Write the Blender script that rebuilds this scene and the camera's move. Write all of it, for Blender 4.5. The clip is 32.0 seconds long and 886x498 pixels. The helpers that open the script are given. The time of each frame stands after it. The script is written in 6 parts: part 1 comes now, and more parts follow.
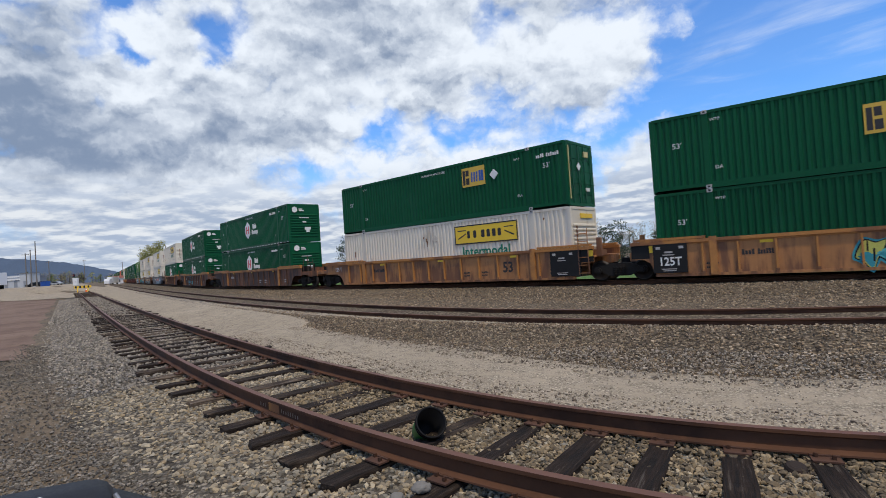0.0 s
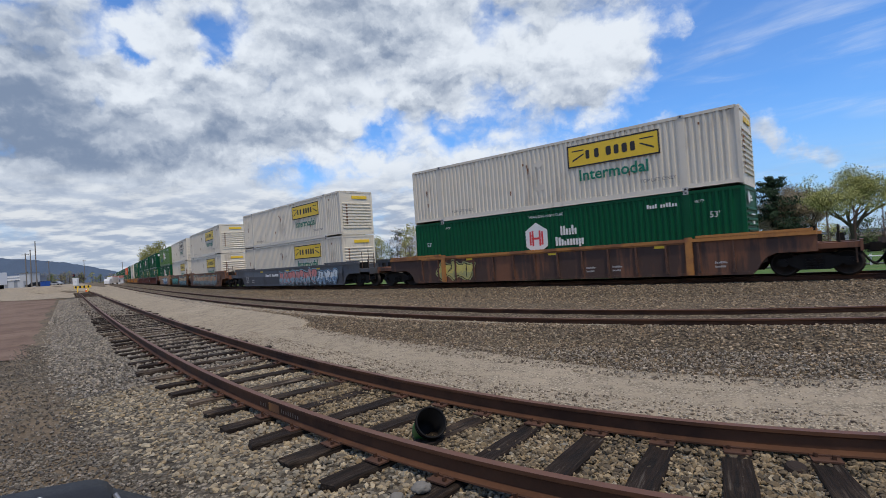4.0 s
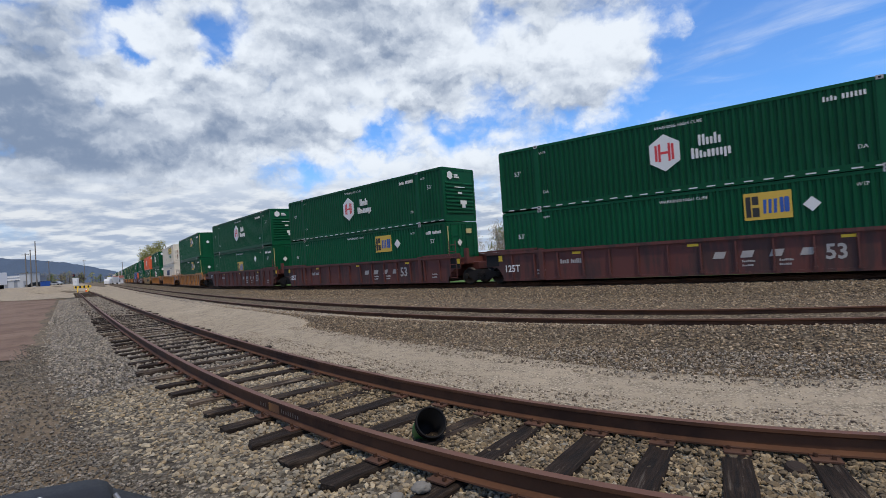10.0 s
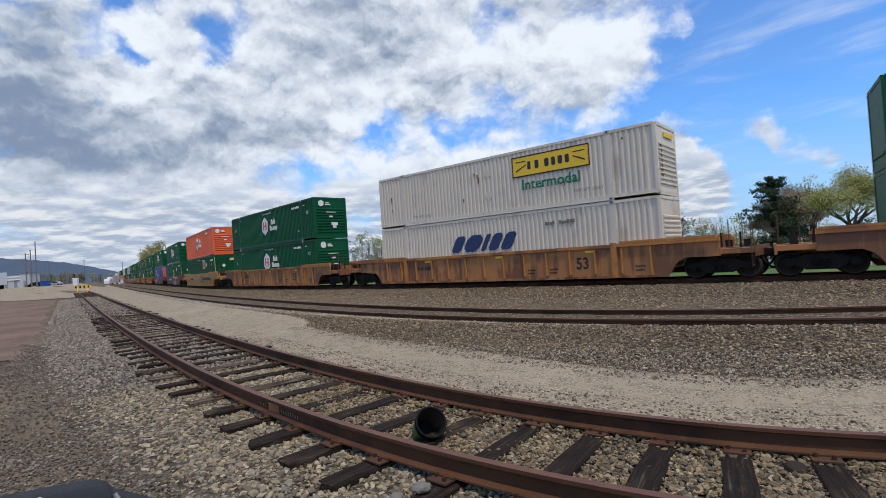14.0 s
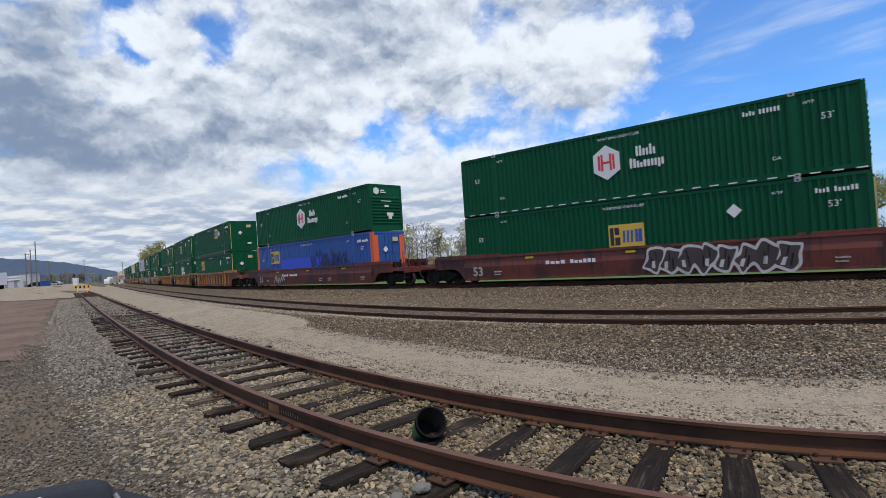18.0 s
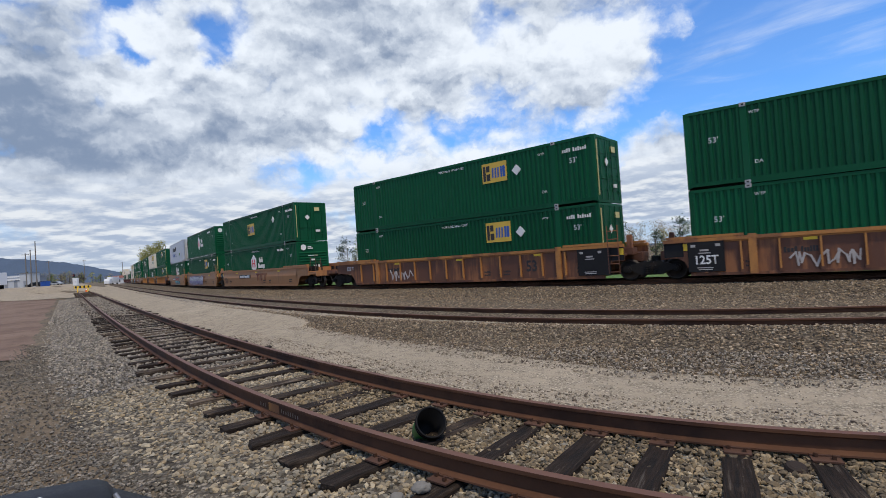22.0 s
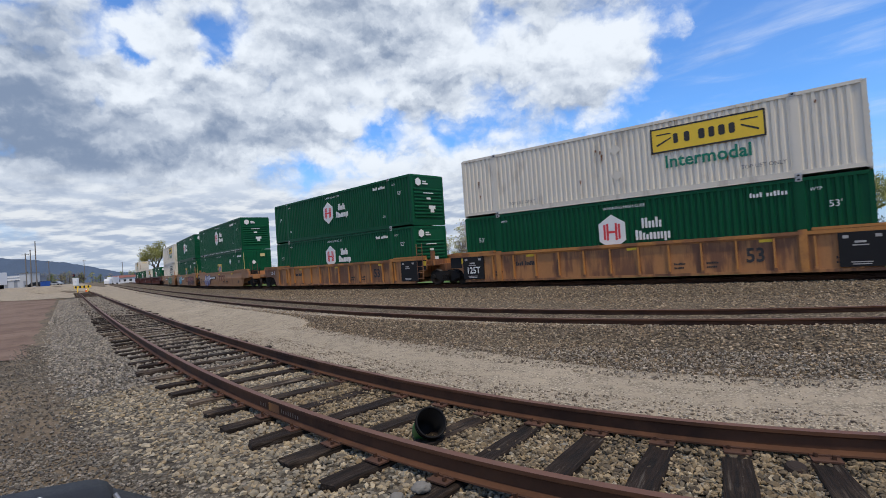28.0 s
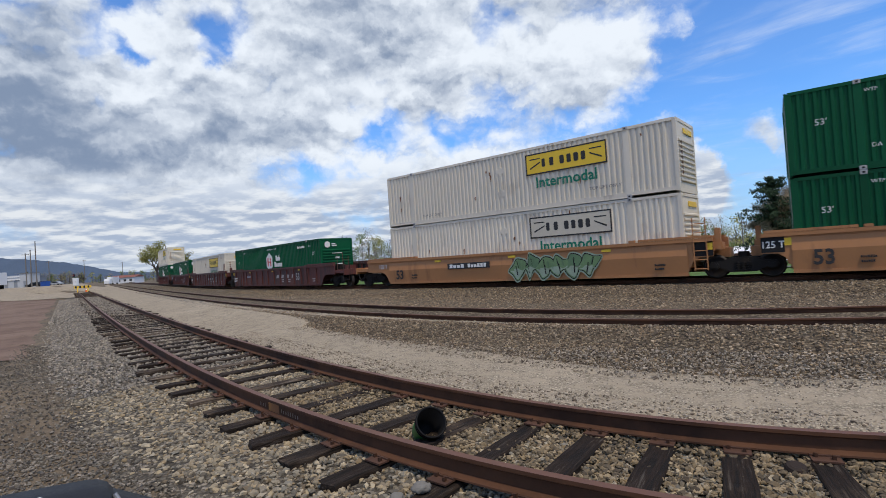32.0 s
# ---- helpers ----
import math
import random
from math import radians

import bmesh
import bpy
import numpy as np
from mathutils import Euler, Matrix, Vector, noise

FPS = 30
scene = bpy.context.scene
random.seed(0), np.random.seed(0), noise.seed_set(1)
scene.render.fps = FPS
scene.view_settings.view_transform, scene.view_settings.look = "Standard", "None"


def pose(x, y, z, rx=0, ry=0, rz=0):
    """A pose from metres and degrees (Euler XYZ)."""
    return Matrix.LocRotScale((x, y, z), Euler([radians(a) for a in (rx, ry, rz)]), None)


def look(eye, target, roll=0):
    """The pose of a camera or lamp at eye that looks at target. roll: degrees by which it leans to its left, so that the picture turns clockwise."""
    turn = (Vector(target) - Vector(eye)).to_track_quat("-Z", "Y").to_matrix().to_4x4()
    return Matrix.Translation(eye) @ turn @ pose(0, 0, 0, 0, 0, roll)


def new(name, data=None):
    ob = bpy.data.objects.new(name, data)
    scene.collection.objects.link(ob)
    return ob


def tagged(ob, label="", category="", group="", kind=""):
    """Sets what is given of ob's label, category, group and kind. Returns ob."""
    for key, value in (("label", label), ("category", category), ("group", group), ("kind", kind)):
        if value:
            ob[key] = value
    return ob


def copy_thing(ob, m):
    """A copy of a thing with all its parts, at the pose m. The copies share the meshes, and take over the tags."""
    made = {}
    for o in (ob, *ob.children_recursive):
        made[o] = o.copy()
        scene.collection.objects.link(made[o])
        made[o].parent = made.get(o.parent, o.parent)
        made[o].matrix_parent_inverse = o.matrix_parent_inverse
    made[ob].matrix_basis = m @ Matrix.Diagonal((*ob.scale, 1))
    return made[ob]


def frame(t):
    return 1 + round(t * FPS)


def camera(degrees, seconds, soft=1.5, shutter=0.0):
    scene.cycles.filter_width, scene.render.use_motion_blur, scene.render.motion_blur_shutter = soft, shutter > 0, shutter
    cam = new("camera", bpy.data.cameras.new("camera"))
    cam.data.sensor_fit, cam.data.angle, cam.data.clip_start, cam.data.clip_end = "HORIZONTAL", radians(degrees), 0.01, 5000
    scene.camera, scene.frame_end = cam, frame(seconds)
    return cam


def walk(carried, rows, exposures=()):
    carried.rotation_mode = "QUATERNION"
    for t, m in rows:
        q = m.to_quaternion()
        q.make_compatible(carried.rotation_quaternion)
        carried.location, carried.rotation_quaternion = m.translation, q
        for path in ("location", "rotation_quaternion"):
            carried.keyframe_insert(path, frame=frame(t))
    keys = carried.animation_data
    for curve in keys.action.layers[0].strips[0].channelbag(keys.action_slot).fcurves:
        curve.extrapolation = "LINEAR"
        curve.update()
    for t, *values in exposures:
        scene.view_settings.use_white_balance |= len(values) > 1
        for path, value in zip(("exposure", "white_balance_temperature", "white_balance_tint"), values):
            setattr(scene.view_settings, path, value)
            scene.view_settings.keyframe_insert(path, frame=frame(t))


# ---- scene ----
# z = 0 is the top of the main line's rails; x runs along the train, y away from the camera.
cam = camera(82.12, 32.0, soft=0.4, shutter=0.06)
EYE = pose(0, 0, 1.4333, 91.0641, 3.7998, 35.87661)
walk(cam, [(0.0, EYE), (32.0, EYE)], exposures=[(0.0, 0.04), (3.0, -0.04), (5.2, -0.13), (6.0, -0.16), (7.0, -0.17), (8.0, -0.15), (9.2, -0.05), (11.0, 0.03), (16.0, 0.02), (22.0, 0.06), (32.0, 0.02)])

# ---- sky and sun ----
SUN_ELEVATION, SUN_TURN = radians(66), radians(118)
world = bpy.data.worlds.new("sky")
scene.world = world
world.use_nodes = True
WT = world.node_tree
WT.nodes.clear()


class Nodes:
    """Short-hand for wiring one node tree."""

    def __init__(self, tree):
        self.tree = tree

    def put(self, kind, **sockets):
        n = self.tree.nodes.new(kind)
        for k, v in sockets.items():
            self.set(n, k, v)
        return n

    def set(self, n, k, v):
        s = n.inputs[int(k[1:])] if k[0] == "i" and k[1:].isdigit() else n.inputs[k.replace("_", " ")]
        if isinstance(v, bpy.types.NodeSocket):
            self.tree.links.new(v, s)
        else:
            s.default_value = v

    def math(self, op, a, b=0.0, c=0.0, clamp=False):
        n = self.tree.nodes.new("ShaderNodeMath")
        n.operation, n.use_clamp = op, clamp
        for i, v in enumerate((a, b, c)):
            self.set(n, "i%d" % i, v)
        return n.outputs[0]

    def vec(self, op, a, b=(0, 0, 0)):
        n = self.tree.nodes.new("ShaderNodeVectorMath")
        n.operation = op
        self.set(n, "i0", a)
        if op == "SCALE":
            self.set(n, "Scale", b)
        else:
            self.set(n, "i1", b)
        return n.outputs["Value" if op in ("DOT_PRODUCT", "LENGTH", "DISTANCE") else "Vector"]

    def noise(self, vec, scale, detail=4.0, rough=0.55, warp=0.0):
        n = self.put("ShaderNodeTexNoise", Scale=scale, Detail=detail, Roughness=rough, Distortion=warp)
        if vec is not None:
            self.set(n, "Vector", vec)
        return n.outputs["Fac"]

    def step(self, v, lo, hi, a=0.0, b=1.0):
        n = self.tree.nodes.new("ShaderNodeMapRange")
        n.interpolation_type = "SMOOTHSTEP"
        for i, w in enumerate((v, lo, hi, a, b)):
            self.set(n, "i%d" % i, w)
        return n.outputs[0]

    def mix(self, f, a, b, how="MIX"):
        n = self.tree.nodes.new("ShaderNodeMix")
        n.data_type, n.blend_type = "RGBA", how
        for i, w in ((0, f), (6, a), (7, b)):
            if not isinstance(w, bpy.types.NodeSocket) and i > 5:
                w = (*w, 1.0)[:4]
            self.set(n, "i%d" % i, w)
        return n.outputs[2]


def sky():
    g = Nodes(WT)
    base = g.put("ShaderNodeTexSky")
    base.sky_type, base.sun_disc = "NISHITA", False
    base.sun_elevation, base.sun_rotation = SUN_ELEVATION, SUN_TURN
    base.air_density, base.dust_density, base.ozone_density = 1.0, 0.4, 4.0
    way = g.put("ShaderNodeTexCoord").outputs["Generated"]
    parts = g.put("ShaderNodeSeparateXYZ", Vector=way)
    up = g.math("MAXIMUM", parts.outputs[2], 0.0)
    # a flat deck of cloud, seen in perspective
    lift = g.math("DIVIDE", 1.0, g.math("ADD", up, 0.13))
    deck = g.put("ShaderNodeCombineXYZ", X=g.math("MULTIPLY", parts.outputs[0], lift), Y=g.math("MULTIPLY", parts.outputs[1], lift), Z=3.7).outputs[0]
    frayed = g.put("ShaderNodeTexNoise", Vector=way, Scale=9.0, Detail=6.0, Roughness=0.62).outputs["Color"]
    bent = g.vec("ADD", way, g.vec("SCALE", g.vec("SUBTRACT", frayed, (0.5, 0.5, 0.5)), 0.10))

    def depth(at):
        a = g.noise(at, 3.2, 2.0, 0.5)
        b = g.noise(at, 7.5, 8.0, 0.5, 0.15)
        v = g.tree.nodes.new("ShaderNodeTexVoronoi")
        v.feature = "SMOOTH_F1"
        g.set(v, "Vector", g.vec("ADD", at, g.vec("SCALE", g.vec("SUBTRACT", frayed, (0.5, 0.5, 0.5)), 0.14)))
        g.set(v, "Scale", 9.0), g.set(v, "Detail", 3.0), g.set(v, "Roughness", 0.55), g.set(v, "Smoothness", 0.5)
        heap = g.math("SUBTRACT", 0.86, g.math("MULTIPLY", v.outputs["Distance"], 0.85))
        return g.math("ADD", g.math("ADD", g.math("MULTIPLY", a, 0.32), g.math("MULTIPLY", b, 0.43)), g.math("MULTIPLY", heap, 0.25))
    puff = g.vec("MULTIPLY", way, (1.0, 1.0, 1.7))

    def banks(rows):
        total = 0.0
        for az, el, size, amount in rows:
            p, e = radians(az), radians(el)
            d = (math.sin(p) * math.cos(e), math.cos(p) * math.cos(e), math.sin(e))
            total = g.math("ADD", total, g.step(g.vec("DISTANCE", bent, d), radians(size) * 0.1, radians(size) * 1.8, amount, 0.0))
        return total
    # open gaps and full banks: azimuth and height in degrees, size, amount
    gaps = banks([(1.4, 13.3, 10.8, -0.30), (-5.3, 8.8, 8.6, -0.22), (5.0, 19.9, 9.5, -0.24), (-8.0, 5.4, 7.0, -0.2), (4.6, 5.0, 7.6, -0.25), (-1.2, 20.1, 3.8, -0.15), (-69.1, 21.1, 2.2, -0.20), (-66.8, 21.1, 1.1, -0.2), (-58.4, 23.4, 1.8, -0.18), (-57.9, 22.6, 1.0, -0.08), (-59.1, 20.6, 1.0, -0.14), (-69.6, 16.0, 1.9, -0.24), (-60.1, 26.2, 1.3, -0.12), (-68.0, 25.3, 1.3, -0.14), (-40.8, 14.1, 2.2, -0.16), (-43.4, 14.3, 1.4, -0.12), (-34.5, 13.1, 2.0, -0.12), (-31.2, 14.3, 1.6, -0.06), (-11.3, 20.7, 1.5, -0.12), (-21.4, 13.0, 2.2, -0.06), (-18.6, 10.2, 3.2, -0.10), (-26.4, 11.1, 2.5, -0.06), (-35.7, 22.5, 1.0, -0.12), (-50.4, 10.1, 2.2, -0.15), (-54.5, 10.3, 1.6, -0.12), (-26.9, 21.2, 9.5, 0.14), (-44.6, 22.3, 8.9, 0.16), (-63.1, 18.9, 8.9, 0.1), (-74.0, 16.7, 7.6, 0.16), (-65.9, 12.4, 8.9, 0.14), (-15.9, 21.6, 5.7, 0.14), (-15.1, 17.2, 3.2, 0.08), (-52.3, 16.6, 7.0, 0.12), (-48.0, 26.2, 5.7, 0.12), (-8.2, 11.4, 3.0, 0.34), (-4.6, 12.6, 2.6, 0.34), (-1.6, 11.6, 2.2, 0.3), (3.2, 7.2, 2.4, 0.42), (0.6, 7.7, 2.2, 0.42), (-1.6, 8.3, 2.0, 0.40), (-3.8, 9.2, 1.8, 0.34), (-11.6, 7.4, 4.0, 0.62), (-8.6, 5.2, 3.8, 0.62), (-19.5, 14.4, 2.4, 0.14)])
    dens = g.math("ADD", g.math("ADD", depth(puff), gaps), g.step(up, 0.10, 0.22, 0.16, 0.035))
    cover = g.step(dens, 0.31, 0.54)
    streak = g.noise(g.vec("MULTIPLY", deck, (0.6, 1.3, 1.0)), 2.2, 9.0, 0.6, 0.5)
    veil = g.math("MULTIPLY", g.step(streak, 0.44, 0.86, 0.03, 0.75), g.step(g.noise(deck, 1.6, 3.0, 0.5), 0.35, 0.65))
    cover = g.math("MAXIMUM", cover, veil)
    # bellies are grey, rims and tops white
    above = g.vec("ADD", puff, (0.012, -0.008, 0.034))
    relief = g.math("SUBTRACT", g.math("SUBTRACT", dens, gaps), depth(above))
    fine = g.noise(puff, 13.0, 6.0, 0.5, 0.2)
    dark = banks([(-74.9, 21.5, 5.7, 0.36), (-74.8, 15.7, 5.7, 0.36), (-72.5, 13.0, 4.4, 0.1), (-64.6, 10.8, 6.0, 0.46), (-71.4, 10.1, 6.0, 0.40), (-57.2, 12.3, 3.2, 0.26), (-45.6, 25.2, 5.1, 0.3), (-39.8, 26.7, 4.4, 0.26), (-51.7, 17.8, 3.8, 0.14), (-61.7, 17.1, 3.8, 0.16), (-53.8, 12.9, 3.2, 0.2), (-28.5, 16.2, 3.8, 0.1), (-66.2, 24.6, 1.9, 0.08), (-26.4, 25.9, 6.3, 0.12), (-34.9, 16.7, 3.2, 0.1), (-75.8, 10.4, 3.8, 0.1), (-48.9, 15.2, 3.8, 0.1), (-67.2, 23.1, 2.5, -0.2), (-67.2, 19.0, 3.8, -0.3), (-60.4, 21.7, 2.5, -0.24), (-69.1, 13.3, 3.8, -0.32), (-65.3, 14.8, 3.2, -0.28), (-55.2, 24.6, 3.2, -0.24), (-44.9, 19.5, 4.4, -0.2), (-50.9, 20.6, 3.2, -0.16), (-28.8, 20.8, 5.1, -0.24), (-20.2, 20.2, 4.4, -0.2), (-14.7, 21.9, 3.8, -0.16), (-46.8, 9.5, 3.2, -0.24), (-59.5, 9.4, 3.8, -0.2), (-41.6, 12.3, 3.2, -0.16), (-36.8, 24.2, 3.2, -0.12), (-15.1, 17.7, 2.5, -0.15)])
    belly = g.math("ADD", g.math("ADD", g.math("MULTIPLY", g.math("SUBTRACT", dens, 0.60), 0.5), g.math("MULTIPLY", dark, 0.58)), g.math("MULTIPLY", relief, -2.7))
    belly = g.math("ADD", belly, g.math("MULTIPLY", g.math("SUBTRACT", fine, 0.5), 0.22))
    belly = g.math("ADD", belly, g.step(up, 0.55, 0.85, 0.0, 0.25))
    thick = g.step(belly, -0.44, 0.48)
    cloud = g.mix(thick, (0.88, 0.945, 1.03), (0.235, 0.31, 0.45))
    # low rows of small clouds, far off
    far = g.math("DIVIDE", 1.0, g.math("ADD", up, 0.15))
    low = g.put("ShaderNodeCombineXYZ", X=g.math("MULTIPLY", parts.outputs[0], far), Y=g.math("MULTIPLY", parts.outputs[1], far), Z=8.1).outputs[0]
    rows = g.math("SUBTRACT", g.noise(low, 3.6, 7.0, 0.55), g.math("MULTIPLY", g.noise(g.vec("MULTIPLY", low, (0.97, 0.97, 1.0)), 3.6, 7.0, 0.55), 0.55))
    lowcloud = g.mix(g.step(rows, 0.13, 0.37), (0.39, 0.475, 0.63), (0.80, 0.84, 0.89))
    cloud = g.mix(g.step(up, 0.10, 0.20, 0.95, 0.0), cloud, lowcloud)
    blue = g.vec("MULTIPLY", g.vec("SCALE", base.outputs[0], 0.18), (0.50, 0.82, 1.16))
    blue = g.mix(g.step(up, 0.0, 0.26, 0.7, 0.0), blue, (0.38, 0.56, 0.84))
    full = g.mix(cover, blue, cloud)
    full = g.mix(g.step(up, 0.0, 0.06, 0.5, 0.0), full, (0.50, 0.59, 0.71))
    bg = g.put("ShaderNodeBackground", Color=full, Strength=0.95)
    out = g.put("ShaderNodeOutputWorld")
    WT.links.new(bg.outputs[0], out.inputs[0])


sky()
sun_data = bpy.data.lights.new("sun", "SUN")
sun_data.energy, sun_data.angle, sun_data.color = 2.9, radians(4), (1.0, 0.85, 0.64)
sun = new("sun", sun_data)
sun.matrix_world = look((0, 0, 60), (60 * math.cos(SUN_ELEVATION) * -math.sin(SUN_TURN), 60 * math.cos(SUN_ELEVATION) * -math.cos(SUN_TURN), 60 - 60 * math.sin(SUN_ELEVATION)))

# ---- materials ----
MATS = {}


def material(name, rgb, rough=0.7, metal=0.0, vary=0.12, scale=3.0, dirt=None, dirt_amount=0.0, dirt_scale=1.2, streak=False, bump=0.0, bump_scale=40.0, per_object=0.0, island=0.0, spec=0.4):
    """One surface: base colour, a fine and a coarse variation, stains of a second colour, streaks that run down, and relief."""
    if name in MATS:
        return MATS[name]
    m = bpy.data.materials.new(name)
    m.use_nodes = True
    g = Nodes(m.node_tree)
    b = m.node_tree.nodes["Principled BSDF"]
    where = g.put("ShaderNodeTexCoord").outputs["Object"]
    info = g.put("ShaderNodeObjectInfo")
    where = g.vec("ADD", where, g.vec("SCALE", info.outputs["Location"], 0.0) if not per_object else g.vec("SCALE", g.put("ShaderNodeCombineXYZ", X=info.outputs["Random"], Y=info.outputs["Random"], Z=info.outputs["Random"]).outputs[0], 37.0))
    f1, f2 = g.noise(where, scale, 3.0, 0.6), g.noise(where, scale * 9.0, 3.0, 0.65)
    k = g.math("ADD", g.math("MULTIPLY", g.math("SUBTRACT", f1, 0.5), 2.2 * vary), g.math("MULTIPLY", g.math("SUBTRACT", f2, 0.5), 1.6 * vary))
    if per_object:
        k = g.math("ADD", k, g.math("MULTIPLY", g.math("SUBTRACT", info.outputs["Random"], 0.5), 2 * per_object))
    if island:
        k = g.math("ADD", k, g.math("MULTIPLY", g.math("SUBTRACT", g.put("ShaderNodeNewGeometry").outputs["Random Per Island"], 0.5), 2 * island))
    col = g.vec("SCALE", g.put("ShaderNodeCombineXYZ", X=rgb[0], Y=rgb[1], Z=rgb[2]).outputs[0], g.math("ADD", k, 1.0))
    if dirt:
        at = g.vec("MULTIPLY", where, (1.0, 1.0, 0.12)) if streak else where
        d = g.noise(at, dirt_scale * (3.0 if streak else 1.0), 6.0, 0.65)
        d2 = g.noise(where, dirt_scale * 0.45, 3.0, 0.5)
        mask = g.step(g.math("MULTIPLY", g.math("ADD", d, d2), 0.5), 0.60 - 0.25 * dirt_amount, 0.69 - 0.22 * dirt_amount)
        col = g.mix(g.math("MULTIPLY", mask, min(1.0, 0.35 + dirt_amount)), col, dirt)
    g.set(b, "Base Color", col)
    g.set(b, "Roughness", g.math("ADD", g.math("MULTIPLY", g.math("SUBTRACT", f2, 0.5), 0.25), rough, clamp=True))
    g.set(b, "Metallic", metal)
    g.set(b, "Specular IOR Level", spec)
    if bump:
        n = g.put("ShaderNodeBump", Strength=1.0, Distance=bump, Height=g.noise(where, bump_scale, 5.0, 0.65))
        g.set(b, "Normal", n.outputs[0])
    MATS[name] = m
    return m


GRIME = (0.07, 0.055, 0.045)
GREEN = material("green_paint", (0.0022, 0.070, 0.0285), 0.5, vary=0.16, scale=0.7, dirt=(0.008, 0.078, 0.038), dirt_amount=0.25, streak=True, per_object=0.16, spec=0.15)
LIME = material("light_green_paint", (0.075, 0.17, 0.03), 0.5, vary=0.15, scale=0.7, dirt=(0.05, 0.10, 0.03), dirt_amount=0.3, streak=True)
WHITE = material("white_paint", (0.64, 0.585, 0.485), 0.5, vary=0.06, scale=0.8, dirt=(0.36, 0.31, 0.25), dirt_amount=0.22, streak=True, per_object=0.08)
ORANGE = material("orange_paint", (0.66, 0.115, 0.035), 0.5, vary=0.1, scale=0.8, dirt=(0.4, 0.1, 0.05), dirt_amount=0.2, streak=True)
BLUE = material("blue_paint", (0.022, 0.085, 0.30), 0.5, vary=0.12, scale=0.8, dirt=(0.05, 0.07, 0.13), dirt_amount=0.3, streak=True)
REEFER = material("grey_white_paint", (0.50, 0.51, 0.54), 0.4, vary=0.05, scale=0.8, dirt=(0.32, 0.31, 0.30), dirt_amount=0.2, streak=True)
TANCLEAN = material("clean_tan_car_paint", (0.36, 0.165, 0.064), 0.55, vary=0.1, scale=0.9, dirt=(0.21, 0.095, 0.045), dirt_amount=0.25, streak=True, per_object=0.06)
PANELYELLOW = material("ochre_yellow_panel_paint", (0.60, 0.39, 0.055), 0.5, vary=0.08, scale=2)
TAN = material("tan_car_paint", (0.37, 0.165, 0.058), 0.6, vary=0.2, scale=0.9, dirt=(0.15, 0.066, 0.034), dirt_amount=0.6, streak=True, per_object=0.06)
RUST = material("rusty_orange_car_paint", (0.25, 0.10, 0.040), 0.7, vary=0.2, scale=0.9, dirt=(0.115, 0.048, 0.028), dirt_amount=0.75, streak=True, per_object=0.1)
BROWN = material("brown_car_paint", (0.16, 0.068, 0.036), 0.75, vary=0.2, scale=0.9, dirt=(0.06, 0.034, 0.026), dirt_amount=0.7, streak=True)
MAROON = material("maroon_car_paint", (0.105, 0.032, 0.026), 0.65, vary=0.16, scale=0.9, dirt=(0.045, 0.024, 0.022), dirt_amount=0.5, streak=True)
REDBROWN = material("red_brown_car_paint", (0.15, 0.036, 0.024), 0.6, vary=0.14, scale=0.9, dirt=(0.05, 0.022, 0.02), dirt_amount=0.5, streak=True)
OCHRE = material("ochre_car_paint", (0.40, 0.20, 0.045), 0.55, vary=0.1, scale=0.9, dirt=(0.24, 0.12, 0.035), dirt_amount=0.25, streak=True)
GREY = material("dark_grey_car_paint", (0.075, 0.078, 0.088), 0.5, vary=0.14, scale=0.9, dirt=(0.045, 0.04, 0.04), dirt_amount=0.4, streak=True)
CHORD = {"TAN": material("yellow_orange_chord_paint", (0.42, 0.18, 0.045), 0.6, vary=0.2, scale=1.2, dirt=(0.18, 0.075, 0.035), dirt_amount=0.5)}
BLACK = material("black_paint", (0.014, 0.014, 0.015), 0.7, vary=0.2, scale=2, spec=0.18)
STEEL = material("grimy_truck_steel", (0.012, 0.0105, 0.0095), 0.8, vary=0.3, scale=4, dirt=(0.026, 0.017, 0.012), dirt_amount=0.35, spec=0.25)
TREAD = material("worn_wheel_steel", (0.035, 0.028, 0.024), 0.6, metal=0.4, vary=0.25, scale=5)
YELLOW = material("yellow_marking_paint", (0.75, 0.50, 0.035), 0.5, vary=0.08, scale=2)
STENCIL = material("dull_white_stencil", (0.36, 0.34, 0.32), 0.6, vary=0.15, scale=4)
MARK = material("white_lettering_paint", (0.68, 0.68, 0.66), 0.5, vary=0.06, scale=4)
DARKMARK = material("black_lettering_paint", (0.025, 0.024, 0.025), 0.6, vary=0.1, scale=4)
REDMARK = material("red_logo_paint", (0.62, 0.045, 0.05), 0.5, vary=0.06, scale=4)
BLUEMARK = material("blue_logo_paint", (0.025, 0.09, 0.34), 0.5, vary=0.06, scale=4)
GREENMARK = material("green_lettering_paint", (0.0, 0.16, 0.10), 0.5, vary=0.06, scale=4)
RAIL = material("rusty_rail_steel", (0.082, 0.038, 0.021), 0.75, metal=0.0, vary=0.3, scale=3, dirt=(0.040, 0.020, 0.013), dirt_amount=0.5, spec=0.2, bump=0.0015, bump_scale=60)
RAILTOP = material("rail_head_steel", (0.125, 0.060, 0.040), 0.6, metal=0.15, vary=0.2, scale=5)
PLATE = material("rusty_tie_plate", (0.072, 0.034, 0.021), 0.8, vary=0.35, scale=6, bump=0.002, bump_scale=50, per_object=0.2)


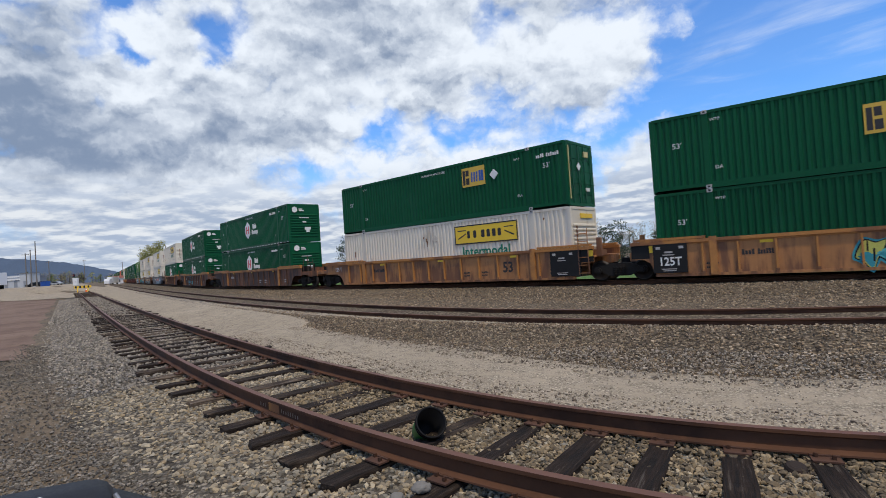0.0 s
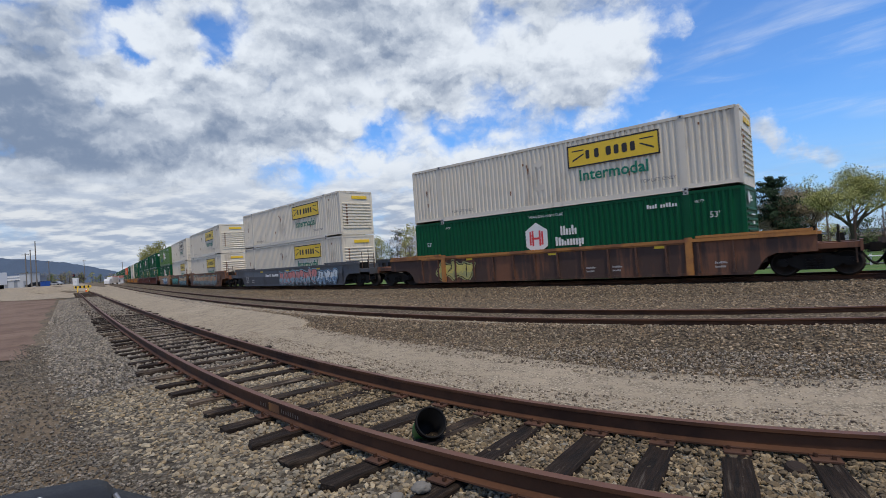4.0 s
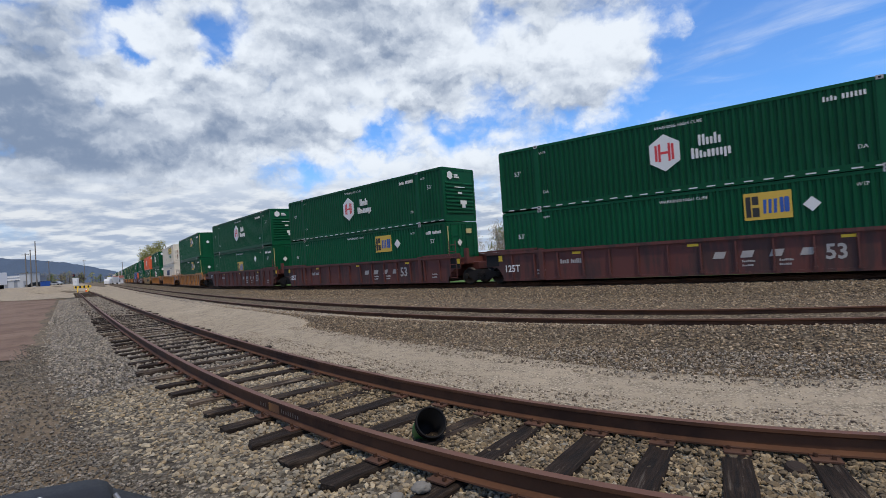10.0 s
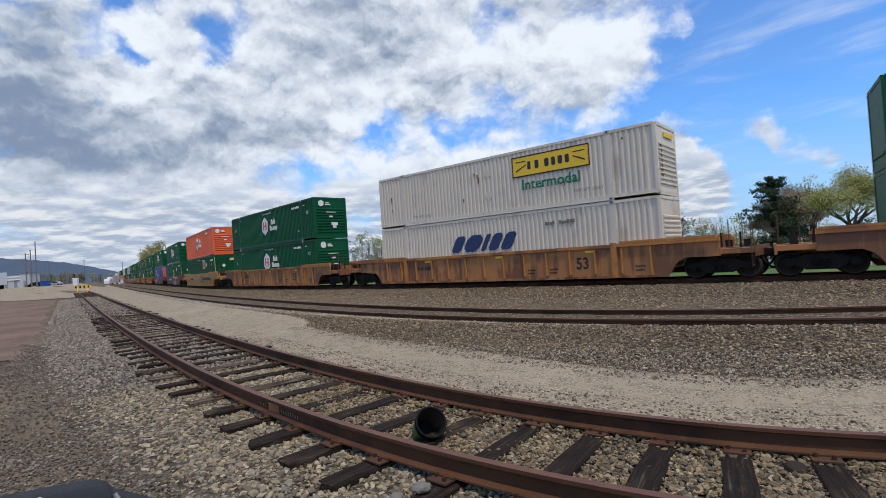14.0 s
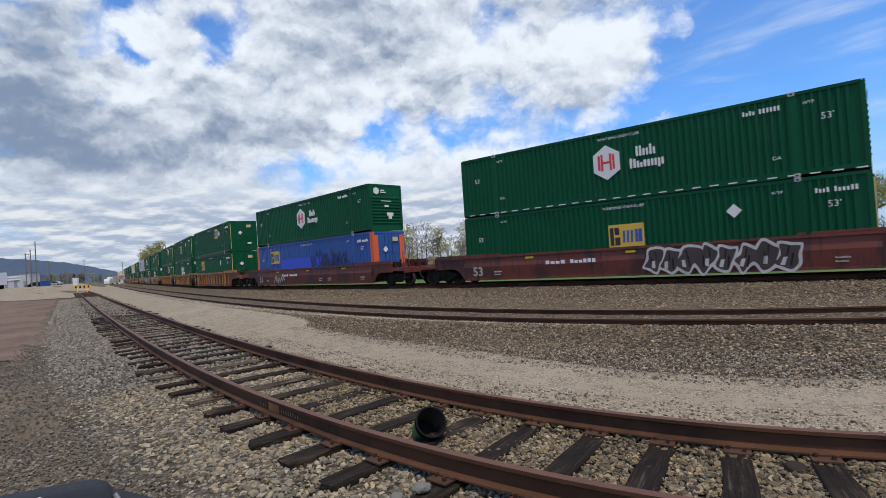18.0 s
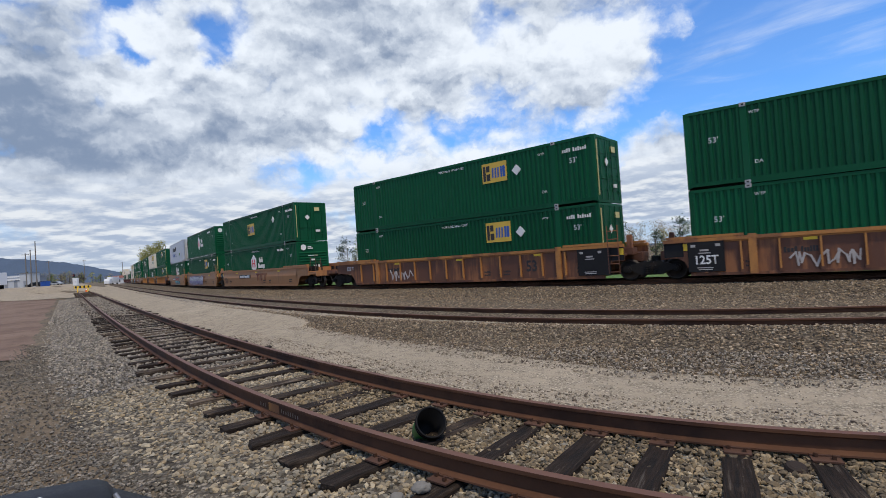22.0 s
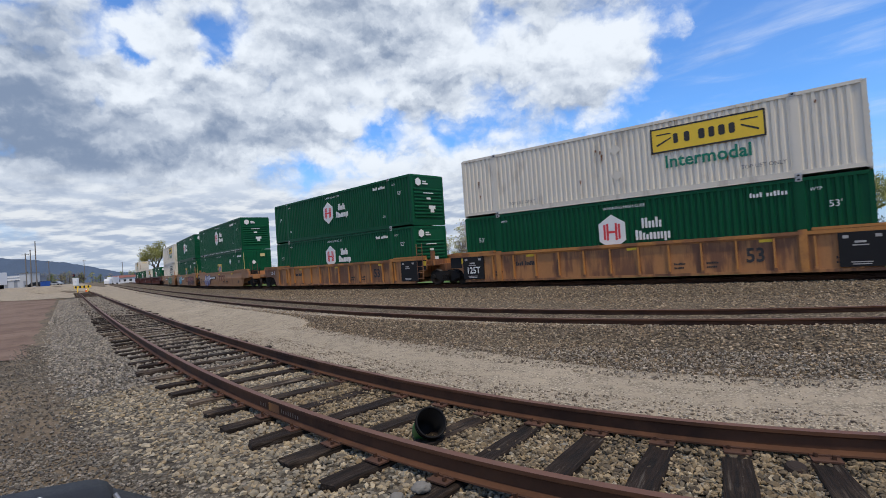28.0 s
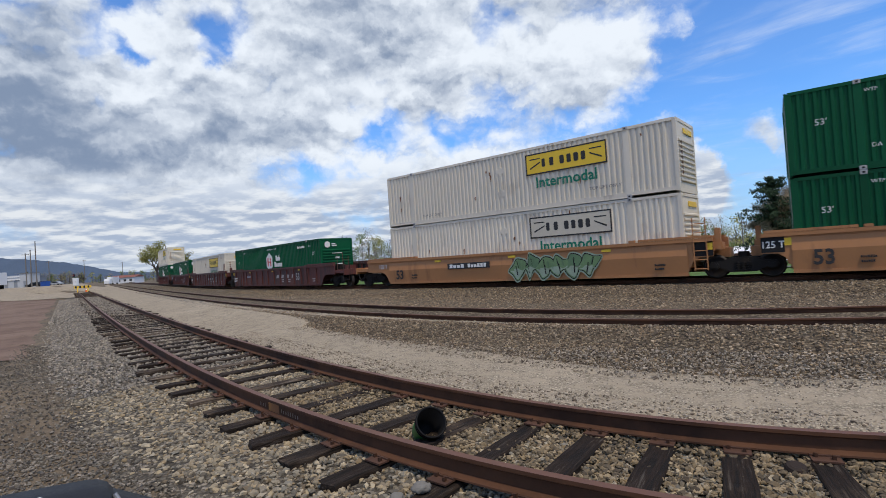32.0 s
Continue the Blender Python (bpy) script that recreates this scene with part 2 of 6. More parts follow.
def wood():
    """Ties: some black with creosote, some grey and split, each with its own grain."""
    m = bpy.data.materials.new("weathered_tie_wood")
    m.use_nodes = True
    g = Nodes(m.node_tree)
    b = m.node_tree.nodes["Principled BSDF"]
    where = g.put("ShaderNodeTexCoord").outputs["Object"]
    rnd = g.put("ShaderNodeObjectInfo").outputs["Random"]
    at = g.vec("ADD", g.vec("MULTIPLY", where, (16.0, 1.1, 16.0)), g.vec("SCALE", g.put("ShaderNodeCombineXYZ", X=rnd, Y=rnd, Z=rnd).outputs[0], 50.0))
    grain = g.noise(at, 2.0, 9.0, 0.72, 0.4)
    blot = g.noise(g.vec("ADD", where, g.vec("SCALE", g.put("ShaderNodeCombineXYZ", X=rnd, Y=rnd, Z=rnd).outputs[0], 90.0)), 1.6, 4.0, 0.6)
    age = g.math("ADD", g.math("MULTIPLY", rnd, 0.8), g.math("MULTIPLY", g.math("SUBTRACT", blot, 0.5), 1.1))
    old = g.mix(g.step(age, 0.25, 0.85), (0.021, 0.0135, 0.0095), (0.13, 0.096, 0.068))
    col = g.mix(g.step(grain, 0.40, 0.55, 0.9, 0.0), old, (0.008, 0.007, 0.0065))
    col = g.mix(g.math("MULTIPLY", g.step(grain, 0.54, 0.70), g.step(age, 0.35, 0.95, 0.25, 0.85)), col, (0.27, 0.245, 0.21))
    g.set(b, "Base Color", col)
    g.set(b, "Roughness", 0.9), g.set(b, "Specular IOR Level", 0.2)
    g.set(b, "Normal", g.put("ShaderNodeBump", Strength=1.0, Distance=0.02, Height=grain).outputs[0])
    return m


WOOD = wood()


def ground_mix(name, colors, scale, rough=0.95, bump=0.012, patch=None, stone=0.0):
    """Loose ground: stones by cell with shade painted into their gaps, sand between, broad stains."""
    m = bpy.data.materials.new(name)
    m.use_nodes = True
    g = Nodes(m.node_tree)
    b = m.node_tree.nodes["Principled BSDF"]
    where = g.put("ShaderNodeTexCoord").outputs["Object"]
    v = g.tree.nodes.new("ShaderNodeTexVoronoi")
    g.set(v, "Vector", where), g.set(v, "Scale", scale)
    cell = g.put("ShaderNodeSeparateColor", Color=v.outputs["Color"])
    a = g.mix(cell.outputs[0], colors[0], colors[1])
    a = g.mix(g.step(cell.outputs[1], 0.6, 0.95), a, colors[2])
    # painted gap shade: cell borders are mixed towards a much darker tone
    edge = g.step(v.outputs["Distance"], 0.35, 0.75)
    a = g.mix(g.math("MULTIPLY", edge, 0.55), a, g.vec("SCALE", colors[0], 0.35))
    sand = g.noise(where, 3.0, 8.0, 0.7)
    a = g.mix(g.step(sand, 0.40 + 0.3 * stone, 0.62 + 0.3 * stone), a, colors[3])
    if patch:
        a = g.mix(g.step(g.noise(where, 0.22, 5.0, 0.6, 0.6), 0.46, 0.64, 0.0, 0.85), a, patch)
        a = g.mix(g.step(g.noise(where, 0.9, 6.0, 0.65), 0.5, 0.72, 0.0, 0.5), a, g.vec("SCALE", patch, 0.55))
    broad = g.noise(where, 0.35, 4.0, 0.6)
    a = g.vec("SCALE", a, g.math("ADD", 0.72, g.math("MULTIPLY", broad, 0.56)))
    g.set(b, "Base Color", a)
    g.set(b, "Roughness", rough)
    g.set(b, "Specular IOR Level", 0.2)
    h = g.math("ADD", g.math("MULTIPLY", g.math("SUBTRACT", 1.0, v.outputs["Distance"]), 0.7), g.math("MULTIPLY", sand, 0.5))
    n = g.put("ShaderNodeBump", Strength=1.0, Distance=bump, Height=h)
    g.set(b, "Normal", n.outputs[0])
    return m


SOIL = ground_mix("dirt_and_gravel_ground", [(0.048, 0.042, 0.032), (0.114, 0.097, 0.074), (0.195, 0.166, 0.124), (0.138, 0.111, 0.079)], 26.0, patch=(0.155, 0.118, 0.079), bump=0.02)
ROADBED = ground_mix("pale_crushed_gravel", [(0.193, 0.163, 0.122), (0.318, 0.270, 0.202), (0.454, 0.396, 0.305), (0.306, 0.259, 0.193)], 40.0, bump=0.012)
# BALLAST and CRUSHED are coloured dark, as shade between the loose stones on them
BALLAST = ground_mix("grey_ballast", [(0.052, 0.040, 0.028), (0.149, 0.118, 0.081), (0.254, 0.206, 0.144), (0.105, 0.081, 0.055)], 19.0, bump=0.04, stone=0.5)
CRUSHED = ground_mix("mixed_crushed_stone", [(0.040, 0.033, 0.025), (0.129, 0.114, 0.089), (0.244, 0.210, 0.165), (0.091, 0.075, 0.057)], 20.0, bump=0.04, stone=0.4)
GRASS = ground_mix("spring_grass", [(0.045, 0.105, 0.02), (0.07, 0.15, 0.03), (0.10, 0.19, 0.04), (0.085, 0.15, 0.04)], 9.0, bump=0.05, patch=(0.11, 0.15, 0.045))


def stone_paint(name, tones):
    """Stones of several kinds: one tone for each stone, with fine grain."""
    m = bpy.data.materials.new(name)
    m.use_nodes = True
    g = Nodes(m.node_tree)
    b = m.node_tree.nodes["Principled BSDF"]
    r = g.put("ShaderNodeNewGeometry").outputs["Random Per Island"]
    col = tones[0]
    for i, tone in enumerate(tones[1:]):
        col = g.mix(g.math("GREATER_THAN", r, (i + 1) / len(tones)), col, tone)
    where = g.put("ShaderNodeTexCoord").outputs["Object"]
    f = g.noise(where, 55.0, 4.0, 0.65)
    g.set(b, "Base Color", g.vec("SCALE", col, g.math("ADD", 0.62, g.math("MULTIPLY", f, 0.76))))
    g.set(b, "Roughness", 0.9), g.set(b, "Specular IOR Level", 0.25)
    g.set(b, "Normal", g.put("ShaderNodeBump", Strength=0.7, Distance=0.004, Height=f).outputs[0])
    return m


STONE = stone_paint("mixed_loose_stones", [(0.203, 0.177, 0.135), (0.122, 0.109, 0.086), (0.265, 0.220, 0.152), (0.233, 0.176, 0.105), (0.165, 0.142, 0.106), (0.387, 0.323, 0.223), (0.224, 0.193, 0.140), (0.140, 0.109, 0.072), (0.176, 0.161, 0.130), (0.304, 0.243, 0.152), (0.207, 0.173, 0.122), (0.281, 0.246, 0.186), (0.099, 0.086, 0.067)])
STONEDARK = stone_paint("grey_loose_stones", [(0.102, 0.090, 0.074), (0.145, 0.131, 0.108), (0.122, 0.106, 0.085), (0.187, 0.163, 0.133), (0.089, 0.076, 0.063), (0.244, 0.208, 0.165), (0.138, 0.113, 0.084)])
STONEBED = stone_paint("ballast_stones", [(0.214, 0.162, 0.108), (0.119, 0.092, 0.065), (0.286, 0.216, 0.139), (0.380, 0.302, 0.207), (0.179, 0.134, 0.091), (0.249, 0.177, 0.108), (0.089, 0.069, 0.051), (0.154, 0.119, 0.081)])


STONEROAD = stone_paint("road_crumbs", [(0.270, 0.230, 0.176), (0.187, 0.155, 0.117), (0.374, 0.320, 0.252), (0.312, 0.265, 0.203), (0.125, 0.100, 0.077)])


# ---- mesh tools ----
class Solid:
    """Gathers boxes, rods and plates of one part, each with a material."""

    def __init__(self):
        self.v, self.f, self.m, self.mats = [], [], [], []

    def use(self, mat):
        if mat not in self.mats:
            self.mats.append(mat)
        return self.mats.index(mat)

    def add(self, verts, faces, mat):
        k, i = len(self.v), self.use(mat)
        self.v += [tuple(p) for p in verts]
        self.f += [tuple(k + j for j in f) for f in faces]
        self.m += [i] * len(faces)
        return self

    def box(self, x0, x1, y0, y1, z0, z1, mat, bevel=0.0, steps=2):
        if not bevel:
            v = [(x, y, z) for z in (z0, z1) for y in (y0, y1) for x in (x0, x1)]
            return self.add(v, [(0, 2, 3, 1), (4, 5, 7, 6), (0, 1, 5, 4), (2, 6, 7, 3), (0, 4, 6, 2), (1, 3, 7, 5)], mat)
        bm = bmesh.new()
        bmesh.ops.create_cube(bm, size=1.0, matrix=Matrix.Translation(((x0 + x1) / 2, (y0 + y1) / 2, (z0 + z1) / 2)) @ Matrix.Diagonal((x1 - x0, y1 - y0, z1 - z0, 1)))
        bmesh.ops.bevel(bm, geom=bm.edges[:], offset=bevel, segments=steps, affect="EDGES")
        bm.verts.index_update()
        self.add([p.co for p in bm.verts], [[p.index for p in f.verts] for f in bm.faces], mat)
        bm.free()
        return self

    def plate(self, outline, y0, y1, mat):
        """An outline in x and z, going through from y0 to y1."""
        n = len(outline)
        v = [(x, y0, z) for x, z in outline] + [(x, y1, z) for x, z in outline]
        return self.add(v, [tuple(range(n)), tuple(range(2 * n - 1, n - 1, -1))] + [(i, i + n, (i + 1) % n + n, (i + 1) % n) for i in range(n)], mat)

    def rod(self, a, b, r, mat, n=8, r2=None):
        a, b = Vector(a), Vector(b)
        q = (b - a).to_track_quat("Z", "Y")
        r2 = r if r2 is None else r2
        ring = [(math.cos(2 * math.pi * i / n), math.sin(2 * math.pi * i / n)) for i in range(n)]
        v = [a + q @ Vector((r * c, r * s, 0)) for c, s in ring] + [b + q @ Vector((r2 * c, r2 * s, 0)) for c, s in ring]
        return self.add(v, [tuple(range(n - 1, -1, -1)), tuple(range(n, 2 * n))] + [(i, (i + 1) % n, (i + 1) % n + n, i + n) for i in range(n)], mat)

    def lathe(self, profile, mat, n=20, axis="y"):
        """Turns (radius, height) pairs about an axis."""
        v = []
        for r, h in profile:
            for i in range(n):
                c, s = r * math.cos(2 * math.pi * i / n), r * math.sin(2 * math.pi * i / n)
                v.append((c, h, s) if axis == "y" else (c, s, h))
        f = []
        for j in range(len(profile) - 1):
            for i in range(n):
                f.append((j * n + i, j * n + (i + 1) % n, (j + 1) * n + (i + 1) % n, (j + 1) * n + i))
        return self.add(v, f, mat)

    def mesh(self, name, smooth=False):
        me = bpy.data.meshes.new(name)
        me.from_pydata(self.v, [], self.f)
        for m in self.mats:
            me.materials.append(m)
        me.polygons.foreach_set("material_index", self.m)
        if smooth:
            me.polygons.foreach_set("use_smooth", [True] * len(self.f))
        bm = bmesh.new()
        bm.from_mesh(me)
        bmesh.ops.recalc_face_normals(bm, faces=bm.faces[:])
        bm.to_mesh(me)
        bm.free()
        return me


def part(name, what, parent=None, label="", at=None, smooth=False):
    """Links a Solid or a mesh as one object, under a thing or a part if given."""
    ob = new(name, what if isinstance(what, bpy.types.Mesh) else what.mesh(name, smooth))
    ob.parent = parent
    if at is not None:
        ob.matrix_basis = at
    return tagged(ob, label)


def thing(name, label, category, group="", at=None, what=None, kind=""):
    ob = new(name, what.mesh(name) if isinstance(what, Solid) else what)
    if at is not None:
        ob.matrix_basis = at
    return tagged(ob, label, category, group, kind)


WORDS = {}


def word(text, size, mat, heavy=0.0):
    """Flat lettering as a mesh: x to the right, z up, facing -y, centred."""
    key = (text, size, mat.name, heavy)
    if key not in WORDS:
        cu = bpy.data.curves.new("lettering", "FONT")
        cu.body, cu.size, cu.align_x, cu.align_y, cu.offset, cu.resolution_u = text, size, "CENTER", "CENTER", heavy, 2
        ob = bpy.data.objects.new("lettering", cu)
        scene.collection.objects.link(ob)
        me = bpy.data.meshes.new_from_object(ob.evaluated_get(bpy.context.evaluated_depsgraph_get()))
        bpy.data.objects.remove(ob)
        me.transform(pose(0, 0, 0, 90))
        me.materials.clear()
        me.materials.append(mat)
        WORDS[key] = me
    return WORDS[key]


# ---- lines of the three tracks ----
RAD, STRAIGHT, FADE = 0.006, 58.3691, 6.0
_u = np.arange(-800.0, 760.0, 0.5)
_h = RAD * (-STRAIGHT + FADE * np.logaddexp(0, (_u + STRAIGHT) / FADE) - FADE * np.logaddexp(0, (_u - 55.0) / FADE))
_x = np.concatenate([[0], np.cumsum(np.cos((_h[1:] + _h[:-1]) / 2) * 0.5)])
_y = np.concatenate([[0], np.cumsum(np.sin((_h[1:] + _h[:-1]) / 2) * 0.5)])
_x, _y = _x - np.interp(0, _u, _x), _y - np.interp(0, _u, _y) + 22.7414


def main_line(s):
    return float(np.interp(s, _u, _x)), float(np.interp(s, _u, _y)), float(np.interp(s, _u, _h))


def bend(a, b, c, x0, w):
    """A line that is straight far off and bends by the camera: points by distance run, from x = -300 to 90."""
    xs = np.arange(-300.0, 90.0, 0.05)
    ys = a + b * xs + c * np.sqrt((xs - x0) ** 2 + w * w)
    run = np.concatenate([[0], np.cumsum(np.hypot(np.diff(xs), np.diff(ys)))])
    run -= np.interp(0.0, xs, run)
    hd = np.arctan2(np.gradient(ys, xs), 1.0)

    def line(s):
        return float(np.interp(s, run, xs)), float(np.interp(s, run, ys)), float(np.interp(s, run, hd))
    return line


siding = bend(1.8582, 0.2356, 0.5555, 0.2608, 4.2)
middle = bend(3.686, 0.3602, 0.7183, 1.5876, 10.6481)
SIDING_Z, MIDDLE_Z = -0.12, 0.009


def beside(line, s, off):
    x, y, h = line(s)
    return x - math.sin(h) * off, y + math.cos(h) * off


def main_y(x):
    return float(np.interp(x, _x, _y))

# ---- ground ----
def ease(k):
    k = min(max(k, 0.0), 1.0)
    return k * k * (3 - 2 * k)


def siding_y(x):
    return 1.8582 + 0.2356 * x + 0.5555 * math.sqrt((x - 0.2608) ** 2 + 17.64)


def ground_z(x, y):
    d = y - main_y(x)
    drop = min(max((d - 5.0) * 0.035, 0.0), 4.2) * min(max((x + 110.0) / 60.0, 0.0), 1.0)
    dist = math.hypot(x, y)
    lat = main_y(x) - y - 10.0
    if x > -112:
        lat = min(lat, siding_y(x) - y - 3.5)
    rise = 1.43 * ease((dist - 55.0) / 75.0) * ease(lat / 10.0)
    return -0.43 - drop + rise


def sheet(name, xs, ys, height, mat, label, kind="structure", category="ground"):
    v = [(x, y, height(x, y)) for y in ys for x in xs]
    n = len(xs)
    f = [(j * n + i, j * n + i + 1, (j + 1) * n + i + 1, (j + 1) * n + i) for j in range(len(ys) - 1) for i in range(n - 1)]
    me = bpy.data.meshes.new(name)
    me.from_pydata(v, [], f)
    me.materials.append(mat)
    me.polygons.foreach_set("use_smooth", [True] * len(f))
    return tagged(new(name, me), label, category, kind=kind)


def spread(stops):
    out = []
    for a, b, d in stops:
        out += list(np.arange(a, b, d))
    return out + [stops[-1][1]]


XS = spread([(-4000, -800, 400), (-800, -320, 60), (-320, -40, 6), (-40, 20, 1.0), (20, 200, 10), (200, 4000, 380)])
YS = spread([(-4000, -200, 380), (-200, -20, 15), (-20, 60, 1.0), (60, 200, 7), (200, 4000, 380)])
sheet("ground", XS, YS, lambda x, y: ground_z(x, y) + (0.025 * noise.noise((x * 0.4, y * 0.4, 0)) if abs(x) < 60 and abs(y) < 60 else 0.0), SOIL, "brown dirt and grey gravel yard, flat and worn")


def ribbon(name, line, s0, s1, ds, profile, mat, label, wave=0.0, bumpy=0.012, category="ground", shape=None):
    """Ground that follows a track: profile is offset and height pairs; the outer edges waver; shape moves an offset along the way."""
    ss = np.arange(s0, s1 + ds, ds)
    v, n = [], len(profile)
    for s in ss:
        for j, (o, z) in enumerate(profile):
            o = shape(s, o) if shape else o
            if j in (0, n - 1):
                o += wave * (noise.noise((s * 0.35, j * 7.0, 3.0)) + 0.6 * noise.noise((s * 1.6, j * 7.0, 5.0)))
            x, y = beside(line, s, o)
            z = z if z > -0.9 else ground_z(x, y) + (z + 1.0)
            v.append((x, y, z + bumpy * noise.noise((x * 2.1, y * 2.1, 9.0))))
    f = [(i * n + j, i * n + j + 1, (i + 1) * n + j + 1, (i + 1) * n + j) for i in range(len(ss) - 1) for j in range(n - 1)]
    me = bpy.data.meshes.new(name)
    me.from_pydata(v, [], f)
    me.materials.append(mat)
    me.polygons.foreach_set("use_smooth", [True] * len(f))
    return tagged(new(name, me), label, category, kind="structure")


def road_shape(s, o):
    """The road is about two metres wide by the eye and widens to the middle track's foot farther off."""
    return o if o < 2.0 else 2.0 + (o - 2.0) * (0.72 + 0.55 * ease((-2.0 - s) / 12.0))


def bed_narrow(s):
    return 0.10 + 0.60 * ease((s + 17.0) / 15.0)


def bed_shape(s, o):
    """The middle track's near shoulder is short where the road runs close to it."""
    return o if o > -1.5 else -1.5 + (o + 1.5) * bed_narrow(s)


def mid_height(s, o):
    return float(np.interp(o if o > -1.5 else -1.5 + (o + 1.5) / bed_narrow(s), *MIDDLE_BED))


def bed_foot(s, rng):
    return bed_shape(s, -4.3 - 1.3 * rng.random() ** 2)


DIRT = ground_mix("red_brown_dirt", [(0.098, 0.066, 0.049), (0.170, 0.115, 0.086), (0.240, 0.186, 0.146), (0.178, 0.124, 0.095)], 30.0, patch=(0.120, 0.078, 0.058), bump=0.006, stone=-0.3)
ribbon("dirt_lane", siding, -95, -16.0, 0.5, [(-15.0, -1.05), (-13.5, -0.965), (-11.0, -0.955), (-8.0, -0.955), (-5.5, -0.96), (-3.6, -0.97), (-2.5, -1.05)], DIRT, "red-brown packed dirt lane beside the siding", 0.55, 0.012)
ribbon("yard_gravel", siding, -290, -78, 2.0, [(-62.0, -1.05)] + [(o, -0.93) for o in range(-58, 5, 4)] + [(6.6, -0.94), (7.2, -1.05)], ROADBED, "pale packed gravel yard beyond the siding", 0.8, 0.03)
ribbon("gravel_road", siding, -125, 30, 0.25, [(0.9, -0.40), (1.4, -0.335), (2.1, -0.325), (3.0, -0.325), (3.7, -0.335), (4.6, -0.43)], ROADBED, "pale compacted gravel service road between two tracks", 0.25, 0.02, shape=road_shape)
ribbon("ballast_bed_middle", middle, -230, 60, 0.5, [(-5.2, -0.47), (-3.6, -0.345), (-2.4, -0.23), (-1.5, -0.095), (0.0, -0.12), (1.5, -0.085), (2.8, -0.24), (4.5, -0.33), (7.5, -0.36)], BALLAST, "grey crushed ballast bed under the middle track", 0.3, 0.02, shape=bed_shape)
ribbon("gravel_shoulder", middle, -230, -3.0, 0.5, [(-3.8, -0.36), (-2.6, -0.30), (-1.75, -0.13), (-1.45, -0.078), (-1.0, -0.078), (-0.9, -0.14)], ROADBED, "pale gravel banked up to the middle track", 0.12, 0.02, shape=lambda s, o: -0.95 + (o + 0.95) * ease((-3.0 - s) / 16.0))
ribbon("ballast_bed_main", main_line, -780, 700, 2.0, [(-4.6, -0.46), (-3.2, -0.30), (-1.7, -0.185), (0.0, -0.175), (1.7, -0.185), (3.4, -0.52)], BALLAST, "grey crushed ballast bed under the main line", 0.3, 0.03)


def field():
    ss = spread([(-90, -20, 5), (-20, 70, 2.5), (70, 260, 19)])
    offs = spread([(3.2, 30, 2.0), (30, 120, 9), (120, 700, 60)])
    v = []
    for s in ss:
        for o in offs:
            x, y = beside(main_line, s, o)
            v.append((x, y, ground_z(x, y) + 0.05 + (0.06 * noise.noise((x * 0.7, y * 0.7, 1)) if o < 60 else 0)))
    n = len(offs)
    f = [(i * n + j, i * n + j + 1, (i + 1) * n + j + 1, (i + 1) * n + j) for i in range(len(ss) - 1) for j in range(n - 1)]
    me = bpy.data.meshes.new("grass_field")
    me.from_pydata(v, [], f)
    me.materials.append(GRASS)
    tagged(new("grass_field", me), "mown spring-green grass field beyond the main line", "grass", kind="structure")


field()


def stones(name, count, place, lo, hi, mat, label, seed, rough=False):
    """Many loose stones, each a small lopsided pebble, in one mesh."""
    rng = np.random.default_rng(seed)
    q = (1 + 5 ** 0.5) / 2
    ball = np.array([(-1, q, 0), (1, q, 0), (-1, -q, 0), (1, -q, 0), (0, -1, q), (0, 1, q), (0, -1, -q), (0, 1, -q), (q, 0, -1), (q, 0, 1), (-q, 0, -1), (-q, 0, 1)], float) / 1.9
    faces = np.array([(0, 11, 5), (0, 5, 1), (0, 1, 7), (0, 7, 10), (0, 10, 11), (1, 5, 9), (5, 11, 4), (11, 10, 2), (10, 7, 6), (7, 1, 8), (3, 9, 4), (3, 4, 2), (3, 2, 6), (3, 6, 8), (3, 8, 9), (4, 9, 5), (2, 4, 11), (6, 2, 10), (8, 6, 7), (9, 8, 1)])
    if rough:
        ball = np.array([(x, y, z) for z in (-1, 1) for y in (-1, 1) for x in (-1, 1)], float) / 1.75
        faces = np.array([(0, 2, 3), (0, 3, 1), (4, 5, 7), (4, 7, 6), (0, 1, 5), (0, 5, 4), (2, 6, 7), (2, 7, 3), (0, 4, 6), (0, 6, 2), (1, 3, 7), (1, 7, 5)])
    pts = np.array([place(rng) for _ in range(count)])
    size = lo + (hi - lo) * rng.random(count) ** 1.5
    v = ball[None] * (0.50 + 0.82 * rng.random((count, len(ball), 1)))
    v = v * np.stack([1.0 + 0.45 * rng.random(count), 0.75 + 0.4 * rng.random(count), 0.6 + 0.45 * rng.random(count)], 1)[:, None, :]
    a, b = rng.random(count) * 6.28, (rng.random(count) - 0.5) * 1.2
    ca, sa, cb, sb = np.cos(a), np.sin(a), np.cos(b), np.sin(b)
    x, y, z = v[..., 0], v[..., 1], v[..., 2]
    y, z = y * cb[:, None] - z * sb[:, None], y * sb[:, None] + z * cb[:, None]
    x, y = x * ca[:, None] - y * sa[:, None], x * sa[:, None] + y * ca[:, None]
    v = np.stack([x, y, z], -1) * (size * 0.5)[:, None, None] + pts[:, None, :]
    v[..., 2] += (size * 0.10)[:, None]
    me = bpy.data.meshes.new(name)
    f = (faces[None] + len(ball) * np.arange(count)[:, None, None]).reshape(-1, 3)
    me.from_pydata(v.reshape(-1, 3).tolist(), [], f.tolist())
    me.materials.append(mat)
    return tagged(new(name, me), label, "gravel", kind="stuff")


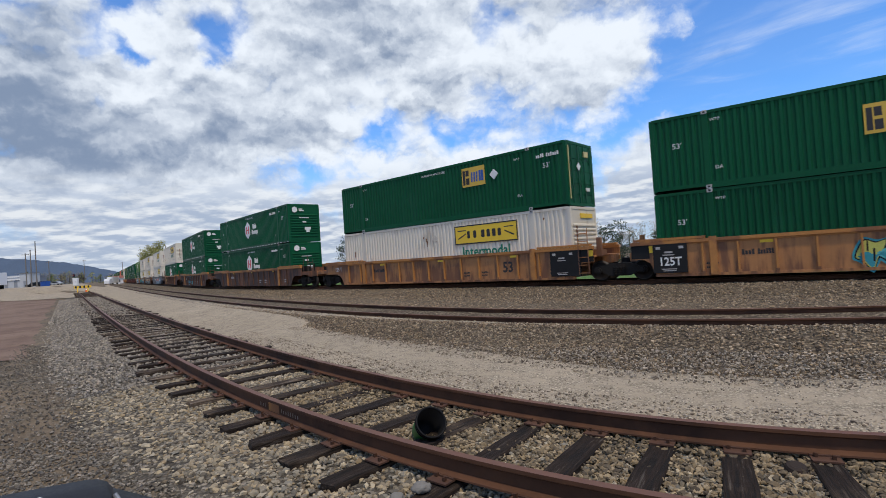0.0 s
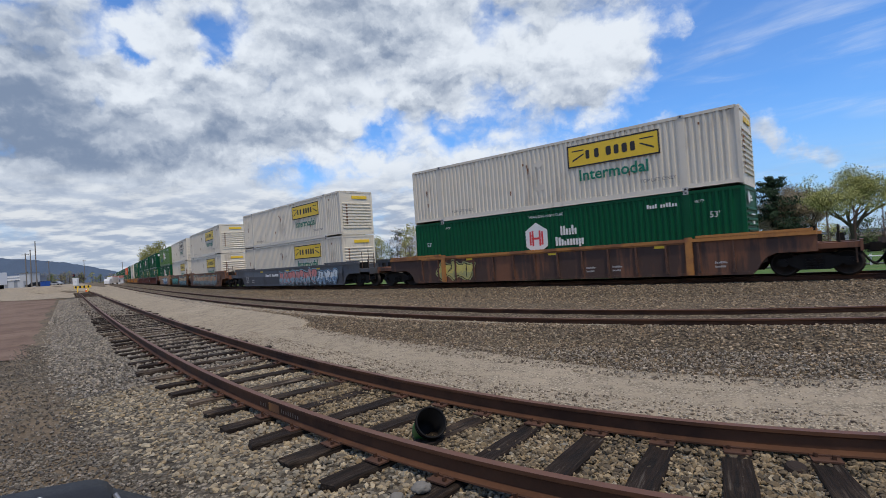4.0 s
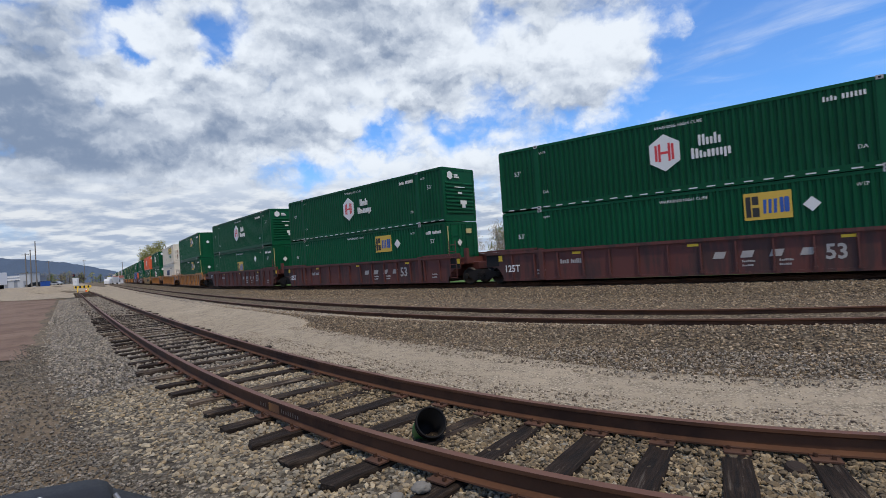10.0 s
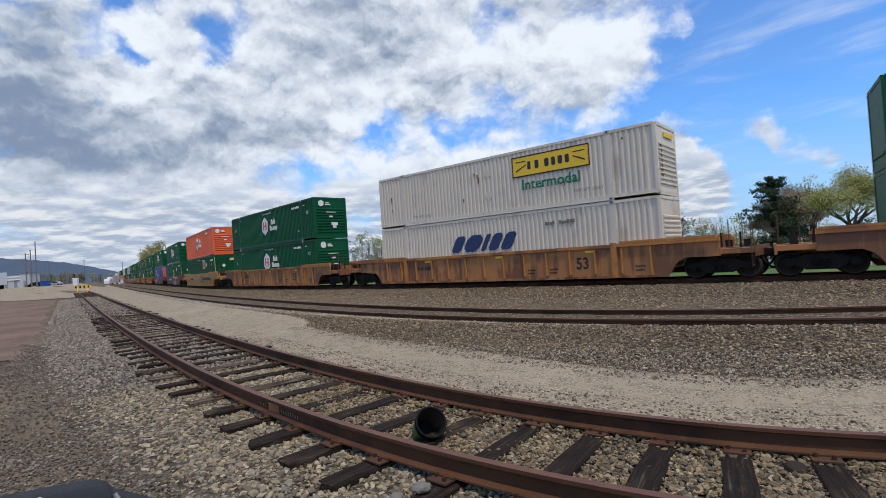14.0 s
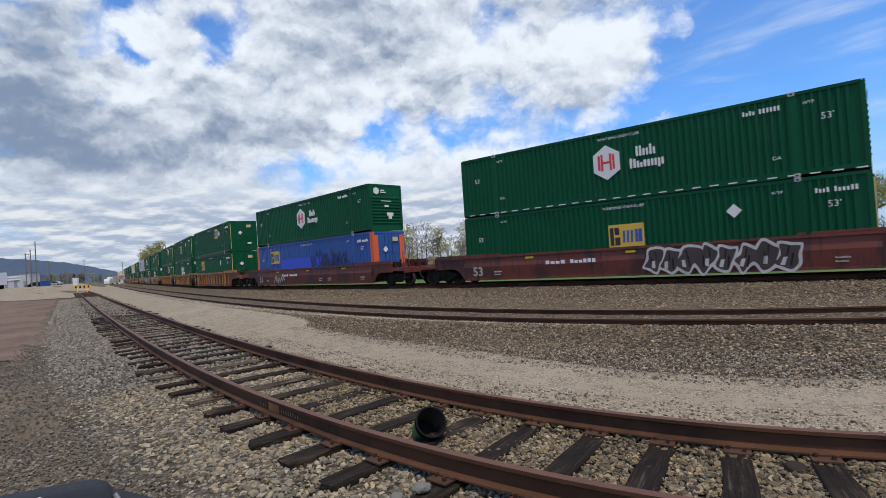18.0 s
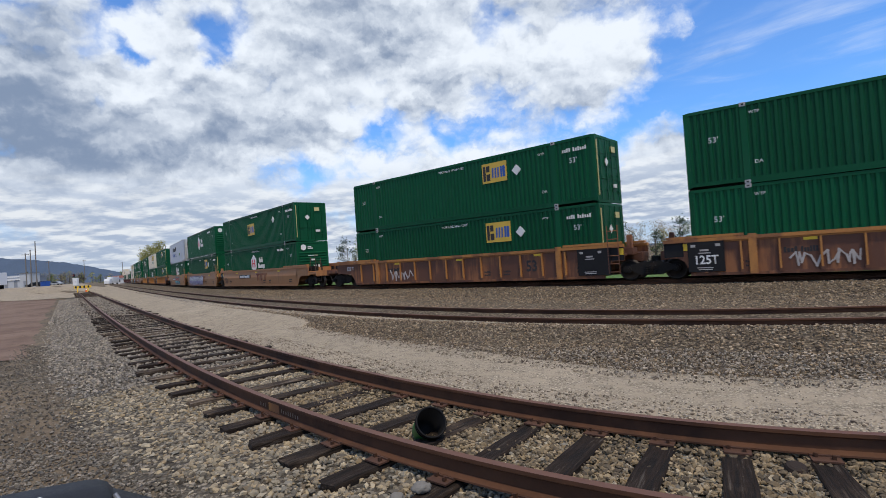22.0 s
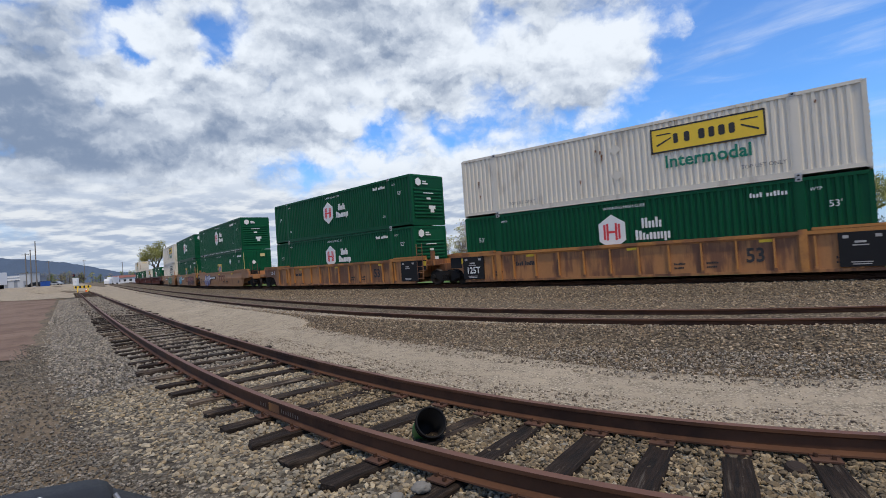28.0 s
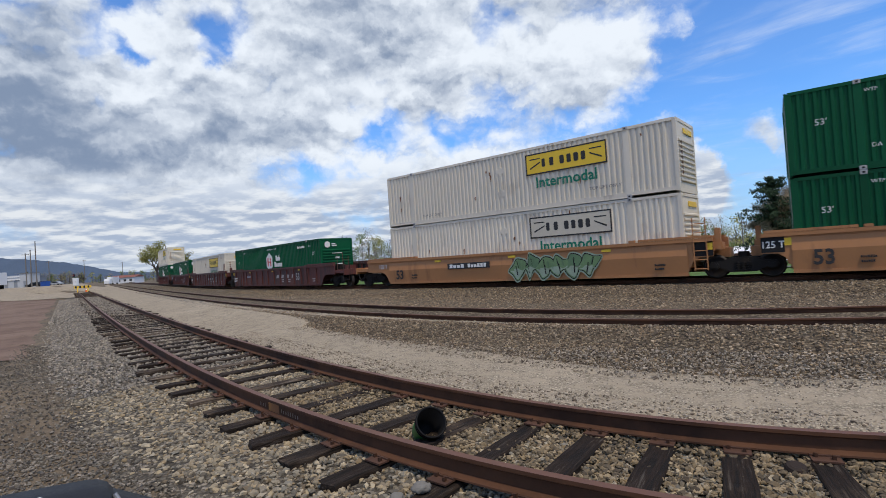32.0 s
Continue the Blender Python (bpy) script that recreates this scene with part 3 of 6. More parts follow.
def strewn(line, s0, s1, o0, o1, z, power=1.0):
    def place(rng):
        s = s0 + (s1 - s0) * rng.random() ** power
        lo = o0(s, rng) if callable(o0) else o0
        hi = o1(s, rng) if callable(o1) else o1
        o = lo + (hi - lo) * rng.random()
        x, y = beside(line, s, o)
        return x, y, (z(s, o) if z is mid_height else z(o) if callable(z) else z)
    return place


BED = ([-3.0, -2.3, -1.6, -0.7, 0.0, 0.7, 1.15, 1.7], [-0.46, -0.42, -0.385, -0.375, -0.365, -0.37, -0.365, -0.42])
ribbon("ballast_bed_siding", siding, -112, 30, 0.2, list(zip(*BED)), CRUSHED, "mixed crushed stone bed under the siding", 0.22, 0.03)


def fade_edge(s, rng):
    """The pale stones thin out towards the yard."""
    return (-1.75 if s > -4 else -1.75 - 0.09 * (-4 - s) if s > -14 else -2.65) - 0.55 * rng.random() ** 2


def siding_height(o):
    return float(np.interp(o, *BED))


MIDDLE_BED = ([-5.2, -3.6, -2.4, -1.5, 0, 1.5, 2.8, 4.5], [-0.46, -0.34, -0.22, -0.085, -0.11, -0.085, -0.24, -0.33])
stones("loose_gravel", 30000, strewn(siding, -9, 2.6, fade_edge, 1.3, siding_height), 0.025, 0.070, STONE, "mixed tan and grey crushed stones round the siding's ties", 1)
STONEPALE = stone_paint("dusty_pale_stones", [(0.300, 0.265, 0.215), (0.210, 0.188, 0.158), (0.400, 0.350, 0.280), (0.250, 0.225, 0.190), (0.330, 0.275, 0.205), (0.165, 0.147, 0.125)])
# darker, browner tones than STONE, for stones between and beside the siding's rails
STONEDARKTAN = stone_paint("dark_tan_stones", [(0.151, 0.120, 0.077), (0.095, 0.076, 0.052), (0.213, 0.161, 0.097), (0.263, 0.204, 0.126), (0.123, 0.094, 0.059), (0.174, 0.131, 0.076), (0.069, 0.055, 0.039)])
stones("loose_gravel", 9000, strewn(siding, -6, 3.2, -0.68, 0.68, lambda o: siding_height(o) + 0.02), 0.022, 0.062, STONEDARKTAN, "dark tan crushed stones between the siding's rails", 12)
stones("loose_gravel", 17000, strewn(siding, -28, -9, fade_edge, 1.25, lambda o: siding_height(o) + 0.02), 0.028, 0.07, STONEPALE, "dusty pale crushed stones along the siding", 2, True)
stones("loose_gravel", 32000, lambda r: (-1.0 - 20.0 * r.random() ** 1.25, -0.9 + 6.2 * r.random(), -0.42), 0.016, 0.052, STONEDARK, "dark grey fine gravel on the yard ground", 3, True)
stones("loose_gravel", 30000, strewn(middle, -24, 9, bed_foot, -0.85, mid_height, 0.55), 0.026, 0.062, STONEBED, "grey and tan ballast stones beside the middle track", 4, True)
stones("loose_gravel", 22000, strewn(middle, -34, 12, 0.85, 6.5, lambda o: float(np.interp(o, *MIDDLE_BED)) - 0.015), 0.04, 0.085, STONEBED, "grey and tan ballast stones between the two far tracks", 8, True)
stones("loose_gravel", 18000, strewn(main_line, -40, 14, -6.5, -1.2, lambda o: float(np.interp(o, [-6.5, -4.6, -3.2, -1.7], [-0.36, -0.36, -0.30, -0.185]))), 0.045, 0.095, STONEBED, "grey ballast stones on the shoulder of the main line", 6, True)
stones("loose_gravel", 9000, strewn(siding, -70, -28, -2.9, 1.2, lambda o: siding_height(o) + 0.045), 0.05, 0.11, STONEPALE, "dusty pale crushed stones along the far siding", 9, True)
stones("loose_gravel", 16000, lambda r: (-1.6 - 6.0 * r.random(), 0.2 + 4.2 * r.random(), -0.42), 0.018, 0.05, STONEDARK, "dark grey fine gravel near the case", 10, True)
stones("loose_gravel", 5000, strewn(middle, -64, -12, -1.75, -0.85, mid_height), 0.03, 0.08, STONEPALE, "grey and tan ballast stones along the far middle track", 11, True)
stones("loose_gravel", 7000, strewn(siding, -14, 6, 1.1, 2.0, lambda o: float(np.interp(o, [0.9, 1.4, 2.1], [-0.36, -0.335, -0.325]))), 0.012, 0.042, STONEROAD, "small stones along the edge of the gravel road", 5)
stones("loose_gravel", 9000, strewn(siding, -14, 7, 2.9, 4.7, lambda o: float(np.interp(o, [2.9, 3.4, 4.7], [-0.325, -0.32, -0.255]))), 0.018, 0.05, STONEROAD, "pale stones spilled over the foot of the ballast", 13, True)
stones("loose_gravel", 3500, strewn(siding, -7, 3.2, 0.52, 1.15, -0.325), 0.022, 0.06, STONEDARKTAN, "stones packed against the far rail of the siding", 14)
stones("loose_gravel", 6000, strewn(siding, -20, 6, 1.6, 4.4, -0.325), 0.008, 0.028, STONEROAD, "fine crumbs of stone on the gravel road", 7, True)


# ---- tracks ----
RAIL_SHAPE = [(-0.036, 0.0), (0.036, 0.0), (0.037, -0.03), (0.012, -0.045), (0.010, -0.14), (0.068, -0.158), (0.070, -0.172), (-0.070, -0.172), (-0.068, -0.158), (-0.010, -0.14), (-0.012, -0.045), (-0.037, -0.03)]


def rail_mesh(name, line, off, z, stops):
    so = Solid()
    n = len(RAIL_SHAPE)
    v = []
    for s in stops:
        x, y, h = line(s)
        for o, dz in RAIL_SHAPE:
            v.append((x - math.sin(h) * (off + o), y + math.cos(h) * (off + o), z + dz))
    f, m = [], []
    for i in range(len(stops) - 1):
        for j in range(n):
            f.append((i * n + j, i * n + (j + 1) % n, (i + 1) * n + (j + 1) % n, (i + 1) * n + j))
    so.add(v, f, RAIL)
    top = so.use(RAILTOP)
    so.m = [top if k % n == 0 else 0 for k in range(len(f))]
    return so


def track(name, line, z, stops, label):
    t = thing(name, label, "track", kind="structure")
    for off in (-0.755, 0.755):
        part("rail", rail_mesh("rail", line, off, z, stops), t)
    return t


siding_track = track("siding_track", siding, SIDING_Z, spread([(-108, -20, 2.0), (-20, 14, 0.25), (14, 30, 1)]), "rusty siding track on weathered wooden ties")
middle_track = track("middle_track", middle, MIDDLE_Z, spread([(-230, -20, 3.0), (-20, 60, 1.0)]), "brown steel track on dark ties in ballast")
main_track = track("main_track", main_line, 0.0, spread([(-780, -120, 10), (-120, 80, 2), (80, 700, 10)]), "main line track on dark ties in ballast")


def tie_mesh(seed, length=2.6):
    """A worn wooden tie: uneven top, split and chewed ends; long axis along y."""
    rng = random.Random(seed)
    bm = bmesh.new()
    nx, ny = 3, 13
    rows = []
    for j in range(ny):
        y = -length / 2 + length * j / (ny - 1)
        end = 1.0 if j in (0, ny - 1) else 0.0
        w = 0.112 + rng.uniform(-0.008, 0.006) - 0.02 * end * rng.random()
        ring = [(-w, -0.17), (-w, -0.012), (-w * 0.86, 0.0), (-w * 0.3, -0.004), (w * 0.3, -0.004), (w * 0.86, 0.0), (w, -0.012), (w, -0.17)]
        rows.append([bm.verts.new((x + rng.uniform(-0.004, 0.004), y + (rng.uniform(-0.05, 0.03) if end else 0), z + rng.uniform(-0.007, 0.004))) for x, z in ring])
    for a, b in zip(rows, rows[1:]):
        for i in range(7):
            bm.faces.new((a[i], a[i + 1], b[i + 1], b[i]))
    bm.faces.new(rows[0][::-1]), bm.faces.new(rows[-1])
    bmesh.ops.recalc_face_normals(bm, faces=bm.faces[:])
    me = bpy.data.meshes.new("tie")
    bm.to_mesh(me)
    bm.free()
    me.materials.append(WOOD)
    return me


TIES = [tie_mesh(k) for k in range(8)]


def plate_mesh():
    so = Solid()
    so.box(-0.10, 0.10, -0.18, 0.18, 0.0, 0.014, PLATE)
    so.box(-0.10, 0.10, -0.085, -0.07, 0.014, 0.028, PLATE)
    so.box(-0.10, 0.10, 0.07, 0.085, 0.014, 0.028, PLATE)
    for x, y in ((-0.06, -0.095), (0.06, 0.095), (0.05, -0.13), (-0.05, 0.13)):
        so.box(x - 0.012, x + 0.012, y - 0.014, y + 0.014, 0.01, 0.045, RAIL)
    return so.mesh("tie_plate")


TIE_PLATE = plate_mesh()


def on_line(line, s, off, z, turn=0.0, tilt=0.0):
    x, y, h = line(s)
    return Matrix.Translation((x - math.sin(h) * off, y + math.cos(h) * off, z)) @ Euler((tilt, 0, h + turn)).to_matrix().to_4x4()


rng = random.Random(5)
k = 0
s = -106.0
while s < 20.0:
    tie = part("tie", TIES[k % 8], siding_track, at=on_line(siding, s, rng.uniform(-0.09, 0.09), SIDING_Z - 0.186 + rng.uniform(-0.012, 0.004), rng.gauss(0, 0.02), rng.uniform(-0.006, 0.006)))
    if -14 < s < 8:
        for off in (-0.755, 0.755):
            part("tie_plate", TIE_PLATE, siding_track, at=on_line(siding, s, off, SIDING_Z - 0.187, rng.gauss(0, 0.02)))
    s += rng.uniform(0.94, 1.06) * (0.64 if s > -3 else 0.72 if s > -5.5 else 0.78)
    k += 1
s = -60.0
while s < 40.0:
    part("tie", TIES[k % 8], middle_track, at=on_line(middle, s, rng.uniform(-0.07, 0.07), MIDDLE_Z - 0.142, rng.gauss(0, 0.01)))
    s += 0.53
    k += 1


def far_ties():
    so = Solid()
    for q in np.arange(-300, 120, 0.55):
        m = on_line(main_line, q, 0.0, -0.178)
        so.add([m @ Vector((x, y, z)) for z in (-0.1, 0.0) for y in (-1.3, 1.3) for x in (-0.11, 0.11)], [(4, 5, 7, 6), (0, 1, 5, 4), (2, 6, 7, 3), (0, 4, 6, 2), (1, 3, 7, 5)], WOOD)
    tagged(part("tie_row", so, main_track), kind="stuff")


far_ties()

# ---- the train ----
FADEDRED = material("faded_red_brown_marking", (0.15, 0.042, 0.028), 0.7, vary=0.2, scale=2, dirt=(0.26, 0.11, 0.05), dirt_amount=0.35)
NAVY = material("navy_lettering_paint", (0.016, 0.035, 0.12), 0.5, vary=0.06, scale=4)
RUSTRUN = material("rust_run", (0.17, 0.075, 0.035), 0.85, vary=0.3, scale=8)
PALESIGN = material("pale_yellow_sign_paint", (0.55, 0.47, 0.22), 0.6, vary=0.1, scale=3)
SPEED, BOX_L, BOX_H, BOX_W = 19.183, 16.15, 2.935, 2.6
HALF = BOX_L / 2
S0 = 0.0
Y = -BOX_W / 2


def corrugated(mat, smooth_wall=False):
    """Side walls with upright corrugations, roof and floor, as one shell."""
    so = Solid()
    for side in (-1, 1):
        xs, ys = [], []
        x = -HALF + 0.12
        while x < HALF - 0.40:
            if smooth_wall:
                seg = [(0.0, 0), (1.19, 0)]
                step = 1.2
            else:
                seg = [(0.0, 0), (0.095, 0), (0.122, 1), (0.208, 1)]
                step = 0.235
            for dx, d in seg:
                xs.append(x + dx)
                ys.append(side * (1.288 - 0.045 * d))
            x += step
        xs.append(HALF - 0.10)
        ys.append(side * 1.288)
        n = len(xs)
        so.add([(a, b, 0.16) for a, b in zip(xs, ys)] + [(a, b, BOX_H - 0.10) for a, b in zip(xs, ys)], [(i, i + 1, i + 1 + n, i + n) for i in range(n - 1)], mat)
    so.add([(x, y, BOX_H - 0.03) for x in (-HALF + 0.05, HALF - 0.05) for y in (-1.25, 1.25)], [(0, 2, 3, 1)], mat)
    so.add([(x, y, 0.10) for x in (-HALF + 0.05, HALF - 0.05) for y in (-1.25, 1.25)], [(0, 1, 3, 2)], mat)
    return so.mesh("wall_shell")


def rail_bar(mat, z0, z1, deep):
    so = Solid()
    if deep:
        so.box(-6.2, 6.2, -0.05, 0.05, z0, z1 + 0.06, mat).box(-6.2, 6.2, -0.05 - deep, 0.05, z0, z0 + 0.03, mat)
        for a, b in ((-HALF + 0.1, -6.2), (6.2, HALF - 0.1)):
            so.box(a, b, -0.05, 0.05, z0 + 0.08, z1 + 0.06, mat).box(a, b, -0.05 - deep, 0.05, z0 + 0.08, z0 + 0.11, mat)
    else:
        so.box(-HALF + 0.1, HALF - 0.1, -0.05, 0.05, z0, z1, mat)
    return so.mesh("side_rail")


def end_wall(mat):
    """The sheet of an end, facing +x, at x = 0."""
    return Solid().box(-0.06, -0.02, -1.2, 1.2, 0.15, BOX_H - 0.12, mat).mesh("end_wall")


def end_rib(mat, kind):
    if kind == "ribbed":
        return Solid().plate([(-0.02, 0.0), (0.03, 0.035), (0.03, 0.095), (-0.02, 0.13)], -1.1, 1.1, mat).mesh("end_rib")
    return Solid().box(-0.02, 0.02, 0.0, 0.12, 0.2, BOX_H - 0.2, mat).mesh("end_rib")


def door_set(mat):
    """Two door leaves at x = 0, as separate meshes with their own rods."""
    out = []
    for y0, y1 in ((-1.2, -0.01), (0.01, 1.2)):
        leaf = Solid().box(-0.05, -0.01, y0, y1, 0.16, BOX_H - 0.14, mat, 0.008)
        for z in (0.55, 1.05, 1.6, 2.15):
            leaf.box(-0.012, 0.006, y0 + 0.08, y1 - 0.08, z, z + 0.16, mat)
        bars_of_door = []
        for y in (y0 + 0.28, y1 - 0.28):
            rods = Solid()
            bars_of_door.append(rods)
            rods.rod((0.035, y, 0.12), (0.035, y, BOX_H - 0.12), 0.02, mat, 8)
            for z in (0.5, 1.2, 2.0):
                rods.box(0.0, 0.055, y - 0.04, y + 0.04, z, z + 0.07, mat)
            rods.box(0.02, 0.06, y, y + 0.3, 1.02, 1.06, mat)
        out.append((leaf.mesh("door"), [r.mesh("locking_rod") for r in bars_of_door]))
    return out


def casting(mat):
    so = Solid()
    so.box(-0.10, 0.10, -0.105, 0.085, -0.07, 0.07, mat, 0.012)
    so.box(-0.04, 0.04, -0.11, -0.10, -0.03, 0.03, BLACK)
    return so.mesh("corner_casting")


CASTING = casting(material("bare_casting_steel", (0.42, 0.41, 0.40), 0.6, metal=0.2, vary=0.2, scale=6))
SHELLS = {}


def kit(mat, smooth_wall):
    key = (mat.name, smooth_wall)
    if key not in SHELLS:
        SHELLS[key] = dict(shell=corrugated(mat, smooth_wall), top=rail_bar(mat, BOX_H - 0.115, BOX_H, 0.0), low=rail_bar(mat, 0.0, 0.165, 0.02),
                           post=Solid().box(-0.075, 0.075, -0.075, 0.075, 0.05, BOX_H - 0.05, mat, 0.01).mesh("corner_post"),
                           stile=Solid().box(-0.11, 0.11, -0.02, 0.02, 0.16, BOX_H - 0.1, mat).mesh("lifting_post"),
                           sill=Solid().box(-0.07, 0.0, -1.25, 1.25, 0.0, 0.16, mat).mesh("end_sill"), header=Solid().box(-0.07, 0.0, -1.25, 1.25, BOX_H - 0.13, BOX_H - 0.005, mat).mesh("end_header"),
                           sheet=end_wall(mat), ribbed=end_rib(mat, "ribbed"), upright=end_rib(mat, "upright"), doors=door_set(mat))
    return SHELLS[key]


def flat(parent, name, mat, x0, x1, z0, z1, y=Y - 0.004, label=""):
    return part(name, Solid().box(x0, x1, y - 0.004, y + 0.03, z0, z1, mat), parent, label)


def lettering(parent, text, size, mat, x, z, heavy=0.0, y=Y - 0.012, name="lettering"):
    return part(name, word(text, size, mat, heavy), parent, at=pose(x, y, z))


def bars(so, mat, x, z, w, h, n, gap=0.25, y=Y - 0.010, seed=1):
    """Writing that is not lettered: a row of plain upright blocks of its size and colour."""
    rng = random.Random(seed)
    step = w / n
    for i in range(n):
        a = x + i * step
        so.box(a, a + step * (1 - gap), y - 0.003, y + 0.03, z, z + h * (1.0 if rng.random() < 0.5 else 0.74), mat)


def hexagon(cx, cz, r):
    return [(cx + r * 0.88 * math.sin(math.pi / 3 * i), cz + r * math.cos(math.pi / 3 * i)) for i in range(6)]


def blocks(so, mat, x, z, h, widths, heights, gap=0.05, lean=0.0, drop=(), y=Y - 0.010, deep=0.003):
    """A brand name as plain rounded blocks: one to a letter, each with its own width and height."""
    for k, (w, tall) in enumerate(zip(widths, heights)):
        z0, z1, r = z - (0.2 * h if k in drop else 0.0), z + h * tall, 0.22 * w
        ring = [(x + r, z0), (x + w - r, z0), (x + w, z0 + r), (x + w, z1 - r), (x + w - r, z1), (x + r, z1), (x, z1 - r), (x, z0 + r)]
        so.plate([(a + lean * (b - z), b) for a, b in ring], y - deep, y + 0.03, mat)
        x += w + gap


def logo_hex(c, x, z, dark=False):
    """White hexagon with red bars, and the two words beside it as blocks."""
    so = Solid()
    so.plate(hexagon(x, z, 0.74), Y - 0.012, Y + 0.02, MARK)
    m = REDMARK if not dark else DARKMARK
    for a in (-0.36, -0.235, 0.135, 0.26):
        so.box(x + a, x + a + 0.095, Y - 0.016, Y, z - 0.40 + abs(a + 0.05) * 0.3, z + 0.42 - abs(a + 0.05) * 0.3, m)
    so.box(x - 0.14, x + 0.135, Y - 0.016, Y, z - 0.05, z + 0.045, m)
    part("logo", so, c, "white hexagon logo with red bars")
    t = Solid()
    blocks(t, MARK, x + 1.24, z + 0.05, 0.42, (0.085,) * 6, (1.0, 1.0, 0.68, 0.68, 1.0, 0.68), 0.05)
    blocks(t, MARK, x + 0.97, z - 0.42, 0.42, (0.095, 0.10, 0.085, 0.085, 0.10, 0.10, 0.085, 0.085, 0.085, 0.09), (1.0, 0.9, 0.68, 0.5, 0.68, 0.68, 0.68, 0.68, 0.68, 0.68), 0.047, drop=(8,))
    part("company_lettering", t, c, "white block lettering")


def logo_yellow(c, x, z):
    """Yellow panel with dark and blue upright strokes."""
    so = Solid().box(x - 0.72, x + 0.74, Y - 0.010, Y + 0.02, z - 0.49, z + 0.49, PANELYELLOW)
    so.box(x - 0.66, x - 0.50, Y - 0.014, Y, z - 0.38, z + 0.36, DARKMARK)
    so.box(x - 0.46, x - 0.24, Y - 0.014, Y, z - 0.38, z - 0.05, DARKMARK).box(x - 0.46, x - 0.26, Y - 0.014, Y, z + 0.06, z + 0.36, DARKMARK)
    for dx in (-0.13, 0.03, 0.19):
        so.plate([(x + dx, z - 0.28), (x + dx + 0.09, z - 0.28), (x + dx + 0.12, z + 0.22), (x + dx + 0.02, z + 0.22)], Y - 0.014, Y, BLUEMARK)
    blocks(so, BLUEMARK, x + 0.38, z - 0.28, 0.54, (0.11, 0.15), (1.0, 1.0), 0.02, drop=(), deep=0.006)
    part("logo_panel", so, c, "yellow panel with dark and blue strokes")


def diamond(c, x, z, r=0.26, mat=None):
    part("placard", Solid().plate([(x - r, z), (x, z - r), (x + r, z), (x, z + r)], Y - 0.012, Y + 0.02, mat or MARK), c, "pale diamond placard holder")


def banner(c, x, z, faded=False):
    """Yellow name panel with a dark frame and strokes, and the green word under it."""
    back = YELLOW if not faded else material("faded_panel_paint", (0.55, 0.50, 0.40), 0.6, vary=0.1, scale=2)
    so = Solid().box(x - 1.97, x + 1.97, Y - 0.010, Y + 0.02, z - 0.49, z + 0.49, back)
    for a, b, e, f in ((-1.97, 1.97, 0.43, 0.49), (-1.97, 1.97, -0.49, -0.43), (-1.97, -1.91, -0.49, 0.49), (1.91, 1.97, -0.49, 0.49)):
        so.box(x + a, x + b, Y - 0.014, Y, z + e, z + f, DARKMARK)
    blocks(so, DARKMARK, x - 1.12, z - 0.19, 0.38, (0.17, 0.20), (1.0, 1.0), 0.22, deep=0.006)
    blocks(so, DARKMARK, x - 0.22, z - 0.19, 0.38, (0.22, 0.20, 0.22, 0.20), (1.0, 1.0, 1.0, 1.0), 0.13, deep=0.006)
    for sx in (-1, 1):
        so.plate([(x + sx * 1.75, z - 0.24), (x + sx * 1.2, z + 0.02), (x + sx * 1.2, z + 0.08), (x + sx * 1.75, z - 0.16)][::sx], Y - 0.014, Y, DARKMARK)
        so.plate([(x + sx * 1.2, z + 0.2), (x + sx * 1.75, z + 0.2), (x + sx * 1.75, z + 0.25), (x + sx * 1.2, z + 0.25)][::sx], Y - 0.014, Y, DARKMARK)
    part("name_panel", so, c, "yellow name panel with a black frame")
    lettering(c, "Intermodal", 0.68, GREENMARK, x + 0.0, z - 0.90, 0.014, name="green_lettering")


ENDS = {"hex": "ribbed", "panel": "door", "hunt": "ribbed", "blank": "ribbed"}


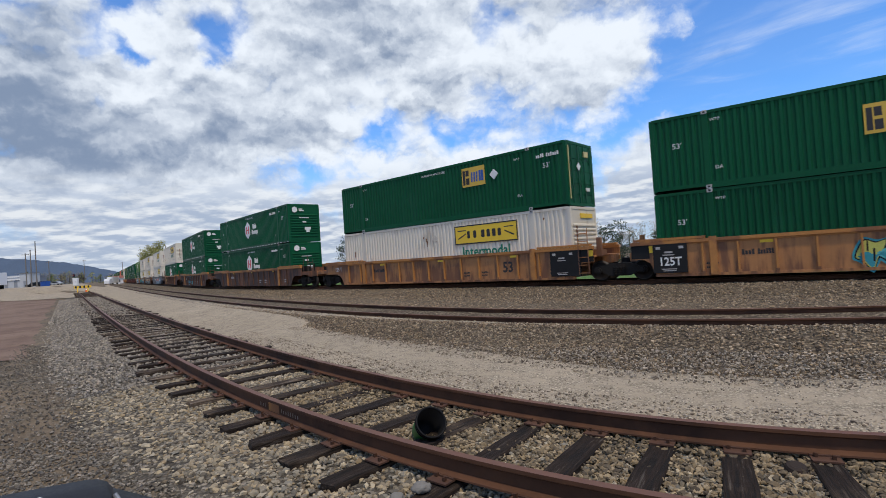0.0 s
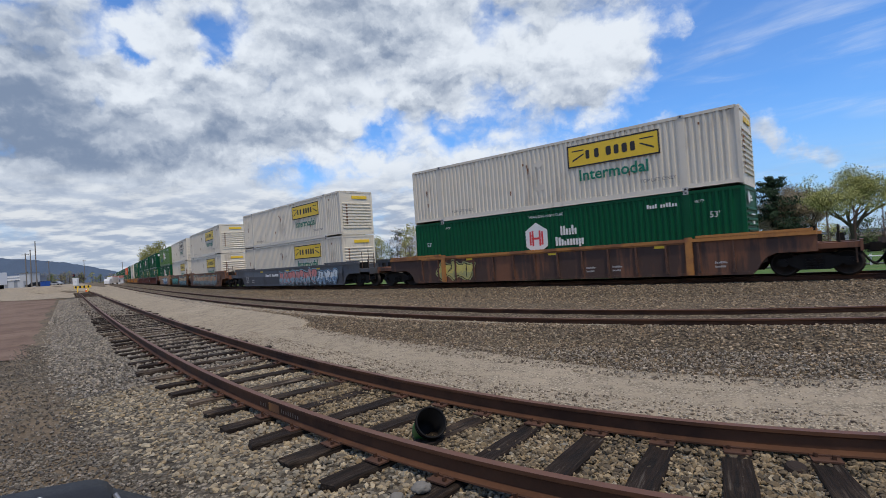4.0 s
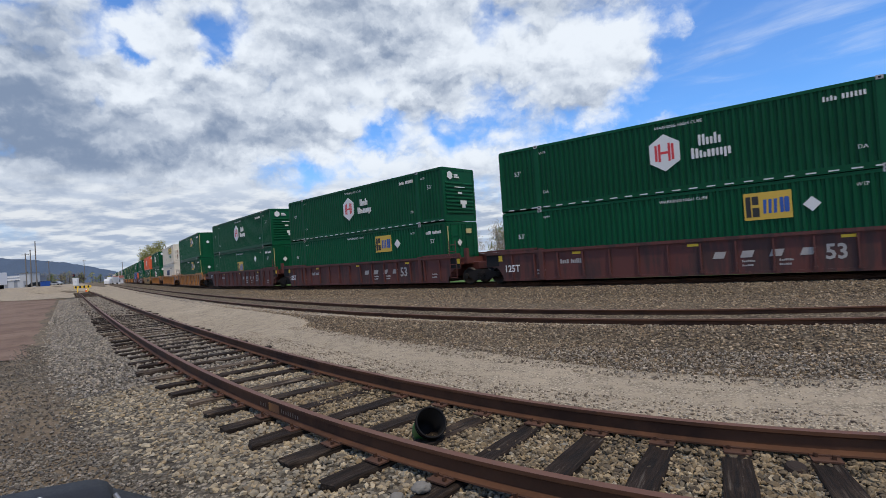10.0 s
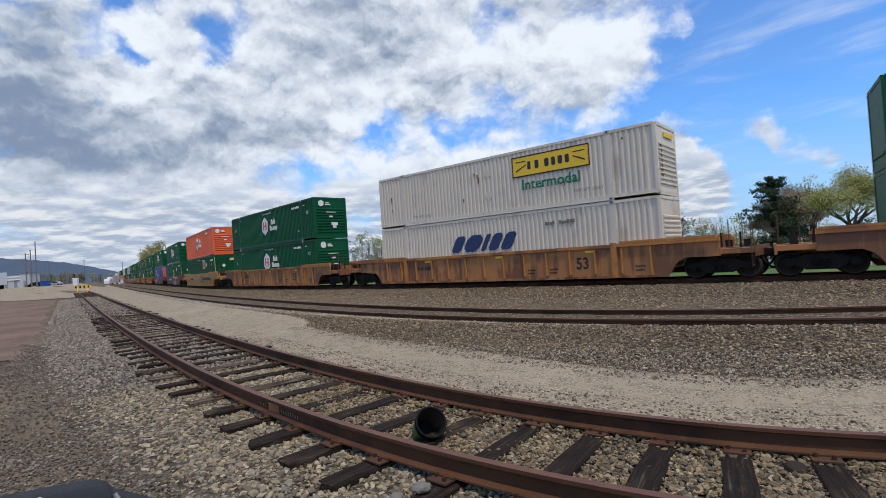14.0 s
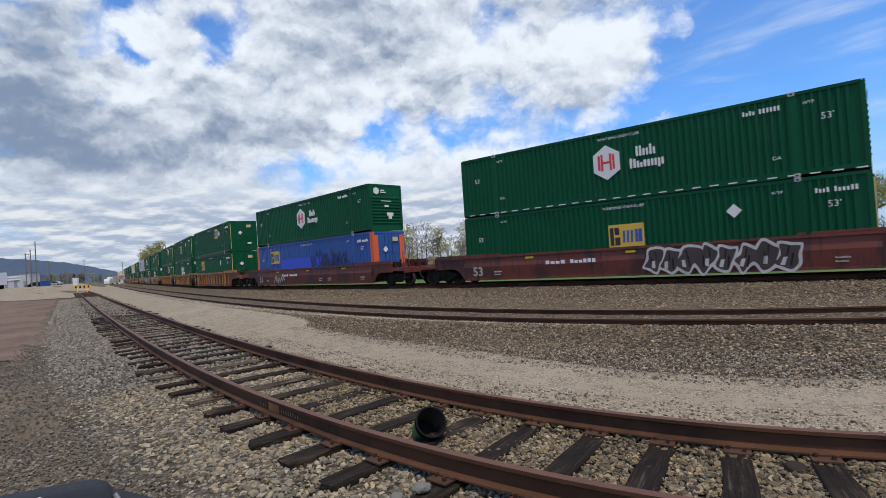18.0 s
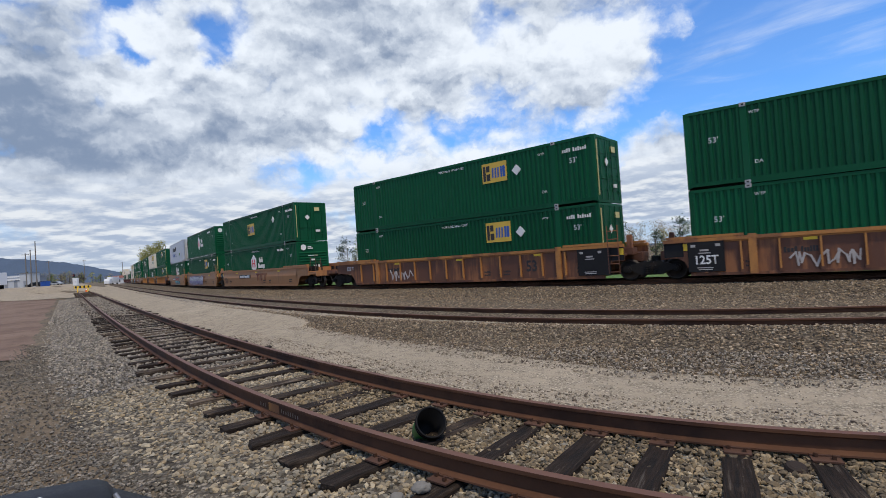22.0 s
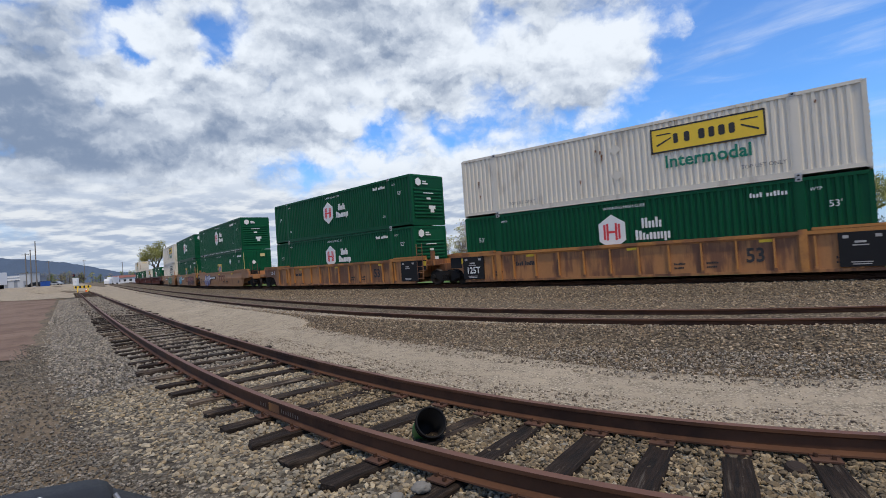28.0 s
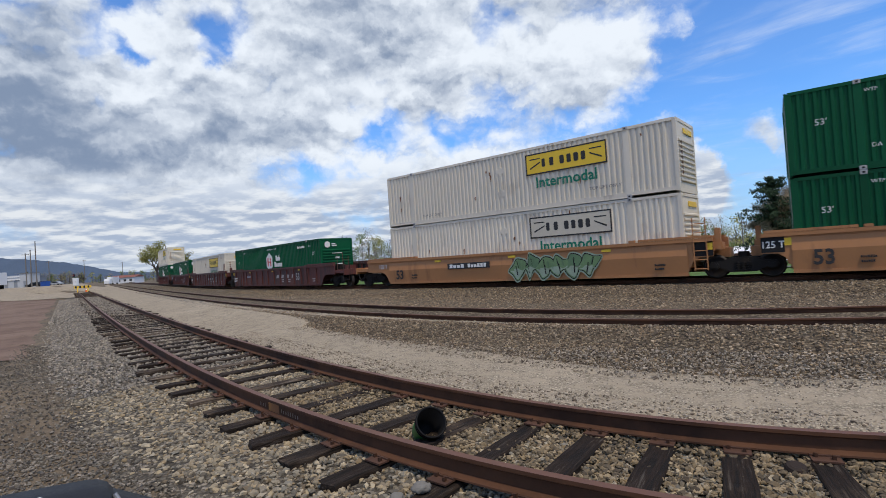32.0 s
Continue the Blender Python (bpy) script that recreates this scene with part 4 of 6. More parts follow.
def container(name_label, mat, look_kind, end="ribbed", dashes=False, load_name="", seed=0, reefer=False):
    """A 53-foot container; its origin is the middle of its floor."""
    rng = random.Random(seed)
    c = thing("shipping_container", name_label, "container", "containers on the train")
    K = kit(mat, reefer)
    part("wall_shell", K["shell"], c)
    for side in (-1, 1):
        turn = 0 if side < 0 else 180
        part("top_rail", K["top"], c, at=pose(0, side * 1.25, 0, 0, 0, turn))
        part("bottom_rail", K["low"], c, at=pose(0, side * 1.25, 0, 0, 0, turn))
        for ex in (-1, 1):
            part("corner_post", K["post"], c, at=pose(ex * (HALF - 0.075), side * 1.225, 0))
            part("lifting_post", K["stile"], c, at=pose(ex * 6.09, side * 1.285, 0))
            for z in (0.06, BOX_H - 0.055):
                part("corner_casting", CASTING, c, at=pose(ex * 6.09, side * 1.225, z, 0, 0, turn))
    for ex in (-1, 1):
        turn = 0 if ex > 0 else 180
        part("end_sill", K["sill"], c, at=pose(ex * HALF, 0, 0, 0, 0, turn))
        part("end_header", K["header"], c, at=pose(ex * HALF, 0, 0, 0, 0, turn))
        kind = end if ex > 0 else ("upright" if end != "door" else "ribbed")
        if kind == "door":
            for leaf, rods in K["doors"]:
                d = part("door", leaf, c, at=pose(ex * HALF, 0, 0, 0, 0, turn))
                for rod in rods:
                    part("locking_rod", rod, d)
        else:
            w = part("end_wall", K["sheet"], c, at=pose(ex * HALF, 0, 0, 0, 0, turn))
            for i in range(9 if ex > 0 else 1):
                part("end_rib", K[kind], w, at=pose(0, 0, 0.42 + 0.2 * i) if kind == "ribbed" else pose(0, -1.08 + 0.24 * i, 0))
    ink = MARK if mat not in (WHITE, REEFER) else material("faded_grey_lettering", (0.16, 0.16, 0.16), 0.6, vary=0.1, scale=4)
    if look_kind in ("hex", "panel"):
        lettering(c, "53'", 0.30, ink, -7.1, 1.75), lettering(c, "53'", 0.32, ink, 7.05, 1.95)
        lettering(c, "WTP", 0.16, ink, -5.75, 2.55), lettering(c, "WTP", 0.16, ink, 5.47 if look_kind == "panel" else 6.55, 2.5)
        lettering(c, "DA", 0.19, ink, -5.7, 0.75), lettering(c, "DA", 0.19, ink, 5.55, 0.75)
        lettering(c, "WARNING HIGH CUBE", 0.17, ink, 0.05, 2.62)
        so = Solid()
        x, z = (6.55, 2.35) if look_kind == "panel" else (4.6, 2.42)
        bars(so, ink, x, z, 0.42, 0.17, 4, 0.4, seed=seed + 1), bars(so, ink, x + 0.52, z, 0.66, 0.17, 6, 0.4, seed=seed + 2)
        part("id_marking", so, c, "white id marking in blocks")
    e = HALF + 0.012
    if end == "door":
        s2 = Solid().box(HALF - 0.01, e + 0.05, 0.3, 0.72, 2.3, 2.56, PALESIGN)
        part("door_sign", s2, c, "small pale yellow sign")
        part("placard", Solid().add([(e + 0.05, -0.5, 1.8), (e + 0.05, -0.3, 2.0), (e + 0.05, -0.1, 1.8), (e + 0.05, -0.3, 1.6)], [(0, 1, 2, 3)], MARK), c)
        part("data_plate", Solid().box(e, e + 0.05, 0.35, 0.7, 0.7, 0.86, MARK), c)
        part("edge_stripe", Solid().box(e, e + 0.04, -1.19, -1.155, 0.3, 2.7, PALESIGN), c, "pale edge stripe")
    elif look_kind == "hex":
        s2 = Solid()
        s2.add([(e + 0.03, -0.75 + 0.24 * math.sin(math.pi / 3 * i), 2.5 + 0.24 * math.cos(math.pi / 3 * i)) for i in range(6)], [tuple(range(6))], MARK)
        s2.box(e, e + 0.03, -0.4, -0.12, 2.5, 2.58, MARK), s2.box(e, e + 0.03, -0.4, 0.0, 2.38, 2.46, MARK)
        part("end_logo", s2, c)
        part("data_plate", Solid().box(e, e + 0.04, 0.0, 0.5, 0.95, 1.15, MARK).box(e, e + 0.04, 0.12, 0.38, 0.75, 0.95, MARK), c)
        part("end_lettering", Solid().box(e, e + 0.04, -0.15, 0.15, 1.5, 1.62, MARK).box(e, e + 0.04, -0.4, 0.4, 1.85, 1.9, MARK), c)
    elif look_kind == "hunt":
        part("end_sign", Solid().box(e - 0.02, e + 0.012, -0.35, 0.85, 2.42, 2.62, YELLOW), c, "yellow end sign")
        [part("rust_stain", Solid().box(e, e + 0.014, a, b, 0.7, 2.1, RUST), c) for a, b in ((-0.85, -0.74), (0.77, 0.88)) if rng.random() < 0.5]
    if look_kind == "hex":
        logo_hex(c, -0.5, 1.62, mat is ORANGE)
    elif look_kind == "panel":
        x, z = {"panelL": (-4.08, 1.92), "blue": (-5.0, 1.92), "panelM": (-0.75, 1.62), "panelC": (0.1, 1.42)}.get(load_name, (2.8, 2.1))
        logo_yellow(c, x, z)
        if load_name != "blue":
            diamond(c, 4.1, 2.02)
    elif look_kind == "hunt":
        banner(c, 3.3, 2.12, seed % 5 == 2)
        lettering(c, "TOP LIFT ONLY", 0.2, ink, -4.7, 0.42), lettering(c, "TOP LIFT ONLY", 0.2, ink, 5.1, 0.6)
        for k in range(9):
            x, z, h = rng.uniform(-7.5, 7.5), rng.uniform(0.5, 2.7), rng.uniform(0.06, 0.3)
            part("rust_stain", Solid().plate([(x, z), (x + 0.03, z - h), (x + 0.06, z - h * 0.2), (x + 0.07, z + 0.05), (x + 0.02, z + 0.07)], Y - 0.001, Y + 0.03, RUSTRUN), c)
        for z in (1.0, 2.1):
            part("placard_holder", Solid().plate([(-0.4, z), (-0.15, z - 0.25), (0.1, z), (-0.15, z + 0.25)], Y + 0.008, Y + 0.03, mat), c)
    elif look_kind == "swoosh":
        so = Solid()
        blocks(so, NAVY, -2.80, 1.22, 0.84, (0.62, 0.98, 0.26, 0.58, 0.62), (1.0, 1.0, 1.0, 1.0, 1.0), 0.17, 0.55, deep=0.006)
        part("company_lettering", so, c, "slanted dark blue lettering blocks")
        so = Solid()
        bars(so, ink, 2.9, 2.2, 0.5, 0.16, 4), bars(so, ink, 3.6, 2.2, 0.8, 0.16, 6)
        part("id_marking", so, c)
    elif look_kind == "reefer":
        so = Solid()
        bars(so, DARKMARK, -4.1, 1.72, 2.6, 0.6, 5, 0.25, seed=3), bars(so, DARKMARK, -1.3, 1.72, 1.0, 0.6, 3, 0.3, seed=4)
        part("company_lettering", so, c, "black lettering blocks")
        lettering(c, "INTERMODAL", 0.72, BLUEMARK, -2.3, 1.10, 0.008)
        part("eco_mark", Solid().box(2.6, 3.7, Y - 0.012, Y + 0.02, 0.95, 1.25, LIME), c, "small green mark")
        so = Solid().box(e - 0.02, e + 0.16, -1.05, 1.05, 0.35, 2.65, REEFER, 0.03)
        so.box(e + 0.15, e + 0.20, -0.9, 0.9, 1.75, 2.6, BLACK, 0.02).box(e + 0.15, e + 0.2, -0.2, 0.45, 0.75, 1.55, BLACK, 0.02)
        unit = part("cooling_unit", so, c, "grey cooling unit with black grilles")
        fr = Solid()
        for y in (-1.2, 1.2):
            fr.rod((e + 0.5, y, 0.1), (e + 0.5, y, 2.8), 0.03, MARK)
            fr.rod((e, y, 2.75), (e + 0.5, y, 2.75), 0.03, MARK), fr.rod((e, y, 0.15), (e + 0.5, y, 0.15), 0.03, MARK)
        fr.rod((e + 0.5, -1.2, 0.9), (e + 0.5, 1.2, 0.9), 0.03, MARK), fr.rod((e + 0.5, -1.2, 1.9), (e + 0.5, 1.2, 1.9), 0.03, MARK)
        part("guard_frame", fr, c, "white tubular guard frame")
    if dashes:
        dash = Solid().box(0.0, 0.3, Y - 0.022, Y, 0.055, 0.10, MARK).mesh("reflector")
        for i in range(26):
            part("reflector", dash, c, "white reflector dash" if i == 0 else "", pose(-7.7 + 0.615 * i, 0, 0))
    return c


# what is stacked on each car, front to back: distance behind the first, upper load, lower load, car paint, side kind, spray paint
CARS = [
    (-4.96, "panelM", "hex", "TAN", "ribbed", "teal"), (-24.53, "panel", "hunt", "TAN", "ribbed", ""), (-47.91, "hexd", "hex", "BROWN", "ribbed", ""),
    (-71.48, "hexd", "hex", "BROWN", "ribbed", "cyan"), (-94.60, "hunt", "hex", "BROWN", "ribbed", "lemon"), (-117.60, "hunt", "hunt", "GREY", "smooth", "pink"),
    (-141.13, "hunt", "hunt", "RUST", "smooth", "sunset"), (-160.43, "faded", "hunt", "RUST", "smooth", "cream"), (-179.77, "lime", "hex", "TAN", "smooth", "ice"),
    (-203.84, "hexd", "panel", "MAROON", "ribbed", ""), (-223.50, "hexd", "panel", "MAROON", "ribbed", ""), (-242.79, "hex", "panelC", "MAROON", "ribbed", ""),
    (-266.50, "panel", "panel", "TAN", "ribbed", "black"), (-289.30, "hunt", "swoosh", "TAN", "ribbed", ""), (-312.60, "hex", "hex", "TAN", "ribbed", ""),
    (-335.99, "orange", "panel", "OCHRE", "smooth", ""), (-359.63, "hexd", "panelC", "REDBROWN", "smooth", "white"), (-383.07, "hex", "blue", "REDBROWN", "smooth", "scrawl"),
    (-406.35, "panel", "panelL", "RUST", "ribbed", ""), (-425.73, "panelM", "hex", "RUST", "ribbed", "scrawl"), (-445.26, "panel", "panel", "RUST", "ribbed", "scrawl"),
    (-468.91, "panelM", "hex", "TAN", "smooth", ""), (-488.34, "hexd", "panel", "TAN", "smooth", "silver"), (-508.07, "reefer", "hex", "TAN", "smooth", "red"),
    (-532.00, "panel", "panel", "RUST", "ribbed", ""), (-551.43, "hunt", "hex", "TAN", "ribbed", ""), (-571.18, "hex", "hex", "TAN", "ribbed", ""),
    (-594.83, "hexd", "panelC", "TAN", "smooth", "lilac"), (-614.35, "hex", "panelC", "TAN", "smooth", "blues"), (-633.84, "hunt", "faded", "TAN", "smooth", "moss"),
    (-657.40, "", "hex", "MAROON", "ribbed", ""), (-677.00, "", "hunt", "MAROON", "ribbed", ""), (-696.50, "", "hex", "MAROON", "ribbed", ""), (-719.90, "hunt", "hex", "MAROON", "ribbed", "")]
PAINT = dict(TAN=TAN, RUST=RUST, BROWN=BROWN, MAROON=MAROON, REDBROWN=REDBROWN, OCHRE=OCHRE, GREY=GREY)
PAINT_WORDS = dict(TAN="tan", RUST="rusty orange", BROWN="dirty brown", MAROON="maroon", REDBROWN="red-brown", OCHRE="ochre yellow", GREY="dark grey")
LOADS = {
    "hex": ("dark green corrugated container with a white hexagon logo", GREEN, "hex", "ribbed", False), "hexd": ("dark green corrugated container with white floor dashes", GREEN, "hex", "ribbed", True),
    "panel": ("dark green corrugated container with a yellow logo panel", GREEN, "panel", "door", False), "panelC": ("dark green corrugated container with a low yellow logo panel", GREEN, "panel", "door", False), "panelM": ("dark green corrugated container with a yellow panel at its middle", GREEN, "panel", "door", False), "panelL": ("dark green corrugated container with a yellow panel near its rear", GREEN, "panel", "door", False),
    "hunt": ("white corrugated container with a yellow name panel", WHITE, "hunt", "ribbed", False), "faded": ("white corrugated container with a faded name panel", WHITE, "hunt", "ribbed", False),
    "lime": ("faded light green corrugated container with spray paint", LIME, "hex", "ribbed", False), "orange": ("bright orange corrugated container with a white hexagon logo", ORANGE, "hex", "ribbed", False),
    "blue": ("blue corrugated container with orange ends and graffiti", BLUE, "panel", "door", False), "swoosh": ("white corrugated container with slanted blue lettering", WHITE, "swoosh", "ribbed", False),
    "reefer": ("grey-white smooth refrigerated container with a cooling unit", REEFER, "reefer", "ribbed", False)}
MOVERS = []
FIRST = {}


def load(key, s, z, seed):
    if key in FIRST:
        ob = copy_thing(FIRST[key], Matrix())
    else:
        label, mat, kind, end, dashes = LOADS[key]
        ob = FIRST[key] = container(label, mat, kind, end, dashes, key, seed=2 if key == "faded" else 1 if kind == "hunt" else seed, reefer=key == "reefer")
        if key == "lime":
            spray(ob, "teal_dark", -5.4, -2.2, 0.55, 1.5, Y - 0.02, 5)
        if key == "blue":
            spray(ob, "navy", 0.6, 5.6, 0.4, 2.3, Y - 0.02, 7)
            flat(ob, "touch_up_paint", material("fresh_blue_paint", (0.01, 0.06, 0.55), 0.4, vary=0.08, scale=1), -4.1, 2.4, 0.75, 1.7)
            for ex in (-1, 1):
                part("painted_post", Solid().box(ex * HALF - 0.16, ex * HALF + 0.16, Y - 0.008, Y + 0.1, 0.05, BOX_H - 0.05, ORANGE), ob, "orange painted corner")
            [part("painted_end", Solid().box(HALF + 0.012, HALF + 0.06, a, a + 0.35, 0.2, 2.7, ORANGE), ob) for a in (-1.2, 0.85)]
    MOVERS.append((ob, s + HALF, z))


# ---- spray paint ----
SPRAY = dict(jade=[(0.05, 0.28, 0.22), (0.02, 0.12, 0.10), (0.12, 0.38, 0.30)], wine=[(0.24, 0.06, 0.055), (0.07, 0.025, 0.03), (0.32, 0.11, 0.10)], teal=[(0.10, 0.42, 0.42), (0.03, 0.25, 0.30), (0.45, 0.45, 0.10)], cyan=[(0.015, 0.018, 0.022), (0.05, 0.32, 0.38), (0.02, 0.02, 0.03)], lemon=[(0.50, 0.42, 0.12), (0.35, 0.33, 0.14), (0.5, 0.42, 0.12)],
             pink=[(0.55, 0.20, 0.18), (0.22, 0.36, 0.42), (0.5, 0.22, 0.2)], sunset=[(0.46, 0.34, 0.20), (0.16, 0.24, 0.26), (0.52, 0.22, 0.10)], cream=[(0.52, 0.36, 0.20), (0.03, 0.20, 0.28), (0.52, 0.36, 0.2)],
             ice=[(0.48, 0.55, 0.58), (0.16, 0.26, 0.38), (0.55, 0.58, 0.58)], black=[(0.03, 0.025, 0.02)] * 3, white=[(0.05, 0.035, 0.035), (0.50, 0.47, 0.45), (0.06, 0.04, 0.04)], scrawl=[(0.40, 0.36, 0.33)] * 3, silver=[(0.42, 0.42, 0.46), (0.20, 0.17, 0.32), (0.5, 0.5, 0.52)],
             lilac=[(0.36, 0.34, 0.40), (0.20, 0.17, 0.32), (0.45, 0.42, 0.48)], red=[(0.45, 0.10, 0.06), (0.04, 0.32, 0.36), (0.45, 0.12, 0.07)], blues=[(0.20, 0.46, 0.55), (0.08, 0.28, 0.40), (0.30, 0.5, 0.55)], moss=[(0.13, 0.22, 0.10), (0.25, 0.32, 0.24), (0.10, 0.18, 0.09)],
             teal_dark=[(0.02, 0.10, 0.10)] * 3, navy=[(0.02, 0.03, 0.10)] * 3)


def blob(cx, cz, pts, grow):
    """A rounded closed shape through a few points, swollen by grow."""
    ring = []
    n = len(pts)
    for i in range(n):
        p0, p1, p2, p3 = (Vector(pts[(i + k) % n]) for k in (-1, 0, 1, 2))
        for t in (0.0, 0.34, 0.67):
            ring.append(0.5 * (2 * p1 + (p2 - p0) * t + (2 * p0 - 5 * p1 + 4 * p2 - p3) * t * t + (3 * p1 - p0 - 3 * p2 + p3) * t ** 3))
    mid = sum(ring, Vector((0, 0))) / len(ring)
    return [(cx + p.x + (p - mid).normalized().x * grow, cz + p.y + (p - mid).normalized().y * grow) for p in ring]


def spray(parent, tone, x0, x1, z0, z1, y, seed):
    """Loose spray-painted shapes: swollen overlapping forms with a dark rim and a highlight, or thin looping scrawls; no letters."""
    rng = random.Random(seed)
    cols = [material("spray_%s_%d" % (tone, i), c, 0.55, vary=0.3, scale=1.8) for i, c in enumerate(SPRAY[tone])]
    so = Solid()
    h = z1 - z0
    if tone in ("scrawl", "black", "navy", "teal_dark"):
        t = 0.018 + 0.02 * h
        for turn in range(2 if tone in ("navy", "teal_dark", "black") else 1):
            x, last, k = x0 + 0.2 * turn, None, 0
            while x < x1:
                p = Vector((x, z0 + h * (0.5 + 0.42 * math.sin(k * 1.9 + seed + turn * 2.0) * rng.uniform(0.5, 1.0))))
                if last is not None:
                    d = (p - last).normalized()
                    n = Vector((-d.y, d.x)) * t * rng.uniform(0.7, 1.2)
                    so.plate([tuple(last - d * t + n), tuple(last - d * t - n), tuple(p + d * t - n), tuple(p + d * t + n)], y - 0.004 - 0.0006 * (k % 5), y + 0.01, cols[0])
                last, k = p, k + 1
                x += h * rng.uniform(-0.06, 0.30)
        return part("graffiti", so, parent, "looping spray-painted scrawl")
    cells = max(3, int((x1 - x0) / (h * 0.62)))
    w = (x1 - x0) / cells
    for lay, grow in ((0.002, 0.11), (0.004, 0.045), (0.007, 0.0)):
        draw = random.Random(seed + 3)
        for i in range(cells):
            cx, cz = x0 + (i + 0.5) * w, (z0 + z1) / 2 + draw.uniform(-0.05, 0.05) * h
            a = draw.uniform(-0.25, 0.25)
            shape = []
            wide = draw.uniform(0.5, 0.72)
            for q in range(9):
                u = 2 * math.pi * q / 9 + a
                r = draw.uniform(0.9, 1.25) if q % 2 else draw.uniform(0.55, 0.95)
                shape.append((math.copysign(abs(math.cos(u)) ** 0.8, math.cos(u)) * w * wide * r + 0.15 * w * math.sin(u), math.sin(u) * h * 0.47 * r))
            mat = cols[1] if grow > 0.1 else (cols[1] if tone == "white" else BLACK) if grow else cols[0 if (i + seed) % 3 else 2]
            so.plate(blob(cx, cz, shape, grow), y - lay - 0.0007 * (i % 2), y + 0.01, mat)
            if not grow:
                low = [] if tone == "white" else [(p, min(q, (0.0 if k % 2 else -0.12) * h)) for k, (p, q) in enumerate(shape)]
                if low:
                    so.plate(blob(cx, cz, [(p * 0.9, q * 0.9) for p, q in low], 0.0), y - 0.0085 - 0.0007 * (i % 2), y + 0.01, cols[1])
            # inner strokes: a dark cut and a pale gleam
            cut, tip = draw.uniform(-0.2, 0.2), draw.uniform(-0.3, 0.3)
            if not grow:
                for dx, z_lo, z_hi, m, wide in ((cut, -0.30, 0.10, BLACK, 0.035), (-cut * 0.8, 0.02, 0.32, BLACK, 0.03), (cut + 0.24, 0.0, 0.26, cols[2], 0.05), (-cut - 0.2, -0.28, -0.02, cols[1], 0.08)):
                    so.plate([(cx + dx * w - wide, cz + z_lo * h), (cx + dx * w + wide * 0.6, cz + z_lo * h * 1.1), (cx + (dx + tip * 0.4) * w + wide, cz + z_hi * h), (cx + (dx + tip * 0.4) * w - wide * 0.5, cz + z_hi * h * 1.15)], y - 0.0105 - 0.0007 * (i % 2), y + 0.01, m)
    part("graffiti", so, parent, "spray-painted graffiti in swollen outlined shapes")


# ---- well cars ----
RAILING = material("dull_brown_grab_iron", (0.085, 0.05, 0.033), 0.8, vary=0.25, scale=5)


def wheel():
    so = Solid()
    so.lathe([(0.0, -0.075), (0.10, -0.085), (0.14, -0.06), (0.33, -0.045), (0.37, -0.07), (0.425, -0.07), (0.43, 0.045), (0.46, 0.055), (0.46, 0.075), (0.40, 0.075), (0.34, 0.02), (0.0, 0.02)], TREAD, 20)
    for i in range(len(so.f)):
        if i < 20 * 4 or i > 20 * 8:
            so.m[i] = so.use(STEEL)
    return so.mesh("wheel", True)


WHEEL = wheel()


def side_frame():
    so = Solid()
    so.plate([(-1.05, 0.34), (-1.12, 0.46), (-1.05, 0.60), (-0.75, 0.62), (-0.38, 0.76), (0.38, 0.76), (0.75, 0.62), (1.05, 0.60), (1.12, 0.46), (1.05, 0.34), (0.8, 0.42), (0.42, 0.22), (-0.42, 0.22), (-0.8, 0.42)], -0.07, 0.07, STEEL)
    for x in (-0.89, 0.89):
        so.rod((x, -0.16, 0.46), (x, 0.05, 0.46), 0.13, STEEL, 12)
        so.rod((x, -0.19, 0.46), (x, -0.16, 0.46), 0.07, STEEL, 8)
    for x in (-0.18, 0.0, 0.18):
        for j in range(4):
            so.rod((x, -0.10, 0.28 + 0.085 * j), (x, -0.10, 0.33 + 0.085 * j), 0.075, STEEL, 8)
    return so.mesh("side_frame")


SIDE_FRAME = side_frame()
BOLSTER = Solid().box(-0.22, 0.22, -1.1, 1.1, 0.42, 0.72, STEEL, 0.03).rod((0, 0, 0.6), (0, 0, 0.95), 0.2, STEEL, 12).mesh("truck")
AXLE = Solid().rod((0, -0.8, 0), (0, 0.8, 0), 0.08, STEEL, 10).mesh("axle")


def truck(car, x):
    t = part("truck", BOLSTER, car, "grimy steel two-axle truck", pose(x, 0, 0))
    for sy in (-1, 1):
        part("side_frame", SIDE_FRAME, t, at=pose(0, sy * 1.0, 0, 0, 0, 0 if sy < 0 else 180))
        for sx in (-1, 1):
            part("wheel", WHEEL, t, at=pose(sx * 0.89, sy * 0.755, 0.43, 0, 0, 0 if sy < 0 else 180))
    for sx in (-1, 1):
        part("axle", AXLE, t, at=pose(sx * 0.89, 0, 0.43))


def arch(x, ends):
    """The lower edge of a side sill near one end, from the well out to the end, for an end that sits over a truck."""
    out = [(HALF + 0.12, 0.20), (HALF + 0.22, 0.30), (HALF + 0.36, 0.52), (HALF + 0.52, 0.68), (HALF + 0.80, 0.80)]
    return out if ends == "C" else [(HALF + 0.05, 0.20), (HALF + 0.16, 0.44), (HALF + 0.30, 0.66), (HALF + 0.5, 0.78)]


REACH = {"C": 2.0, "S": 1.0}
CARS_MADE = {}


